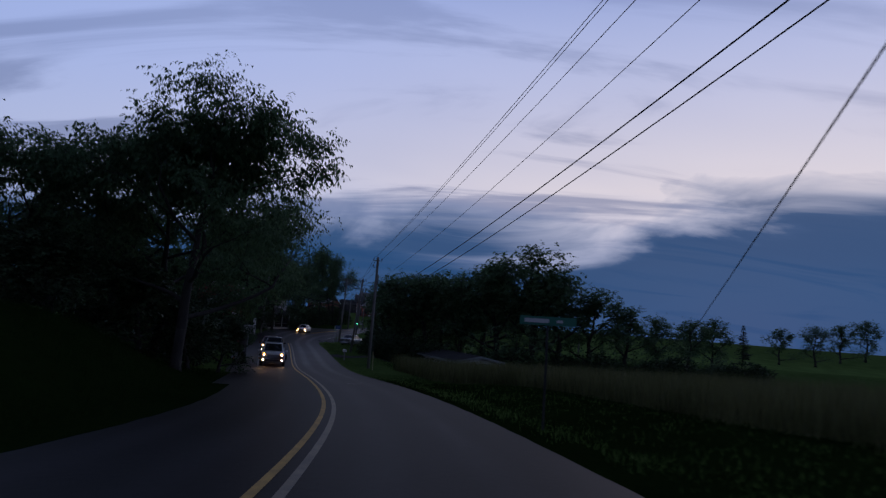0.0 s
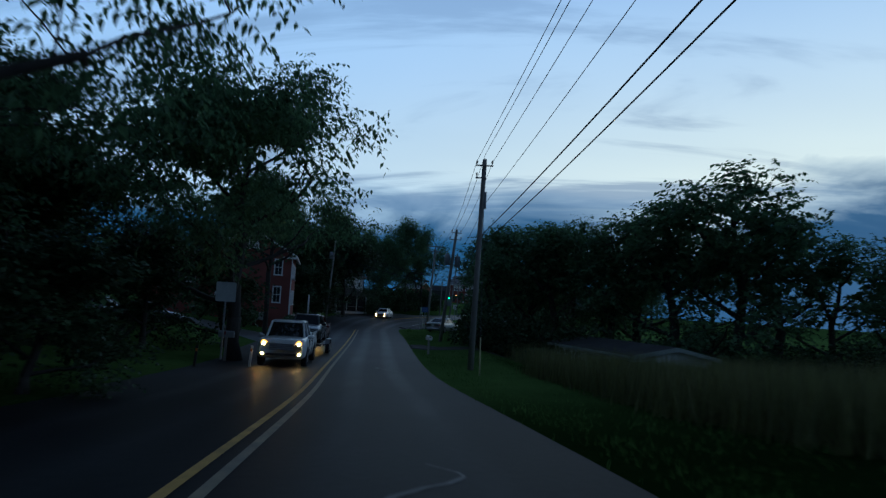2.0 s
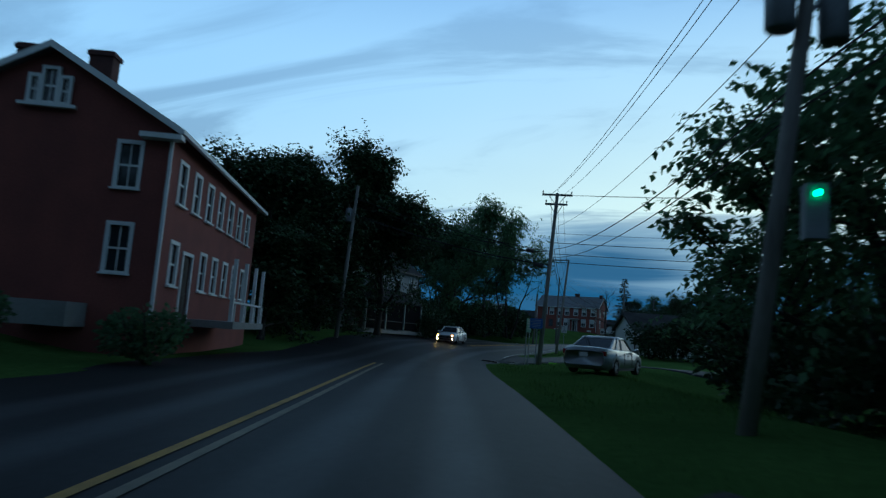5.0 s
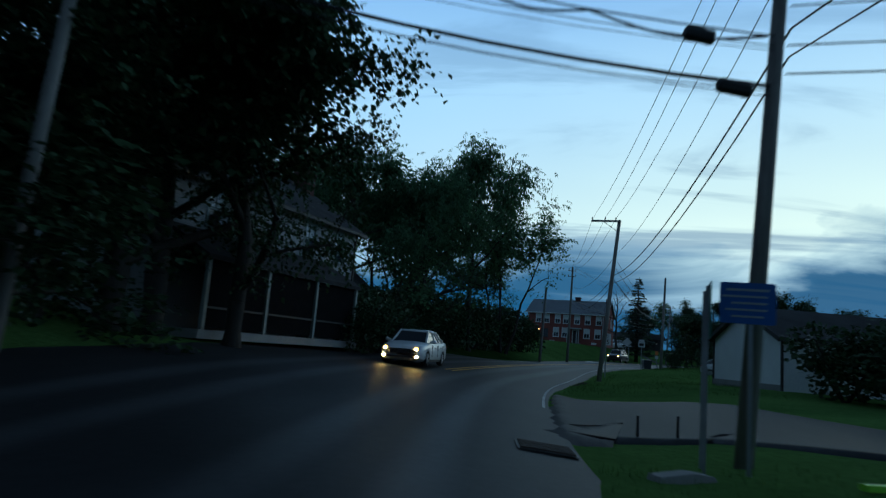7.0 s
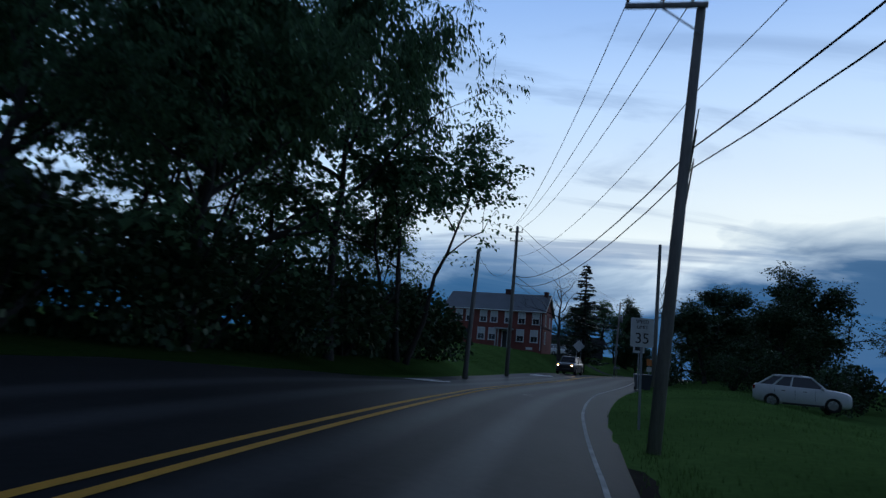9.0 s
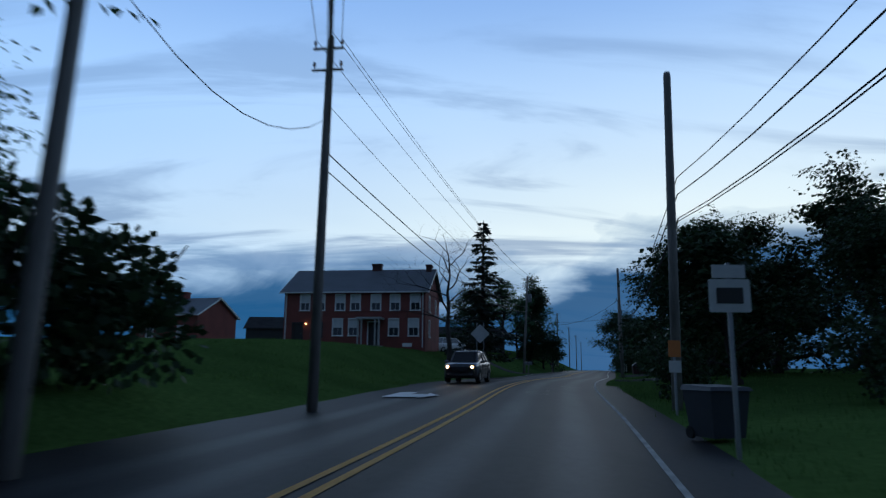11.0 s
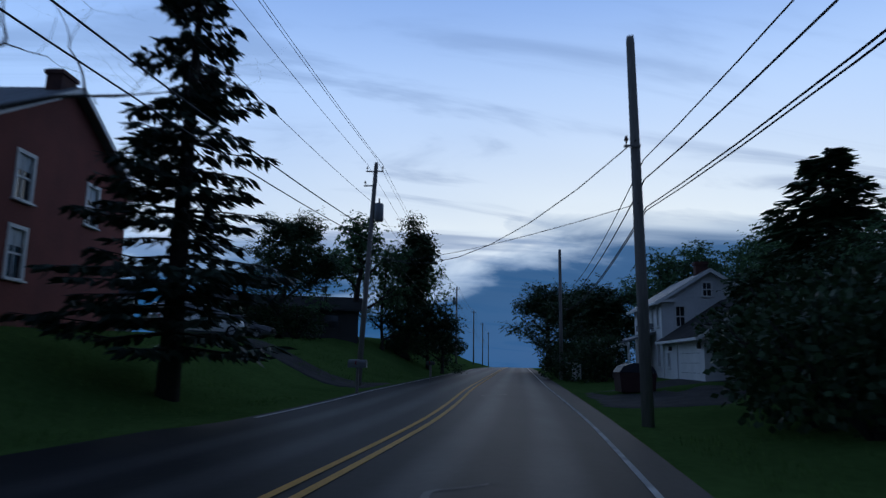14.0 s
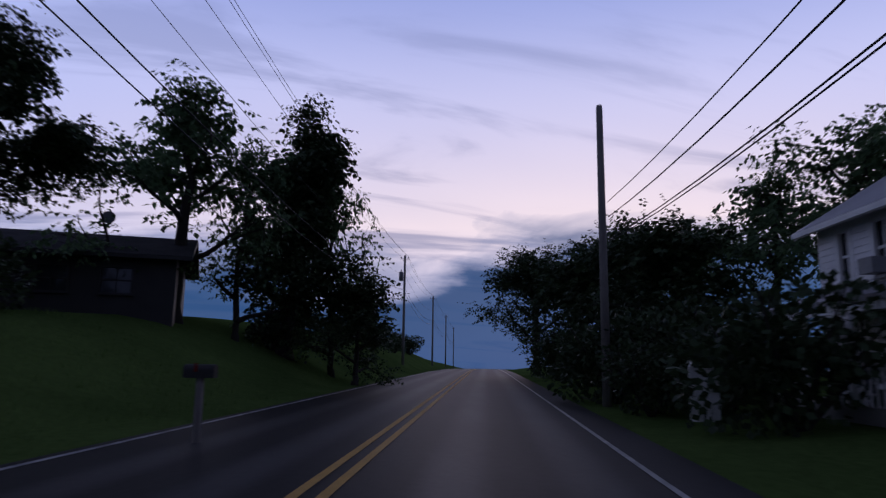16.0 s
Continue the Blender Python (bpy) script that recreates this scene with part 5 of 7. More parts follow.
def house_shell(name, m, length, width, eave, ridge, label, wall_mat, roof_mat, fascia, sides, thick=0.28, over=0.3, seams=0, category="house", gables=True):
    """Four walls with openings, gables and a roof. sides: openings of the front, right end, back, left end."""
    ob = thing(name, m, label, category)
    turns = (I4, Matrix.Translation((length, 0, 0)) @ Matrix.Rotation(math.pi / 2, 4, "Z"), Matrix.Translation((length, width, 0)) @ Matrix.Rotation(math.pi, 4, "Z"), Matrix.Translation((0, width, 0)) @ Matrix.Rotation(-math.pi / 2, 4, "Z"))
    for k, (turn_m, span) in enumerate(zip(turns, (length, width, length, width))):
        g = Geo()
        if k % 2:
            wall_panel(g, span - 2 * thick - 0.004, eave, [(o[0] - thick, o[1], o[2] - thick, o[3]) for o in sides[k]], thick, turn_m @ Matrix.Translation((thick + 0.002, 0, 0)), -1.2)
            if gables:
                gable_wall(g, I4, 0.0 if k == 3 else length - thick, width, eave, ridge, thick)
        else:
            wall_panel(g, span, eave, sides[k], thick, turn_m, -1.2)
        part("wall", g, wall_mat, ob)
    roof = gable_roof(ob, I4, length, width, eave, ridge, over, roof_mat, fascia=fascia, seams=seams)
    # a dark-painted block stands in for the shade of the rooms behind the panes
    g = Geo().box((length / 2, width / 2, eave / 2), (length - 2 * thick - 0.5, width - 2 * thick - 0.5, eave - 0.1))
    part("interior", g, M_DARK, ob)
    return ob, turns


# the gabled brick house behind the two walnuts; local x runs back from the gable, along the wall that faces the road
H1 = frame_at(-28.25, 90.0, -0.45, -0.331, 0.943)
GW = 7.5
gable_open = [(0.85, 4.1, 1.50, 5.5), (0.85, 1.5, 1.50, 2.95), (6.0, 4.1, 6.65, 5.5), (6.0, 1.5, 6.65, 2.95)]
side_open = [(1.2 + 1.75 * i, zz, 1.95 + 1.75 * i, zz + 1.35) for i in range(7) for zz in (3.95, 1.3) if not (zz < 2 and i == 1)] + [(2.6, 0.1, 3.6, 2.4)]
h1, tn = house_shell("brick_house", H1, 14.0, GW, 6.1, 8.25, "old red brick gabled house with white window trim", M_MORTAR, M_ROOF, M_TRIM, (side_open, [], [], [(GW - o[2], o[1], GW - o[0], o[3]) for o in gable_open]), over=0.4, seams=20)

for o in side_open[:-1]:
    window(h1, tn[0], *o, M_TRIM)
door(h1, tn[0], *side_open[-1], M_TRIM, M_RUST)
for o in gable_open:
    window(h1, tn[3], GW - o[2], o[1], GW - o[0], o[3], M_TRIM)
# three-light attic window, laid on the gable
for dx, ww, hh in ((-0.46, 0.26, 0.9), (0.0, 0.42, 1.2), (0.46, 0.26, 0.9)):
    window(h1, tn[3] @ Matrix.Translation((0, -0.14, 0)), GW / 2 + dx - ww / 2, 6.5, GW / 2 + dx + ww / 2, 6.5 + hh * 0.9, M_TRIM, sash=True, sill=False, fw=0.07)
box_part("attic_sill", h1, tn[3], (GW / 2, -0.16, 6.4), (1.7, 0.16, 0.1), M_TRIM)
for y in (2.75, 5.0):
    chimney(h1, I4, 1.0, y, 6.9, 8.65, 0.55, 0.75, M_CHIMNEY)
box_part("downspout", h1, I4, (-0.06, -0.06, 2.9), (0.09, 0.09, 5.6), M_TRIM)
for y, s in ((-0.35, 1), (GW + 0.35, -1)):
    box_part("cornice_return", h1, I4, (-0.22, y + s * 0.55, 5.72), (0.42, 1.25, 0.16), M_TRIM)
# side porch on the road side
box_part("porch_floor", h1, I4, (5.2, -1.0, 0.12), (5.6, 1.9, 0.24), M_CONCRETE)
for x in (2.6, 4.4, 6.2, 7.8):
    box_part("porch_post", h1, I4, (x, -1.8, 1.3), (0.12, 0.12, 2.2), M_TRIM)
    box_part("porch_baluster", h1, I4, (x + 0.5, -1.8, 0.55), (0.05, 0.05, 0.7), M_TRIM)
box_part("porch_rail", h1, I4, (5.2, -1.8, 0.92), (5.3, 0.07, 0.07), M_TRIM)
box_part("bulkhead", h1, I4, (-0.7, 2.7, 0.15), (1.3, 1.8, 0.7), M_CONCRETE, "pale cellar hatch by the wall")
# lower rear wing of the brick house
W1 = H1 @ Matrix.Translation((3.6, GW, 0))
w1, tw = house_shell("house_wing", W1, 6.0, 6.5, 4.9, 6.4, "lower brick wing with pale metal roof", M_MORTAR, M_ROOF, M_TRIM, ([], [], [], [(2.0, 3.0, 2.8, 4.3), (4.0, 3.0, 4.8, 4.3)]), seams=8)
for o in ((2.0, 3.0, 2.8, 4.3), (4.0, 3.0, 4.8, 4.3)):
    window(w1, tw[3], *o, M_TRIM)

# the long brick farmhouse on the rise; local x runs along its front from left to right, y goes back
H2 = frame_at(-32.54, 227.21, 2.75, 0.978, -0.208)
LEN2 = 14.0
cols = [2.1, 3.62, 5.63, 7.15, 9.17, 11.05, 13.02]
low_cols = [5.44, 7.02, 10.95, 12.87]
up_open = [(c - 0.44, 3.48, c + 0.44, 4.94) for c in cols]
low_open = [(c - 0.46, 1.05, c + 0.46, 2.62) for c in low_cols]
end_open = [(2.0, 3.48, 2.8, 4.94), (2.0, 1.05, 2.8, 2.6), (6.0, 3.48, 6.8, 4.94)]
h2, t2 = house_shell("brick_farmhouse", H2, LEN2, 9.0, 5.35, 7.9, "long two-storey red brick farmhouse with white sash windows", M_MORTAR, M_ROOF, M_TRIM, (up_open + low_open + [(8.5, 0.0, 9.5, 2.3), (1.0, 0.2, 1.9, 2.2), (3.1, 0.9, 3.9, 2.3)], end_open, [], []), over=0.35, seams=26)
for o in up_open + low_open:
    window(h2, t2[0], *o, M_TRIM, blind=0.5)
window(h2, t2[0], 3.1, 0.9, 3.9, 2.3, M_DARK)
for o in end_open:
    window(h2, t2[1], *o, M_TRIM, blind=0.35)
door(h2, t2[0], 8.5, 0.0, 9.5, 2.3, M_TRIM, M_DARK)
door(h2, t2[0], 1.0, 0.2, 1.9, 2.2, M_DARK, M_DARK)
box_part("porch_floor", h2, I4, (8.85, -0.8, -0.1), (2.3, 1.6, 0.35), M_CONCRETE)
box_part("porch_roof", h2, I4, (8.85, -0.82, 2.62), (2.4, 1.66, 0.18), M_WORN_TRIM)
for x in (7.85, 8.2, 9.5, 9.85):
    g = Geo().tube([(x, -1.5, 0.05), (x, -1.5, 0.2), (x, -1.5, 2.3), (x, -1.5, 2.52)], [0.12, 0.085, 0.075, 0.11], 10)
    part("porch_column", g, M_WORN_TRIM, h2, smooth=True)
chimney(h2, I4, 8.15, 4.5, 7.5, 8.65, 0.95, 0.6, M_CHIMNEY)
chimney(h2, I4, LEN2 - 0.35, 4.3, 7.2, 8.45, 0.55, 0.9, M_CHIMNEY)
for x in (0.2, LEN2 - 0.25):
    box_part("downspout", h2, I4, (x, -0.05, 2.6), (0.09, 0.08, 5.3), M_TRIM)
for x in (4.8, 12.3):
    box_part("cellar_window", h2, I4, (x, -0.02, 0.18), (0.9, 0.06, 0.34), M_TRIM)
g = Geo().tube([(2.3, -0.12, 2.1), (2.3, -0.12, 2.24)], [0.07, 0.05], 8)
part("porch_lamp", g, M_WARM, h2, "small lit porch lamp")
B2 = frame_at(-52, 241, 3.0, 0.919, -0.393)
b2, tb = house_shell("brick_outbuilding", B2, 9.0, 7.0, 3.6, 5.6, "low brick outbuilding beside the farmhouse", M_MORTAR, M_ROOF, M_TRIM, ([(2, 1, 2.9, 2.4), (6.4, 0.0, 7.4, 2.2)], [], [], []), over=0.3, seams=10)
window(b2, tb[0], 2, 1, 2.9, 2.4, M_TRIM)
door(b2, tb[0], 6.4, 0.0, 7.4, 2.2, M_TRIM, M_TRIM)
chimney(b2, I4, 4.0, 3.5, 5.2, 6.5, 1.3, 0.6, M_MORTAR)


def clapboards(ob, m, length, z0, z1, openings, mat, lap=0.135):
    """Overlapping boards on a wall face, cut round its openings."""
    z = z0
    while z < z1:
        cuts = [0.0, length]
        for o in openings:
            if o[1] - 0.1 < z + lap / 2 < o[3] + 0.1:
                cuts += [o[0] - 0.1, o[2] + 0.1]
        cuts.sort()
        for a, b in zip(cuts[::2], cuts[1::2]):
            g = Geo()
            pts = [(a, -0.026, z), (b, -0.026, z), (b, -0.004, z + lap), (a, -0.004, z + lap), (a, 0.0, z), (b, 0.0, z)]
            g.add([m @ Vector(p) for p in pts], [(0, 1, 2, 3), (4, 5, 1, 0)])
            part("clapboard", g, mat, ob)
        z += lap


# the sided house with a porch at the junction; its long wall faces the road
H4 = frame_at(-36.2, 123.0, ground(-35, 130), 0.19, 0.982)
o4 = [(2.3, 4.05, 3.2, 5.45), (8.55, 4.05, 9.4, 5.45), (11.1, 4.05, 11.9, 5.45), (11.0, 0.7, 11.8, 2.3), (8.6, 0.0, 9.6, 2.1), (4.5, 0.7, 5.4, 2.2)]
h4, t4 = house_shell("sided_house", H4, 13.0, 8.5, 5.85, 8.5, "grey-white sided two-storey house with dark porch roof", M_GREY_SIDING, M_SHINGLE, M_DARK, (o4, [(3, 3.5, 3.9, 4.9)], [], []), over=0.4)
for o in o4[:4] + o4[5:]:
    window(h4, t4[0], *o, M_GREEN_TRIM, blind=0.45)
door(h4, t4[0], *o4[4], M_GREEN_TRIM, M_DARK)
window(h4, t4[1], 3, 3.5, 3.9, 4.9, M_GREEN_TRIM)
clapboards(h4, t4[0], 13.0, 0.0, 5.8, o4, M_GREY_SIDING)
for x in (2.75, 8.98):
    box_part("air_conditioner", h4, I4, (x, -0.22, 4.27), (0.62, 0.5, 0.42), M_GREY_CAN, "grey window air conditioner")
chimney(h4, I4, 12.6, 3.3, 7.0, 9.0, 0.7, 0.9, M_CHIMNEY)
g = Geo()
pts = [(0.3, -2.2, 2.55), (10.3, -2.2, 2.55), (10.3, -0.02, 3.7), (0.3, -0.02, 3.7)]
g.add(pts + [(p[0], p[1], p[2] + 0.16) for p in pts], [(0, 1, 2, 3), (7, 6, 5, 4), (0, 4, 5, 1), (1, 5, 6, 2), (2, 6, 7, 3), (3, 7, 4, 0)])
part("porch_roof", g, M_SHINGLE, h4)
for x in (0.5, 3.7, 6.9, 10.1):
    box_part("porch_post", h4, I4, (x, -2.05, 1.33), (0.14, 0.14, 2.55), M_GREEN_TRIM)
# added black panels and rails paint the deep porch shade between the posts
for x in (2.1, 5.3, 8.5):
    box_part("insect_screen", h4, I4, (x, -2.03, 1.42), (3.02, 0.015, 2.3), M_PORCH_SHADE, "black panel standing in for the porch's shade")
    box_part("screen_rail", h4, I4, (x, -2.06, 0.95), (3.02, 0.05, 0.07), M_DARK)
box_part("porch_floor", h4, I4, (5.3, -1.1, 0.05), (10.2, 2.2, 0.3), M_CONCRETE)
box_part("downspout", h4, I4, (12.93, -0.07, 2.7), (0.08, 0.08, 5.3), M_DARK)

# low dark shed roof past the sided house
H5 = frame_at(-37.5, 141.5, ground(-38, 146), 0.05, 1.0)
h5, t5 = house_shell("dark_shed", H5, 8.0, 7.0, 3.2, 6.0, "low dark unlit shed under the trees", M_RUST, M_SHINGLE, M_DARK, ([(3, 0, 5, 2.3)], [], [], []), over=0.35, category="shed")

# white garage by the side road, its gable to the road; local x runs back from that gable
H6 = frame_at(-13.0, 136.7, ground(-13, 139) + 0.08, 0.966, 0.26)
h6, t6 = house_shell("white_garage", H6, 9.0, 6.8, 2.35, 3.85, "white-painted block garage with dark shingle roof", M_SIDING, M_SHINGLE, M_DARK, ([(1.6, 0.9, 2.5, 1.9), (4.5, 0.9, 5.4, 1.9)], [], [], []), over=0.3, category="garage")
for o in ((1.6, 0.9, 2.5, 1.9), (4.5, 0.9, 5.4, 1.9)):
    window(h6, t6[0], *o, M_DARK)
box_part("corner_trim", h6, I4, (-0.02, -0.02, 1.15), (0.1, 0.1, 2.4), M_DARK)
box_part("corner_trim", h6, I4, (-0.02, 6.82, 1.15), (0.1, 0.1, 2.4), M_DARK)
box_part("plinth", h6, I4, (-0.03, 3.4, 0.05), (0.08, 6.9, 0.3), M_CONCRETE)

# low white cottage beyond the field
H7 = frame_at(-3.6, 75.6, -2.42, 0.38, -0.925)
o7 = [(1.0 + 1.55 * i, 0.75, 1.75 + 1.55 * i, 1.65) for i in range(6)]
h7, t7 = house_shell("white_cottage", H7, 10.5, 4.5, 2.0, 2.45, "low white block building with dark shuttered windows", M_SIDING, M_SHINGLE, M_GREEN_TRIM, (o7, [], [], [(1.6, 0.7, 2.5, 1.6)]), over=0.35, category="outbuilding")
for o in o7:
    window(h7, t7[0], *o, M_TRIM)
    for sx in (o[0] - 0.22, o[2] + 0.22):
        box_part("shutter", h7, t7[0], (sx, -0.03, 1.2), (0.22, 0.05, 1.0), M_DARK)
window(h7, t7[3], 1.6, 0.7, 2.5, 1.6, M_TRIM)

# white clapboard house with porch and garage on the right; local x runs along the road side wall
rd = Vector((0.28, 0.96))
H3 = frame_at(12.35, 246.37, 0.66, -rd.x, -rd.y)
L3, W3 = 7.65, 5.3
o3 = [(0.9, 2.95, 1.4, 4.15), (2.3, 2.95, 2.85, 4.15), (5.05, 3.1, 5.55, 4.25), (6.4, 3.05, 6.9, 4.25), (1.0, 0.5, 1.7, 2.05), (3.3, 0.2, 4.2, 2.25), (6.35, 0.75, 6.95, 2.1)]
e3 = [(0.74, 3.0, 1.26, 4.15)]
h3, t3 = house_shell("white_clapboard_house", H3, L3, W3, 4.5, 6.15, "white clapboard two-storey house with front porch", M_SIDING, M_ROOF, M_TRIM, (o3, e3, [], []), over=0.38, thick=0.2)
for o in o3[:5] + o3[6:]:
    window(h3, t3[0], *o, M_TRIM)
door(h3, t3[0], *o3[5], M_TRIM, M_DARK)
for o in e3:
    window(h3, t3[1], *o, M_TRIM)
window(h3, t3[1] @ Matrix.Translation((0, -0.12, 0)), 2.25, 4.72, 2.75, 5.5, M_TRIM, sill=False)
clapboards(h3, t3[0], L3, 0.0, 4.45, o3, M_SIDING, 0.16)
clapboards(h3, t3[1], W3, 0.0, 4.45, e3, M_SIDING, 0.16)
# boards of the gable, each shorter than the one below
z = 4.5
while z < 6.0:
    half = W3 / 2 * (6.15 - z - 0.16) / 1.65
    g = Geo()
    pts = [(W3 / 2 - half, -0.026, z), (W3 / 2 + half, -0.026, z), (W3 / 2 + half, -0.004, z + 0.16), (W3 / 2 - half, -0.004, z + 0.16), (W3 / 2 - half, 0.0, z), (W3 / 2 + half, 0.0, z)]
    g.add([t3[1] @ Vector(p) for p in pts], [(0, 1, 2, 3), (4, 5, 1, 0)])
    part("clapboard", g, M_SIDING, h3)
    z += 0.16
box_part("corner_board", h3, I4, (L3 + 0.02, -0.02, 2.25), (0.10, 0.10, 4.5), M_TRIM)
for sy, y in ((1, -0.3), (-1, W3 + 0.3)):
    box_part("cornice_return", h3, I4, (L3 + 0.2, y + sy * 0.45, 4.42), (0.4, 1.0, 0.14), M_TRIM)
chimney(h3, I4, L3 - 1.4, W3 / 2, 5.7, 6.9, 0.5, 0.7, M_CHIMNEY)
for x in (5.3, 2.57):
    box_part("air_conditioner", h3, I4, (x, -0.2, 3.12), (0.50, 0.42, 0.34), M_GREY_CAN, "grey window air conditioner")
g = Geo()
pts = [(0.2, -1.75, 2.15), (6.1, -1.75, 2.15), (6.1, -0.03, 2.68), (0.2, -0.03, 2.68)]
g.add(pts + [(p[0], p[1], p[2] + 0.12) for p in pts], [(0, 1, 2, 3), (7, 6, 5, 4), (0, 4, 5, 1), (1, 5, 6, 2), (2, 6, 7, 3), (3, 7, 4, 0)])
part("porch_roof", g, M_ROOF, h3)
box_part("porch_beam", h3, I4, (3.15, -1.62, 2.07), (5.8, 0.12, 0.16), M_TRIM)
for x in (0.35, 2.0, 4.0, 5.95):
    box_part("porch_post", h3, I4, (x, -1.62, 1.15), (0.12, 0.12, 1.8), M_TRIM)
    g = Geo().extrude([(-0.28, 0.0), (0.28, 0.0), (0.07, -0.30), (-0.07, -0.30)], 0.06, Matrix.Translation((x, -1.65, 1.99)))
    part("post_bracket", g, M_TRIM, h3)
box_part("porch_floor", h3, I4, (3.15, -0.9, 0.10), (5.9, 1.75, 0.3), M_CONCRETE)
for i in range(28):
    if not 9 < i < 14:
        box_part("baluster", h3, I4, (0.45 + i * 0.2, -1.62, 0.58), (0.035, 0.035, 0.66), M_TRIM)
box_part("porch_rail", h3, I4, (1.3, -1.62, 0.94), (2.0, 0.07, 0.06), M_TRIM)
box_part("porch_rail", h3, I4, (4.7, -1.62, 0.94), (2.6, 0.07, 0.06), M_TRIM)
# single-storey wing that runs on from the near gable, its garage door to the road
H3G = H3 @ Matrix.Translation((L3 + 0.03, 0.02, 0))
og = [(2.6, 0.02, 6.55, 1.9), (0.78, 0.75, 1.25, 1.55)]
h3g, t3g = house_shell("garage_wing", H3G, 7.3, 6.4, 2.25, 4.35, "white garage wing with a closed panel door to the road", M_SIDING, M_SHINGLE, M_TRIM, (og, [], [], []), over=0.35, thick=0.2, category="garage")
window(h3g, t3g[0], *og[1], M_TRIM)
for k in range(4):
    box_part("door_panel", h3g, t3g[0], (4.575, 0.09, 0.255 + 0.47 * k), (3.9, 0.05, 0.455), M_TRIM)
box_part("door_frame", h3g, t3g[0], (4.575, -0.02, 1.97), (4.2, 0.06, 0.12), M_TRIM)
for sx in (1.7, 6.85):
    box_part("wall_lamp", h3g, t3g[0], (sx, -0.10, 1.72), (0.12, 0.16, 0.22), M_DARK)
clapboards(h3g, t3g[1], 6.4, 0.0, 2.2, [], M_SIDING, 0.16)

# long low dark ranch house on the left rise
H8 = frame_at(-19.5, 262.0, ground(-12, 262) + 0.1, 0.95, 0.05)
o8 = [(2 + 2.4 * i, 0.8, 3.2 + 2.4 * i, 1.9) for i in range(5)]
h8, t8 = house_shell("ranch_house", H8, 14.5, 6.0, 2.5, 3.6, "long low dark ranch house with a wide eave", M_DARK, M_SHINGLE, M_DARK, (o8, [], [], []), over=0.6)
for o in o8:
    window(h8, t8[0], *o, M_DARK)
g = Geo().tube([(11.5, 1.0, 3.2), (11.5, 1.0, 4.0)], 0.03, 6)
part("dish_mast", g, M_STEEL, h8)
g = Geo()
for i in range(3):
    g.tube([Vector((11.5, 1.0, 4.1)) + Vector((0.02 * i, -0.05 * i, 0.02 * i)), Vector((11.5, 0.97, 4.1)) + Vector((0.02 * i, -0.05 * i - 0.03, 0.02 * i))], 0.16 + 0.06 * i, 14)
part("dish", g, M_GREY_CAN, h8, "small grey satellite dish")
H9 = frame_at(-27.5, 262.5, ground(-25, 264), 0.9, 0.2)
h9, t9 = house_shell("grey_shed", H9, 4.2, 6.0, 3.0, 4.6, "small grey sided shed on the rise", M_GREEN_TRIM, M_SHINGLE, M_TRIM, ([(1.4, 1.0, 2.3, 2.1)], [], [], []), over=0.25, category="shed")
window(h9, t9[0], 1.4, 1.0, 2.3, 2.1, M_TRIM)
H10 = frame_at(-45.0, 268.0, ground(-40, 270), 1, 0)
h10, t10 = house_shell("dark_barn", H10, 9.0, 7.0, 3.2, 5.0, "far low dark barn behind parked cars", M_DARK, M_SHINGLE, M_DARK, ([], [], [], []), over=0.3, category="barn")


# ---- vehicles ----
M_CAR_MAROON = paint("maroon_car_paint", (0.13, 0.026, 0.022), 0.2)

def loft(sections):
    """A closed skin through rings of the same number of points."""
    g, n = Geo(), len(sections[0])
    for ring in sections:
        g.v += [tuple(p) for p in ring]
    for i in range(len(sections) - 1):
        g.f += [(i * n + k, i * n + (k + 1) % n, (i + 1) * n + (k + 1) % n, (i + 1) * n + k) for k in range(n)]
    g.f += [tuple(range(n)), tuple(reversed(range((len(sections) - 1) * n, len(sections) * n)))]
    return g


def body_ring(x, z0, z1, hw, tuck=0.10, crown=0.04):
    h = z1 - z0
    half = [(hw * 0.86, z0), (hw * 0.97, z0 + 0.12 * h), (hw, z0 + 0.45 * h), (hw * 0.985, z0 + 0.72 * h), (hw * (1 - tuck * 0.5), z1 - 0.05), (hw * (1 - tuck), z1), (hw * 0.45, z1 + crown)]
    return [Vector((x, y, z)) for y, z in half] + [Vector((x, -y, z)) for y, z in reversed(half)]


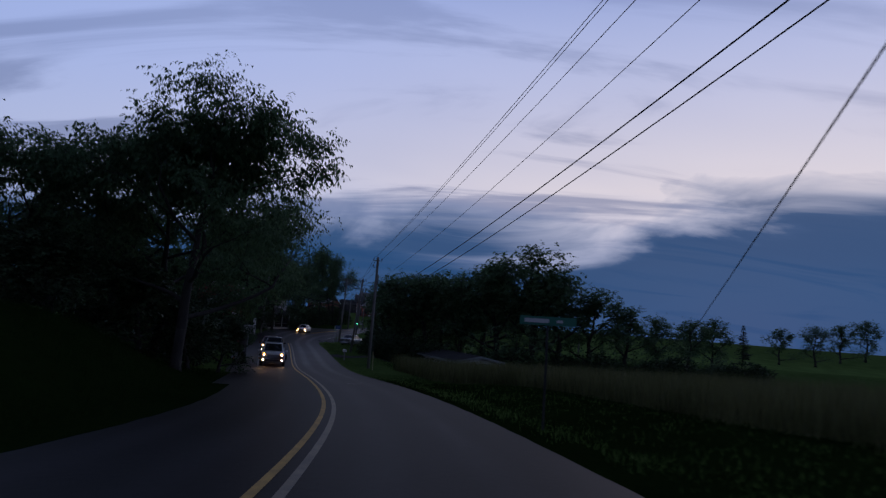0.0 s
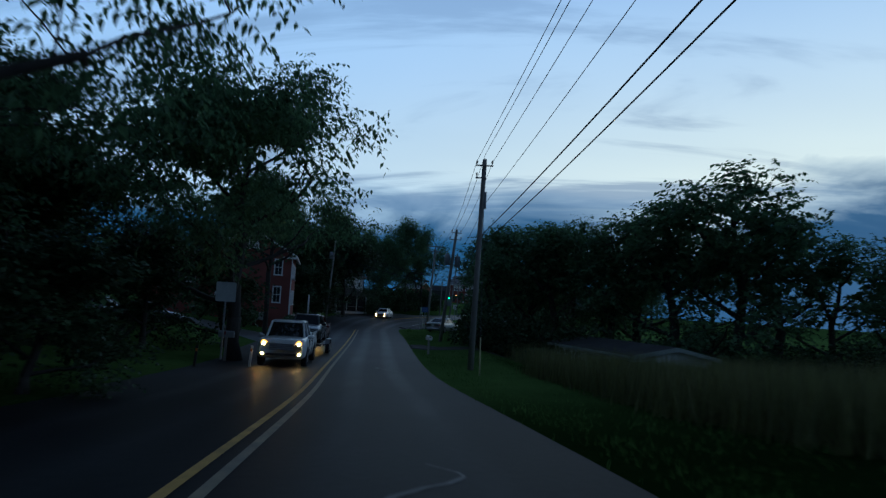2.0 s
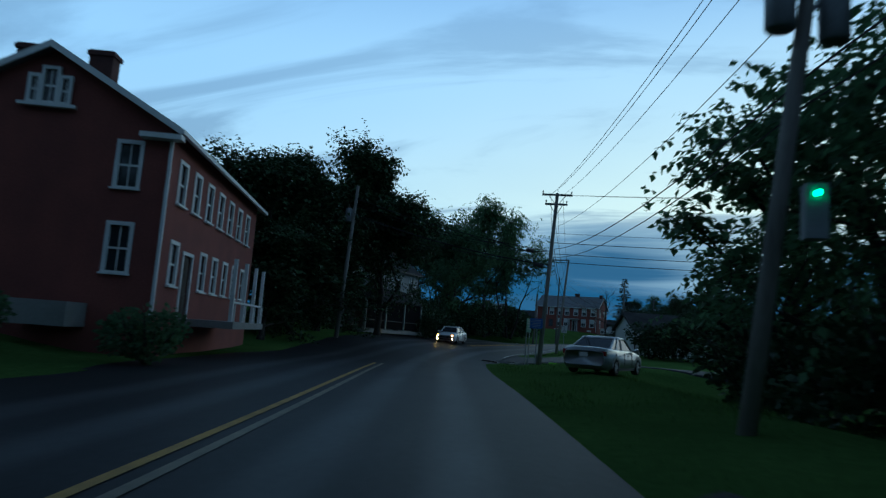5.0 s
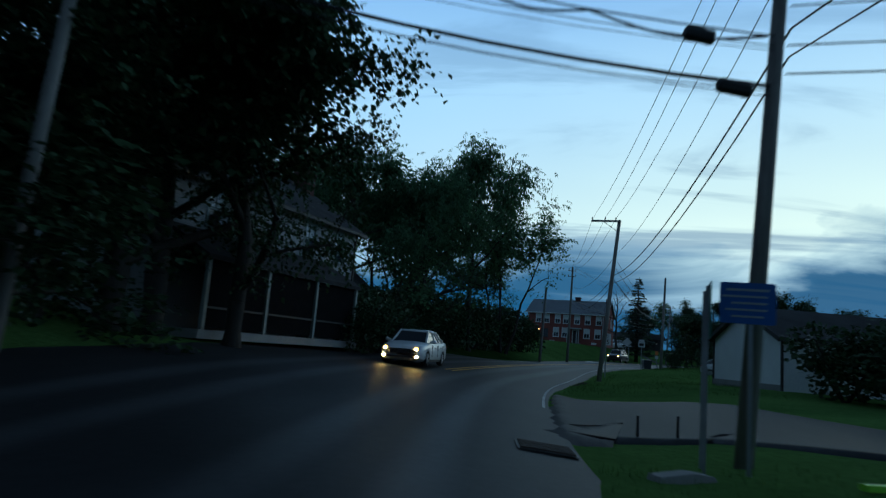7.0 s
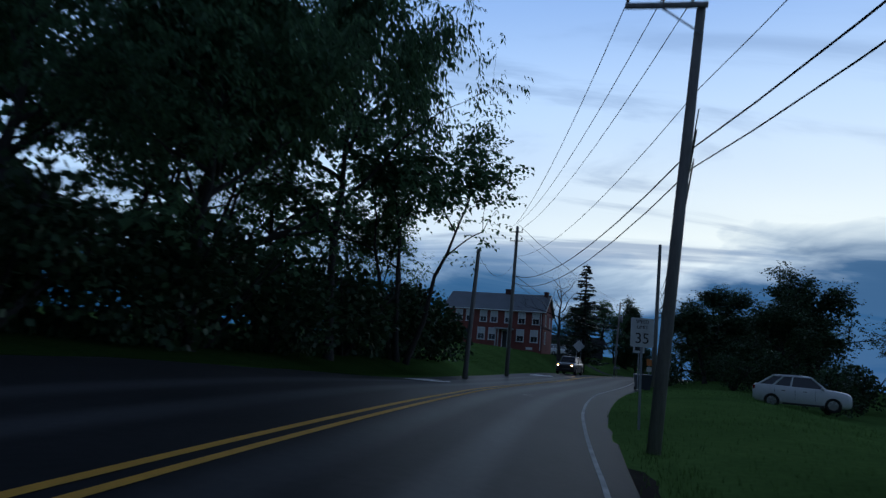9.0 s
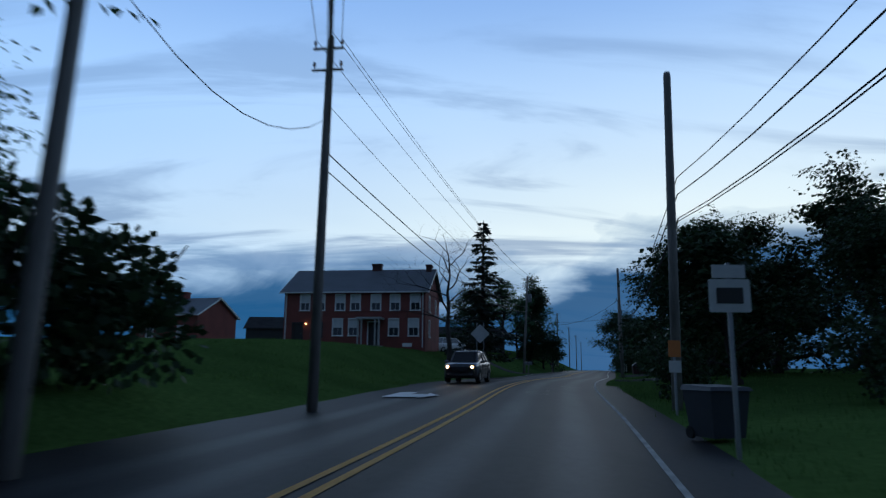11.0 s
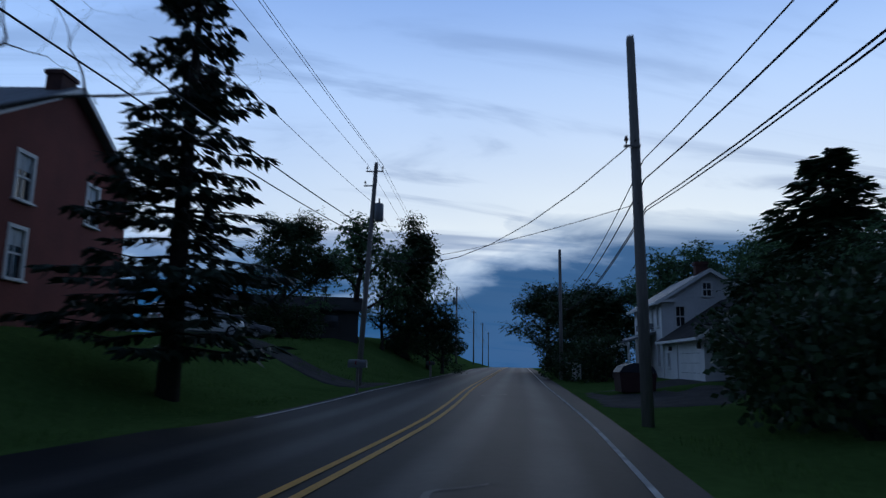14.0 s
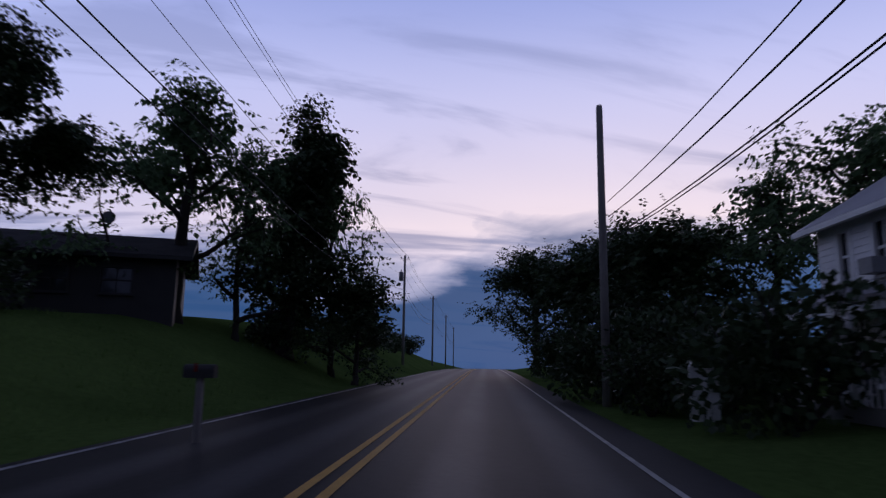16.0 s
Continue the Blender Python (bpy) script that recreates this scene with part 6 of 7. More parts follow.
STYLES = {
    # stations of the lower body: x along the length (0 front, 1 rear), bottom, top, half width
    "sedan": dict(l=4.85, w=1.84, body=[(0, .34, .62, .72), (.015, .24, .70, .80), (.05, .20, .76, .88), (.14, .18, .85, .92), (.27, .18, .95, .92), (.5, .18, .97, .92), (.78, .18, 1.0, .92), (.93, .20, 1.02, .90), (.985, .28, .98, .84), (1, .36, .86, .78)], cabin=(.25, .40, .66, .87, .95, 1.47), wheel=.33, axles=(.19, .77)),
    "suv": dict(l=4.6, w=1.86, body=[(0, .42, .80, .74), (.015, .30, .92, .82), (.05, .26, .98, .89), (.16, .24, 1.06, .93), (.26, .24, 1.10, .93), (.55, .24, 1.12, .93), (.85, .24, 1.14, .93), (.97, .30, 1.12, .90), (1, .42, 1.0, .84)], cabin=(.24, .36, .84, .985, 1.08, 1.70), wheel=.36, axles=(.185, .79)),
    "crossover": dict(l=4.2, w=1.78, body=[(0, .40, .74, .70), (.015, .28, .86, .78), (.05, .24, .93, .85), (.16, .22, 1.0, .89), (.26, .22, 1.04, .89), (.55, .22, 1.07, .89), (.85, .24, 1.12, .88), (.97, .30, 1.10, .86), (1, .44, .98, .80)], cabin=(.24, .40, .78, .97, 1.02, 1.60), wheel=.35, axles=(.185, .80)),
    "van": dict(l=5.1, w=1.98, body=[(0, .36, .78, .78), (.015, .26, .90, .86), (.06, .22, 1.0, .94), (.15, .20, 1.08, .98), (.25, .20, 1.10, .98), (.55, .20, 1.12, .98), (.88, .20, 1.12, .98), (.98, .28, 1.10, .95), (1, .40, 1.0, .9)], cabin=(.16, .30, .90, .99, 1.06, 1.75), wheel=.34, axles=(.18, .78)),
    "truck": dict(l=5.7, w=2.02, body=[(0, .55, .98, .86), (.012, .42, 1.10, .94), (.04, .40, 1.16, .99), (.14, .40, 1.20, 1.0), (.24, .40, 1.22, 1.0), (.5, .40, 1.24, 1.0), (.62, .40, 1.26, 1.0), (.95, .42, 1.28, 1.0), (1, .50, 1.22, .97)], cabin=(.23, .31, .52, .585, 1.20, 1.90), wheel=.40, axles=(.17, .77)),
}


def car(name, x, y, yaw, style, paint_mat, label, lit=False, z=None):
    st = STYLES[style]
    L, W = st["l"], st["w"]
    k = W / 2 / max(b[3] for b in st["body"])
    gz = ground(x, y) if z is None else z
    ob = thing(name, Matrix.Translation((x, y, gz)) @ Matrix.Rotation(yaw, 4, "Z"), label, "truck" if style == "truck" else "car", "oncoming vehicles with lit lamps" if lit else "parked cars")

    def px(q):
        return L / 2 - q * L

    body = loft([body_ring(px(q), a, b, hw * k) for q, a, b, hw in st["body"]])
    shell = part("body", body, paint_mat, ob, smooth=True)
    a, b, c, d, z0, z1 = st["cabin"]
    hw = W / 2

    def cab_ring(q, zz, inset):
        return [Vector((px(q), s * (hw * 0.9 - inset), zz)) for s in (1, -1)]

    # glass house and the painted roof with its pillars
    low = [Vector((px(a), hw * 0.80, z0)), Vector((px(d), hw * 0.86, z0 + 0.03)), Vector((px(d), -hw * 0.86, z0 + 0.03)), Vector((px(a), -hw * 0.80, z0))]
    high = [Vector((px(b), hw * 0.66, z1 - 0.05)), Vector((px(c), hw * 0.68, z1 - 0.05)), Vector((px(c), -hw * 0.68, z1 - 0.05)), Vector((px(b), -hw * 0.66, z1 - 0.05))]
    g = Geo().add(low + high, [(3, 2, 1, 0), (4, 5, 6, 7), (0, 1, 5, 4), (1, 2, 6, 5), (2, 3, 7, 6), (3, 0, 4, 7)])
    part("glass", g, M_CARGLASS, ob, "dark tinted car glass")
    g = loft([[p + Vector((0, 0, dz)) + (p - sum(high, Vector()) / 4) * sc for p in (high[0], high[0].lerp(high[1], 0.5) + Vector((0, 0.03, 0.015)), high[1], high[2], high[2].lerp(high[3], 0.5) + Vector((0, -0.03, 0.015)), high[3])] for dz, sc in ((-0.02, 0.035), (0.02, 0.04), (0.055, -0.02), (0.075, -0.18))])
    part("roof", g, paint_mat, ob, smooth=True)
    for lo, hi in zip(low, high):
        part("pillar", Geo().tube([lo + Vector((0, 0, -0.04)), hi + Vector((0, 0, 0.02))], [0.055, 0.045], 6), paint_mat, ob)
    for q in (0.5, 0.76) if style != "truck" else (0.55,):
        for i, j in ((0, 1), (3, 2)):
            part("pillar", Geo().tube([low[i].lerp(low[j], q), high[i].lerp(high[j], q * 0.95)], [0.045, 0.04], 6), paint_mat, ob)
    for ax_q in st["axles"]:
        for s in (1, -1):
            r = st["wheel"]
            cy = s * (hw - 0.10)
            g = Geo()
            n = 22
            ring = [(r * 0.62, -0.11), (r * 0.93, -0.115), (r, -0.07), (r, 0.07), (r * 0.93, 0.115), (r * 0.62, 0.11)]
            for i in range(n):
                t = 2 * math.pi * i / n
                g.v += [(px(ax_q) + rr * math.cos(t), cy + yy, r + rr * math.sin(t)) for rr, yy in ring]
            g.f = [(i * 6 + j, i * 6 + (j + 1) % 6, ((i + 1) % n) * 6 + (j + 1) % 6, ((i + 1) % n) * 6 + j) for i in range(n) for j in range(6)]
            wheel = part("tyre", g, M_TYRE, ob, smooth=True)
            g = Geo()
            g.tube([(px(ax_q), cy - s * 0.05, r), (px(ax_q), cy + s * 0.05, r)], r * 0.60, 18)
            for i in range(5):
                t = 2 * math.pi * i / 5
                m5 = Matrix.Translation((px(ax_q), cy + s * 0.085, r)) @ Matrix.Rotation(-t, 4, "Y")
                bb = Geo().box((r * 0.32, 0, 0), (r * 0.6, 0.05, 0.09))
                g.add([m5 @ Vector(p) for p in bb.v], bb.f)
            part("rim", g, M_RIM, wheel)
            g = Geo()
            arch = [(px(ax_q) + (r + dd) * math.cos(t), r + (r + dd) * math.sin(t)) for dd, seq in ((0.09, range(0, 13)), (0.02, range(12, -1, -1))) for t in (math.pi * q / 12 for q in seq)]
            m6 = Matrix.Translation((0, cy + s * 0.065 - 0.045, 0))
            n2 = len(arch)
            pts = [m6 @ Vector((xx, yy, zz)) for yy in (0, 0.09) for xx, zz in arch]
            g.add(pts, [(i, (i + 1) % n2, n2 + (i + 1) % n2, n2 + i) for i in range(n2)])
            for i in range(12):
                g.f += [(i, i + 1, n2 - 2 - i, n2 - 1 - i), (n2 + i, n2 + n2 - 1 - i, n2 + n2 - 2 - i, n2 + i + 1)]
            part("wheel_arch", g, M_DARK if style in ("truck", "suv") else paint_mat, ob)
    top = st["body"][2][2]
    bot = st["body"][1][1]
    fh = top - bot
    for s in (1, -1):
        g = Geo()
        zc = bot + fh * 0.78
        pts = [(px(0.012) + 0.02, s * hw * 0.50, zc - 0.07), (px(0.035), s * hw * 0.86, zc - 0.05), (px(0.06), s * hw * 0.93, zc + 0.05), (px(0.03), s * hw * 0.80, zc + 0.09), (px(0.012) + 0.02, s * hw * 0.52, zc + 0.06)]
        back = [(p[0] - 0.12, p[1], p[2]) for p in pts]
        g.add(pts + back, [(0, 1, 2, 3, 4), (9, 8, 7, 6, 5)] + [(i, (i + 1) % 5, 5 + (i + 1) % 5, 5 + i) for i in range(5)])
        hl = part("headlight", g, M_LENS, ob, "lit warm headlight" if lit else "unlit clear headlight")
        if lit:
            g = Geo().tube([(px(0.012) - 0.02, s * hw * 0.70, zc), (px(0.012) + 0.07, s * hw * 0.70, zc)], [0.075, 0.065] if style == "truck" else [0.055, 0.05], 12)
            part("bulb", g, M_HEADLIGHT, hl)
            # glowing disc, added to paint the bulb's amber halo
            g = Geo().tube([(px(0.012) - 0.03, s * hw * 0.70, zc), (px(0.012) + 0.045, s * hw * 0.70, zc)], [0.15, 0.135] if style == "truck" else [0.10, 0.085], 14)
            part("reflector", g, M_LAMP_HALO, hl)
            if lit == 2:
                g = Geo().tube([(px(0.01) - 0.03, s * hw * 0.74, bot + fh * 0.22), (px(0.01) + 0.07, s * hw * 0.74, bot + fh * 0.22)], [0.06, 0.055], 12)
                part("fog_lamp", g, M_HEADLIGHT, ob, "lit warm fog lamp")
        g = Geo().box((px(0.985), s * hw * 0.80, st["body"][-2][2] - 0.16), (0.10, hw * 0.26, 0.18))
        part("tail_light", g, M_TAIL, ob, "red tail light")
        g = Geo().tube([(px(a + 0.04), s * hw * 0.92, z0 + 0.02), (px(a + 0.045), s * (hw + 0.12), z0 + 0.06), (px(a + 0.06), s * (hw + 0.15), z0 + 0.06)], [0.05, 0.09, 0.06], 8)
        part("mirror", g, paint_mat, ob, smooth=True)
        for q in (0.46, 0.68) if style != "truck" else (0.47,):
            part("door_handle", Geo().box((px(q), s * (hw * 0.985), st["body"][5][2] - 0.20), (0.16, 0.03, 0.03)), M_DARK, ob)
        # shut lines round the doors, wheel arch lips and a sill
        for q in (0.36, 0.56, 0.77) if style != "truck" else (0.30, 0.52):
            part("door_gap", Geo().box((px(q), s * hw * 0.988, (st["body"][5][1] + st["body"][5][2]) / 2 + 0.06), (0.012, 0.03, (st["body"][5][2] - st["body"][5][1]) * 0.62)), M_DARK, ob)
        part("sill", Geo().box((px(0.48), s * hw * 0.93, st["body"][5][1] + 0.05), (0.42 * L, 0.08, 0.09)), M_DARK, ob)
    g = Geo()
    for i in range(4):
        g.box((px(0.003) + 0.03, 0, bot + fh * (0.48 + 0.09 * i)), (0.05, hw * 0.95, fh * 0.055))
    part("grille", g, M_DARK if style != "truck" else M_STEEL, ob)
    g = Geo().box((px(0.0) + 0.035, 0, bot + fh * 0.20), (0.05, hw * 1.2, fh * 0.14))
    part("lower_intake", g, M_DARK, ob)
    g = Geo().box((px(1.0) - 0.02, 0, st["body"][-1][2] - 0.1), (0.02, 0.32, 0.16))
    part("plate", g, M_SIGN_WHITE, ob)
    if style == "truck":
        for s in (1, -1):
            part("bed_rail", Geo().box((px(0.80), s * (hw - 0.06), 1.30), (0.39 * L, 0.07, 0.10)), paint_mat, ob)
    return ob


S_TRUCK = 60.3


def lane(s, d):
    p = at(s, d)
    return p.x, p.y, centre(s)[2] + 0.035 + tilt(s, d) - 0.012 * abs(d)


def oncoming(name, s, d, style, mat, label, lit):
    x, y, z = lane(s, d)
    return car(name, x, y, heading(s) - math.pi / 2, style, mat, label, lit, z=z)


oncoming("pickup_truck", S_TRUCK, -1.8, "truck", M_CAR_WHITE, "white pickup truck with lit headlights towing a trailer", 2)
# flat car trailer behind it, with a black sedan on the deck
x, y, z = lane(S_TRUCK + 7.6, -1.8)
TR = Matrix.Translation((x, y, z)) @ Matrix.Rotation(heading(S_TRUCK + 7.6) - math.pi / 2, 4, "Z")
trl = thing("car_trailer", TR, "flat steel car trailer hitched behind the pickup truck", "trailer")
part("deck", Geo().box((0, 0, 0.60), (5.6, 2.0, 0.09)), M_RUST, trl, "dark wooden deck boards")
for sy in (-1, 1):
    part("side_rail", Geo().box((0, sy * 1.04, 0.62), (5.7, 0.07, 0.14)), M_STEEL, trl)
    part("drawbar", Geo().tube([(2.8, sy * 0.8, 0.52), (4.0, 0.0, 0.50)], 0.05, 6), M_STEEL, trl)
    part("fender", Geo().extrude([(-1.05, 0.55), (-0.85, 0.80), (0.35, 0.80), (0.55, 0.55), (0.48, 0.55), (0.31, 0.76), (-0.81, 0.76), (-0.98, 0.55)], 0.24, Matrix.Translation((0, 1.08 if sy > 0 else -1.32, 0))), M_STEEL, trl)
    part("tail_light", Geo().box((-2.86, sy * 0.9, 0.58), (0.05, 0.16, 0.10)), M_TAIL, trl, "red tail light")
    for ax_ in (-0.62, 0.12):
        wh = part("wheel", Geo().disc_wheel((ax_, sy * 1.2, 0.33), (0, 1, 0), 0.33, 0.20), M_TYRE, trl)
        part("rim", Geo().disc_wheel((ax_, sy * 1.305, 0.33), (0, 1, 0), 0.19, 0.02), M_RIM, wh)
    part("ramp", Geo().box((-3.0, sy * 0.6, 0.95), (0.08, 0.4, 0.8)), M_STEEL, trl)
part("hitch", Geo().tube([(4.0, 0, 0.50), (4.45, 0, 0.50)], [0.07, 0.05], 8), M_STEEL, trl)
car("sedan", x, y, heading(S_TRUCK + 7.6) - math.pi / 2, "sedan", M_CAR_BLACK, "black sedan strapped on the car trailer", 0, z=z + 0.65)
oncoming("pickup_truck", S_TRUCK + 16.1, -2.3, "truck", M_CAR_MAROON, "dark maroon pickup truck with lit headlights on the road", 2)
s_, d_ = on_road(-29.0, 131.8)
oncoming("sedan", s_, d_, "sedan", M_CAR_WHITE, "white sedan with lit headlights on the bend", 2)
s_, d_ = on_road(-17.55, 198.3)
oncoming("suv", s_, d_, "suv", M_CAR_GREY, "dark grey SUV with bright lit headlights on the road", 1)
car("sedan", -15.1, 101.2, radians(72), "sedan", M_CAR_SILVER, "silver car parked on the grass by the junction")
car("suv", -9.6, 166.6, radians(-22), "crossover", M_CAR_WHITE, "white SUV parked on the lawn")
car("suv", -4.5, 160.5, radians(150), "suv", M_CAR_WHITE, "white car parked at the lawn's far edge")
car("minivan", -15.4, 242.6, radians(38), "van", M_CAR_WHITE, "white minivan parked on the rise above the lawn")
car("sedan", -13.9, 249.5, radians(-10), "sedan", M_CAR_GREY, "dark car parked on the rise behind the minivan")
car("sedan", -1.0, 203.5, radians(-110), "sedan", M_CAR_BLACK, "black car parked in the drive under the trees")
car("sedan", -33.5, 70.0, radians(20), "sedan", M_CAR_SILVER, "pale car parked on the grassy slope by the road")
car("sedan", -29.5, 69.0, radians(20), "sedan", M_CAR_GREY, "dark car parked on the grassy slope by the road")
car("suv", -32.3, 97.5, radians(-65), "suv", M_CAR_BLACK, "black SUV parked beside the brick house")


# ---- drives and side road ----
apron("side_road", M_ASPHALT, [(-23.8, 123.0), (-20.3, 122.6), (-17.2, 120.3), (-14.2, 116.4), (-9.4, 110.8), (8.0, 105.0)], [15.0, 10.5, 6.4, 4.8, 4.2, 4.0], "grey asphalt side road joining at the junction", "road", 0.06)
apron("driveway", M_GRAVEL, [(-14.8, 78.2), (-12.5, 76.9), (-8.5, 75.9), (4.0, 73.5)], [4.6, 2.9, 2.5, 2.5], "pale gravel driveway crossing the verge", "driveway", 0.04)
apron("left_drive", M_PATCH, [(-22.0, 79.0), (-27.0, 80.0), (-32.0, 79.5), (-40.0, 76.0)], [13.0, 6.0, 5.0, 5.0], "dark paved drive in front of the brick house", "driveway", 0.04)
apron("right_drive", M_GRAVEL, [(-7.2, 203.0), (-4.5, 204.6), (-1.0, 205.0), (3.0, 203.5)], [6.0, 4.5, 4.0, 4.0], "grey gravel drive under the trees", "driveway", 0.04)
apron("house_drive", M_GRAVEL, [(0.2, 224.5), (4.0, 229.0), (9.0, 233.5), (13.0, 233.0)], [7.0, 7.5, 7.0, 6.5], "gravel parking area before the white house", "driveway", 0.02)
apron("lawn_drive", M_GRAVEL, [(-5.2, 239.0), (-9.0, 241.0), (-14.0, 244.5), (-22.0, 246.5)], [7.0, 4.0, 3.5, 3.5], "gravel drive climbing the grassy rise", "driveway", 0.05)

# ---- signs ----
def bars(parent, m, rows, mat, y=-0.018):
    """Lines of unreadable writing as plain bars: (x, z, width, height)."""
    for x, z, w, h in rows:
        g = Geo().box((x, y, z), (w, 0.004, h))
        g.v = [tuple(m @ Vector(p)) for p in g.v]
        part("text_bar", g, mat, parent)


def lettering(parent, text, x, z, size, mat, y=-0.02):
    """Readable characters, facing along local -y."""
    cu = bpy.data.curves.new("lettering", "FONT")
    cu.body, cu.size, cu.align_x, cu.extrude = text, size, "CENTER", 0.002
    dg = new("lettering_source", cu)
    me = bpy.data.meshes.new_from_object(dg.evaluated_get(bpy.context.evaluated_depsgraph_get()))
    bpy.data.objects.remove(dg)
    me.materials.clear()
    me.materials.append(mat)
    ob = new("lettering", me)
    ob.parent = parent
    ob.matrix_local = Matrix.Translation((x, y, z)) @ Matrix.Rotation(math.pi / 2, 4, "X")
    return ob


def round_rect(w, h, r, n=4):
    pts = []
    for cx, cz, a0 in ((w / 2 - r, h / 2 - r, 0), (-w / 2 + r, h / 2 - r, 90), (-w / 2 + r, -h / 2 + r, 180), (w / 2 - r, -h / 2 + r, 270)):
        pts += [(cx + r * math.cos(radians(a0 + 90 * k / n)), cz + r * math.sin(radians(a0 + 90 * k / n))) for k in range(n + 1)]
    return pts


def road_sign(name, x, y, yaw, label, panels, post_h, posts=(0.0,), z=None, post_mat=None):
    """A sign with panels (centre x, centre z, width, height, face material, turn) on steel posts."""
    gz = ground(x, y) if z is None else z
    ob = thing(name, Matrix.Translation((x, y, gz)) @ Matrix.Rotation(yaw, 4, "Z"), label, "road sign")
    for px_ in posts:
        g = Geo().box((px_, 0.03, post_h / 2 - 0.2), (0.06, 0.045, post_h + 0.4))
        part("post", g, post_mat or M_STEEL, ob)
    for cx, cz, w, h, mat, spin in panels:
        m = Matrix.Translation((cx, -0.012, cz)) @ Matrix.Rotation(spin, 4, "Y")
        part("panel", Geo().extrude(round_rect(w, h, min(w, h) * 0.06), 0.012, m), mat, ob)
    return ob


# street-name sign on its tall post beside the first bend
yaw0 = math.atan2(17.18 - 17.71, 2.44 - 1.13) * 0.4
sg = road_sign("street_sign", 1.8, 17.5, yaw0, "long dark green street-name sign on a thin post", [(0.0, 2.72, 1.42, 0.22, M_SIGN_GREEN, 0.0)], 2.62, post_mat=M_DARK)
bars(sg, I4, [(-0.28, 2.72, 0.62, 0.10), (0.30, 2.72, 0.16, 0.07)], M_SIGN_WHITE)
# green and blue signs by the junction pole
s1 = road_sign("guide_sign", -19.93, 114.33, 1.47, "green guide sign with unreadable white lines on two posts", [(0.0, 2.03, 1.3, 0.85, M_SIGN_GREEN, 0.0)], 2.4, (-0.4, 0.4), z=-1.2)
bars(s1, I4, [(0.0, 2.30, 0.8, 0.05), (-0.05, 2.14, 0.9, 0.05), (0.0, 1.98, 0.7, 0.05), (0.05, 1.82, 0.8, 0.05)], M_FADED_INK)
s2 = road_sign("service_sign", -19.43, 113.95, -0.05, "blue service sign with pale lines by the pole", [(0.0, 2.12, 0.78, 0.62, M_SIGN_BLUE, 0.0)], 2.2, (0.05,), z=-1.15)
bars(s2, I4, [(0.0, 2.32, 0.6, 0.035), (-0.04, 2.22, 0.64, 0.03), (0.02, 2.12, 0.5, 0.03), (-0.02, 2.02, 0.58, 0.03), (0.0, 1.92, 0.45, 0.03)], M_FADED_INK)
# speed limit sign on the lawn
s3 = road_sign("speed_limit_sign", -20.45, 150.6, 0.05, "white speed limit sign reading 35 on a steel post", [(0.0, 2.58, 0.62, 0.78, M_SIGN_WHITE, 0.0)], 2.9)
lettering(s3, "35", 0.0, 2.29, 0.40, M_INK)
lettering(s3, "SPEED", 0.0, 2.83, 0.13, M_INK)
lettering(s3, "LIMIT", 0.0, 2.68, 0.13, M_INK)
# route shield and panels on the pole further on
s4 = road_sign("route_sign", -16.6, 170.5, -0.1, "white route shield over small panels on a post", [(0.0, 2.35, 0.62, 0.5, M_SIGN_WHITE, 0.0), (0.0, 2.72, 0.5, 0.2, M_SIGN_WHITE, 0.0)], 2.85)
bars(s4, I4, [(0.0, 2.35, 0.40, 0.24)], M_INK)
s5 = road_sign("small_notice", -14.5, 177.6, 0.0, "small orange and white notice on the pole", [(0.0, 1.65, 0.32, 0.42, M_SIGN_ORANGE, 0.0), (0.0, 1.2, 0.32, 0.3, M_SIGN_WHITE, 0.0)], 1.7)
# backs of signs that face the other way
s7 = road_sign("diamond_sign", -15.9, 206.2, heading(200) + 0.1, "bare metal back of a diamond warning sign", [(0.0, 2.35, 0.92, 0.92, M_SIGN_BACK, math.pi / 4)], 3.1, (-0.22, 0.24), z=0.75)
s8 = road_sign("sign_back", -16.6, 53.9, heading(50), "bare metal back of a square sign on the bank", [(0.0, 2.2, 0.75, 0.75, M_SIGN_BACK, 0.0)], 2.6, z=-0.5)


# ---- mailboxes, posts, bins ----
def mailbox(x, y, yaw, label, mat, z=None, big=1.0, post=M_POLE):
    gz = ground(x, y) if z is None else z
    ob = thing("mailbox", Matrix.Translation((x, y, gz)) @ Matrix.Rotation(yaw, 4, "Z"), label, "mailbox", "roadside mailboxes")
    outline = [(-0.09 * big, 0.0), (0.09 * big, 0.0)] + [(0.09 * big * math.cos(math.pi * k / 8), 0.13 * big + 0.09 * big * math.sin(math.pi * k / 8)) for k in range(9)]
    part("box", Geo().extrude(outline, 0.5 * big, Matrix.Translation((0, -0.25 * big, 1.02))), mat, ob)
    part("post", Geo().box((0, 0, 0.4), (0.1, 0.1, 1.24)), post, ob)
    part("flag", Geo().box((0.10 * big, -0.05, 1.14 + 0.05 * big), (0.012, 0.05, 0.14)), M_TAIL, ob, "red flag")
    part("door", Geo().extrude([(p[0] * 0.94, p[1] * 0.95 + 0.004) for p in outline], 0.015, Matrix.Translation((0, -0.25 * big - 0.016, 1.02))), mat, ob)
    return ob


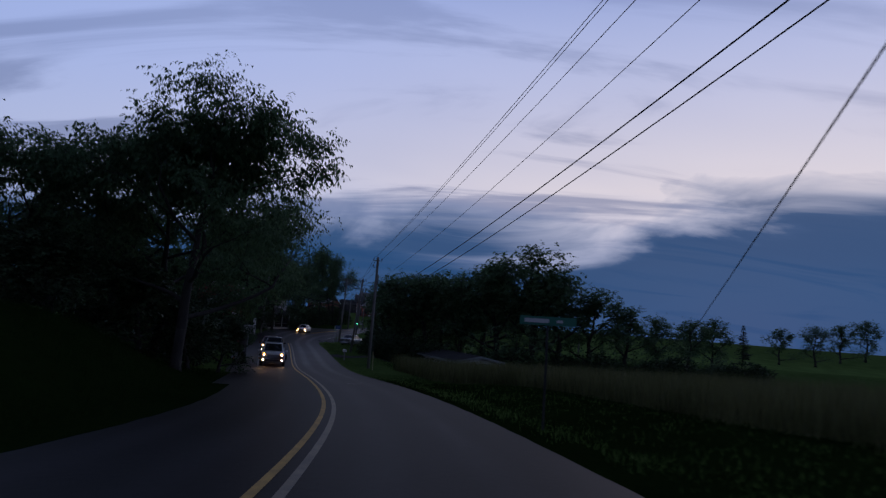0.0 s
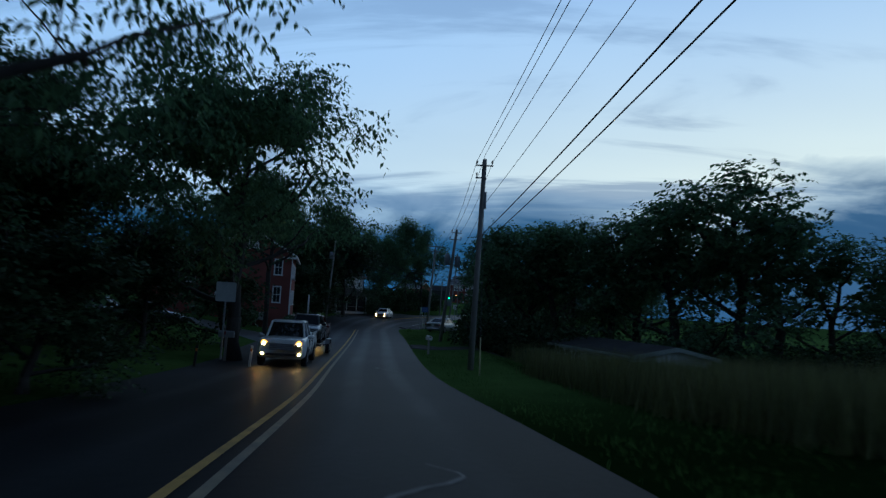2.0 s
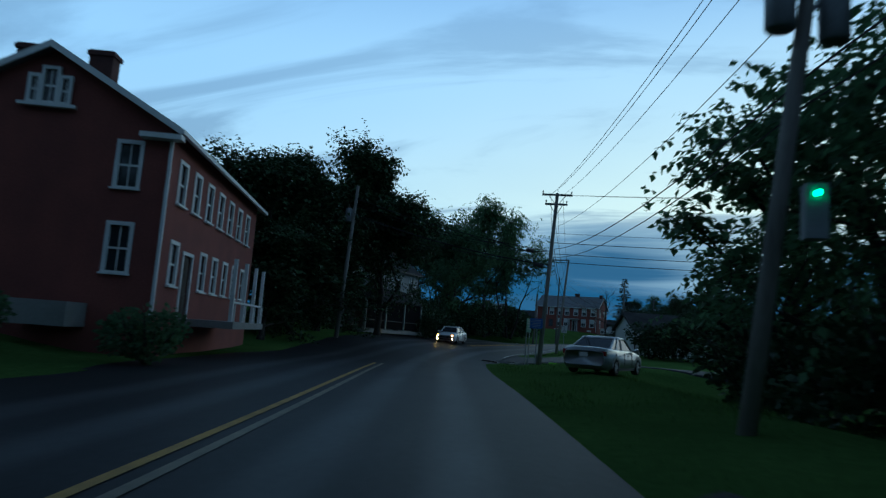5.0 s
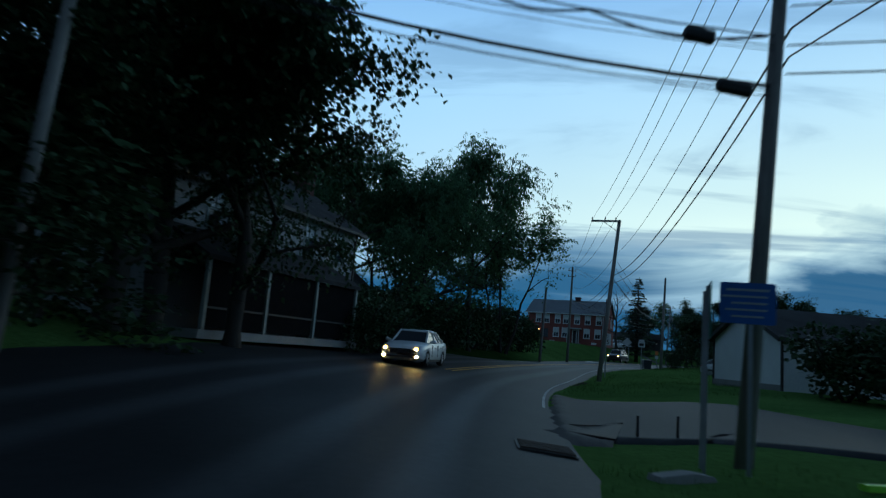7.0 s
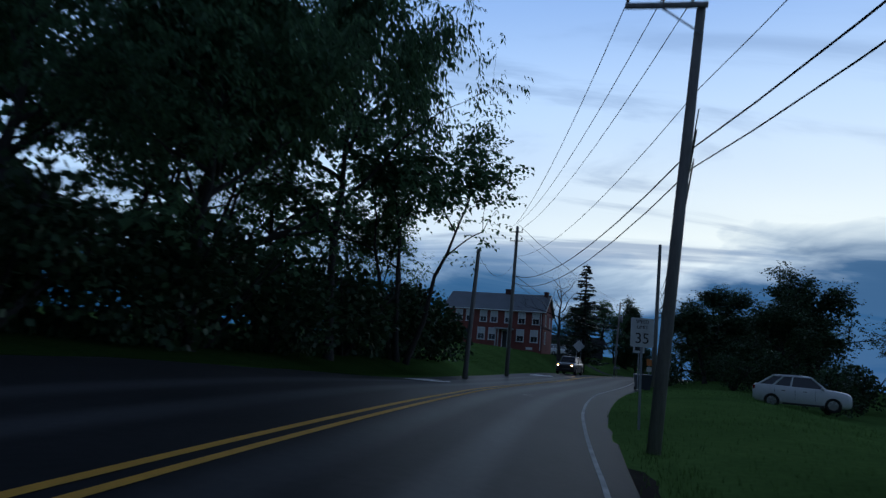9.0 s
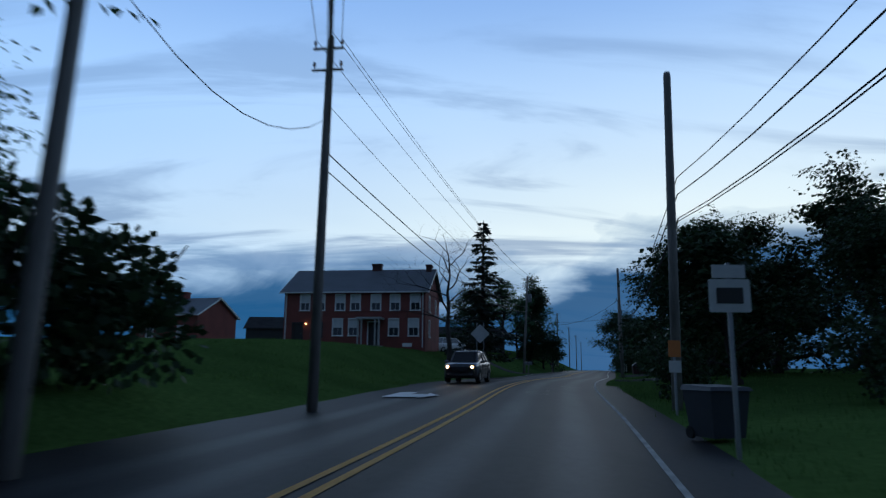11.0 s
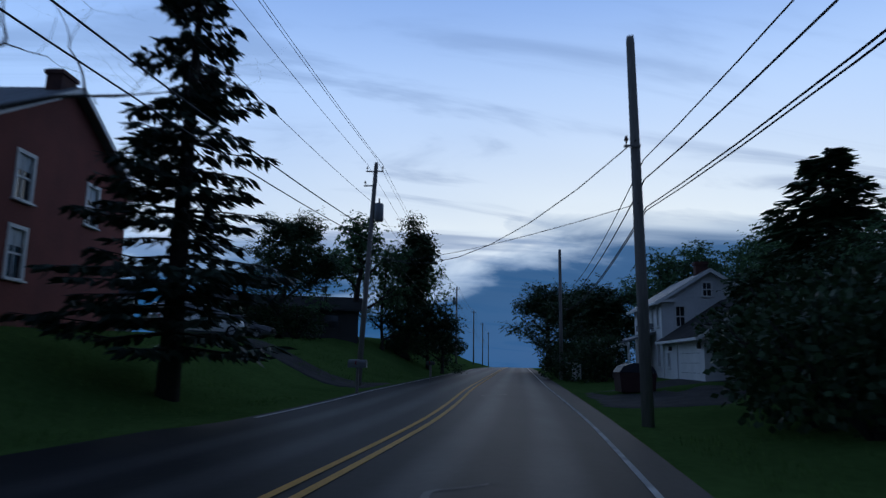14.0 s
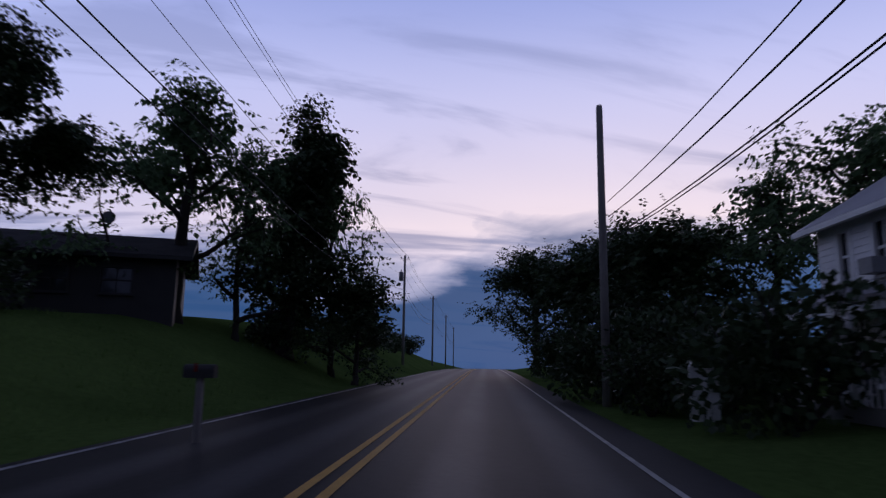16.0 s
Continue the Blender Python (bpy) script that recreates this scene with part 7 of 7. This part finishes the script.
first_box = mailbox(-11.55, 71.7, heading(74) + 0.25, "pale plastic mailbox on a thick wooden post", M_SIGN_WHITE, big=1.3, z=ground(-11.55, 71.7) - 0.15)
part("red_badge", Geo().box((-0.02, -0.345, 1.22), (0.11, 0.006, 0.06)), M_TAIL, first_box, "faded red sticker")
part("text_bar", Geo().box((-0.02, -0.345, 1.13), (0.10, 0.006, 0.04)), M_SIGN_WHITE, first_box)
mailbox(-7.4, 232.5, heading(235) - math.pi / 2, "pale rounded mailbox on a low post by the road", M_GREY_CAN, big=1.5)
mailbox(-2.1, 244.3, heading(235) - math.pi / 2, "dark mailbox on a wooden post by the road", M_DARK, big=1.0)
mailbox(-18.2, 57.5, heading(55) - math.pi / 2, "small pale mailbox at the drive", M_GREY_CAN, big=1.3)


def marker(x, y, h, mat, label, w=0.10, lean_=0.08):
    ob = thing("marker_post", Matrix.Translation((x, y, ground(x, y))) @ Matrix.Rotation(lean_, 4, "Y"), label, "marker post")
    part("blade", Geo().box((0, 0, h / 2 - 0.15), (w, 0.03, h + 0.3)), mat, ob)
    part("band", Geo().box((0, -0.018, h - 0.18), (w * 0.8, 0.006, 0.12)), M_SIGN_ORANGE, ob, "orange reflective band")
    return ob


marker(-16.0, 55.2, 0.85, M_SIGN_WHITE, "leaning white marker post at the road edge")
marker(-17.6, 53.8, 0.8, M_DARK, "dark short post on the verge")
g = Geo()
outline = [(-0.28, 0.0), (0.28, 0.0), (0.28, 1.0), (0.22, 1.12), (0.18, 1.0), (-0.18, 1.0), (-0.22, 1.12), (-0.28, 1.0)]
gate = thing("white_board", Matrix.Translation((7.02, 243.85, 0.62)) @ Matrix.Rotation(heading(240), 4, "Z"), "short white wooden board post beside the road", "post")
part("board", Geo().extrude(outline, 0.06, Matrix.Translation((0, 0, -0.05))), M_TRIM, gate)
# guy wire with its pale guard at the first pole
wire(PA(0.1, 2.4, 0), Vector((-6.97, 57.8, ground(-6.97, 57.8))), 0.0, 0.010, "guy_wire", "steel guy wire anchoring the pole")
gy = thing("guy_guard", Matrix.Translation((-6.97, 57.8, ground(-6.97, 57.8))), "pale yellow plastic guy-wire guard", "guy guard")
topg = (PA(0.1, 2.4, 0) - Vector((-6.97, 57.8, ground(-6.97, 57.8)))).normalized()
part("tube", Geo().tube([Vector((0, 0, -0.1)), topg * 1.7], [0.03, 0.028], 8), material("pale_yellow_plastic", (0.50, 0.44, 0.22), 0.5, var=0.15, bump=0), gy)
# bins
def bin_box(x, y, yaw, mat, label, h=1.05, w=0.6):
    ob = thing("wheeled_bin", Matrix.Translation((x, y, ground(x, y))) @ Matrix.Rotation(yaw, 4, "Z"), label, "bin", "bins")
    lo, hi = w * 0.40, w * 0.5
    g = Geo().add([(-lo, -lo, 0.05), (lo, -lo, 0.05), (lo, lo, 0.05), (-lo, lo, 0.05), (-hi, -hi, h * 0.9), (hi, -hi, h * 0.9), (hi, hi, h * 0.9), (-hi, hi, h * 0.9)], [(3, 2, 1, 0), (4, 5, 6, 7), (0, 1, 5, 4), (1, 2, 6, 5), (2, 3, 7, 6), (3, 0, 4, 7)])
    part("body", g, mat, ob)
    part("lid", Geo().add([(-hi - 0.03, -hi - 0.05, h * 0.9), (hi + 0.03, -hi - 0.05, h * 0.9), (hi + 0.03, hi + 0.03, h * 0.9), (-hi - 0.03, hi + 0.03, h * 0.9), (-hi, -hi, h * 0.97), (hi, -hi, h * 0.97), (hi, hi, h), (-hi, hi, h)], [(3, 2, 1, 0), (4, 5, 6, 7), (0, 1, 5, 4), (1, 2, 6, 5), (2, 3, 7, 6), (3, 0, 4, 7)]), mat, ob)
    for sx in (-1, 1):
        part("wheel", Geo().tube([(sx * lo - 0.03, lo, 0.11), (sx * lo + 0.03, lo, 0.11)], 0.11, 12), M_TYRE, ob)
    return ob


bin_box(-3.9, 67.0, 0.3, M_BIN_BLUE, "dark blue wheeled bin beside the cottage")
bin_box(-15.9, 172.6, 0.2, M_BIN, "dark bin beside the pole on the verge", 0.95, 0.8)
dm = thing("skip_bin", Matrix.Translation((4.2, 231.0, ground(4.2, 231.0))) @ Matrix.Rotation(heading(235) + 0.1, 4, "Z"), "dark red-brown trash container with a domed lid", "container")
part("body", Geo().extrude([(-0.7, 0.05), (0.7, 0.05), (0.78, 0.85), (-0.78, 0.85)], 1.1, Matrix.Translation((0, -0.55, 0))), material("faded_red_steel", (0.06, 0.022, 0.021), 0.6, 0.2, var=0.3, bump=0.2), dm)
part("lid", Geo().extrude([(-0.78, 0.86), (0.78, 0.86), (0.6, 1.12), (0.2, 1.24), (-0.2, 1.24), (-0.6, 1.12)], 1.14, Matrix.Translation((0, -0.57, 0))), M_BIN, dm)
# stubs, drain and litter by the junction
for x, y in ((-20.6, 118.6), (-19.8, 118.4)):
    ob = thing("steel_stub", Matrix.Translation((x, y, ground(x, y))), "short dark steel post at the kerb", "post", "kerb posts")
    part("stub", Geo().tube([(0, 0, -0.1), (0, 0, 0.5)], [0.035, 0.03], 8), M_DARK, ob)
dr = thing("storm_drain", Matrix.Translation((-22.35, 114.9, ground(-22.35, 114.9) + 0.004)) @ Vector((0, 0, 1)).rotation_difference(Vector((ground(-22.85, 114.9) - ground(-21.85, 114.9), ground(-22.35, 114.4) - ground(-22.35, 115.4), 1.0))).to_matrix().to_4x4() @ Matrix.Rotation(heading(114), 4, "Z"), "iron storm drain grate at the road edge", "drain")
part("frame", Geo().extrude([(-0.5, 0.0), (0.5, 0.0), (0.5, 0.012), (-0.5, 0.012)], 1.1, Matrix.Translation((0, -0.55, -0.005))), M_DARK, dr)
for i in range(9):
    part("bar", Geo().box((0, -0.45 + i * 0.112, 0.022), (0.9, 0.05, 0.03)), M_RUST, dr)
ob = thing("plastic_scrap", Matrix.Translation((-18.2, 112.6, ground(-18.2, 112.6) + 0.02)), "bright green plastic scrap in the grass", "litter")
part("scrap", Geo().box((0, 0, 0.05), (0.45, 0.12, 0.08), 0.4), M_HIVIS, ob)
ob = thing("kerb_stone", Matrix.Translation((-20.3, 113.2, ground(-20.3, 113.2))) @ Matrix.Rotation(0.5, 4, "Z"), "pale broken kerb stone in the grass", "stone")
part("stone", Geo().extrude([(-0.5, -0.05), (0.5, -0.05), (0.42, 0.10), (0.1, 0.14), (-0.44, 0.08)], 0.3, I4), M_CONCRETE, ob)
# signal lamp hanging at the leaning pole
ob = thing("signal_lamp", Matrix.Translation((-12.0, 83.0, ground(-12.0, 83.0) + 3.55)), "small grey box with a lit green lamp on the pole", "signal")
part("box", Geo().box((0.0, 0.1, -0.25), (0.3, 0.3, 0.8)), M_GREY_CAN, ob)
part("lens", Geo().tube([(0.0, -0.06, 0.0), (0.0, -0.10, 0.0)], [0.045, 0.035], 10), M_GREENLIGHT, ob, "lit green lens")

# ---- road paint and patches ----
def painted(name, outline, s, d, mat, h=0.042, flip=False):
    """A flat marking given in metres along and across the road."""
    g = Geo()
    pts = []
    for u, v in outline:
        c, head, z = centre(s + (-u if flip else u))
        dd = d + (-v if flip else v)
        p = c + Vector((head.y, -head.x)) * dd
        pts.append((p.x, p.y, z + tilt(s + (-u if flip else u), dd) + h - 0.012 * abs(dd)))
    g.add(pts, [tuple(range(len(pts)))])
    return part(name, g, mat, road)


TURN = [(0.0, -0.32), (1.2, -0.36), (1.2, -0.95), (0.6, -0.95), (2.0, -1.5), (3.5, -0.95), (2.9, -0.95), (2.9, 0.36), (0.0, 0.32)]
for s0 in (165.2, 190.0):
    painted("lane_arrow", TURN, s0, -3.2, M_FRESH_PAINT, h=0.075, flip=True)
for k, word in enumerate(("ONLY",)):
    cu = bpy.data.curves.new("lettering", "FONT")
    cu.body, cu.size, cu.align_x = word, 1.0, "CENTER"
    src = new("lettering_source", cu)
    me = bpy.data.meshes.new_from_object(src.evaluated_get(bpy.context.evaluated_depsgraph_get()))
    bpy.data.objects.remove(src)
    me.materials.clear()
    me.materials.append(M_WHITE_LINE)
    ob = new("road_lettering", me)
    c, head, z = centre(206.5)
    p = c + Vector((head.y, -head.x)) * -2.4
    ob.parent = road
    ob.matrix_local = Matrix.Translation((p.x, p.y, z - 0.025)) @ Matrix.Rotation(heading(206.5) + math.pi, 4, "Z") @ Matrix.Diagonal((1.0, 2.6, 1, 1))
random.seed(5)
for s0, d0, w0, l0 in ((190.0, 1.6, 0.08, 3.2), (196.0, 2.9, 0.07, 2.0), (208, 2.2, 0.09, 2.4), (216, 1.9, 0.07, 2.0), (160, 2.3, 0.10, 1.5), (104, 1.4, 0.08, 3.0), (34, 2.2, 0.07, 3.0), (58, 2.6, 0.07, 2.0), (236, 1.2, 0.07, 2.6)):
    n = 14
    left_, right_ = [], []
    for i in range(n + 1):
        u = l0 * i / n
        wob = 0.45 * math.sin(2.2 * u + s0) + rnd(-0.05, 0.05)
        half = w0 * (0.25 + 0.5 * math.sin(math.pi * i / n)) * rnd(0.6, 1.1)
        left_.append((u, wob - half))
        right_.append((u, wob + half))
    g = Geo()
    for u, v in left_ + right_:
        c, head, z = centre(s0 + u)
        p = c + Vector((head.y, -head.x)) * (d0 + v)
        g.v.append((p.x, p.y, z + tilt(s0 + u, d0 + v) + 0.038 - 0.012 * abs(d0 + v)))
    g.f = [(i, i + 1, n + 2 + i, n + 1 + i) for i in range(n)]
    part("sealed_crack", g, M_CRACK, road)

# ---- grass, field and weeds (nobody could count them) ----
def tufts(name, label, mat, places, blade_h, blade_w, per, seed, lean_=0.35, spread_=0.22):
    random.seed(seed)
    g = Geo()
    for p in places:
        for _ in range(per):
            x, y = p.x + random.gauss(0, spread_), p.y + random.gauss(0, spread_)
            h = blade_h * rnd(0.55, 1.25)
            a = rnd(0, 6.28)
            dx, dy = math.cos(a) * blade_w, math.sin(a) * blade_w
            tx, ty = rnd(-lean_, lean_) * h, rnd(-lean_, lean_) * h
            n = len(g.v)
            g.v += [(x - dx, y - dy, p.z - 0.05), (x + dx, y + dy, p.z - 0.05), (x + tx, y + ty, p.z + h)]
            g.f.append((n, n + 1, n + 2))
    return tagged(part(name, g, mat), label, "grass", kind="stuff")


random.seed(21)
near_right = [at(s, rnd(edge_right(s) + 0.35, edge_right(s) + 9) if random.random() < 0.8 else rnd(edge_right(s) + 0.3, edge_right(s) + 1.2)) for s in (rnd(2, 235) for _ in range(9500)) if not (74 < s < 80 or 116 < s < 134 or 200 < s < 208 or s > 224)]
tufts("grass", "short dark green grass on the verge", M_BLADE, near_right, 0.11, 0.010, 6, 3)
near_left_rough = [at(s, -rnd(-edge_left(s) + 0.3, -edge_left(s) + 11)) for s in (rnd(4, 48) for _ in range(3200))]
tufts("grass", "rough dark grass on the road bank", M_BLADE_ROUGH_DIM, near_left_rough, 0.16, 0.010, 6, 8)
near_left = [at(s, -rnd(-edge_left(s) + 0.3, -edge_left(s) + 11)) for s in (rnd(183, 262) for _ in range(4200)) if not 234 < s < 244]
tufts("grass", "short dark green grass on the lawn", M_BLADE, near_left, 0.13, 0.010, 6, 4)
field = [at(s, rnd(11.5, 34) if random.random() < 0.6 else rnd(11.5, 15)) for s in (rnd(-2, 66) for _ in range(5200))]
tufts("tall_grass", "tall pale grass standing in the field", M_CROP, field, 1.2, 0.017, 9, 6, 0.28, 0.28)
rank = [at(s, rnd(8.6, 13.5)) for s in (rnd(38, 58) for _ in range(1500))] + [at(s, rnd(11.0, 17.0)) for s in (rnd(56, 74) for _ in range(900))]
tufts("tall_grass", "rank pale grass and weeds on the field edge", M_CROP, rank, 1.25, 0.017, 9, 9, 0.28, 0.28)
weeds = [at(s, -rnd(8.8, 10.6)) for s in (rnd(128, 178) for _ in range(900))]
tufts("weeds", "dark tangled weeds under the trees", M_LEAF_DARK, weeds, 0.5, 0.03, 8, 7, 0.6, 0.35)
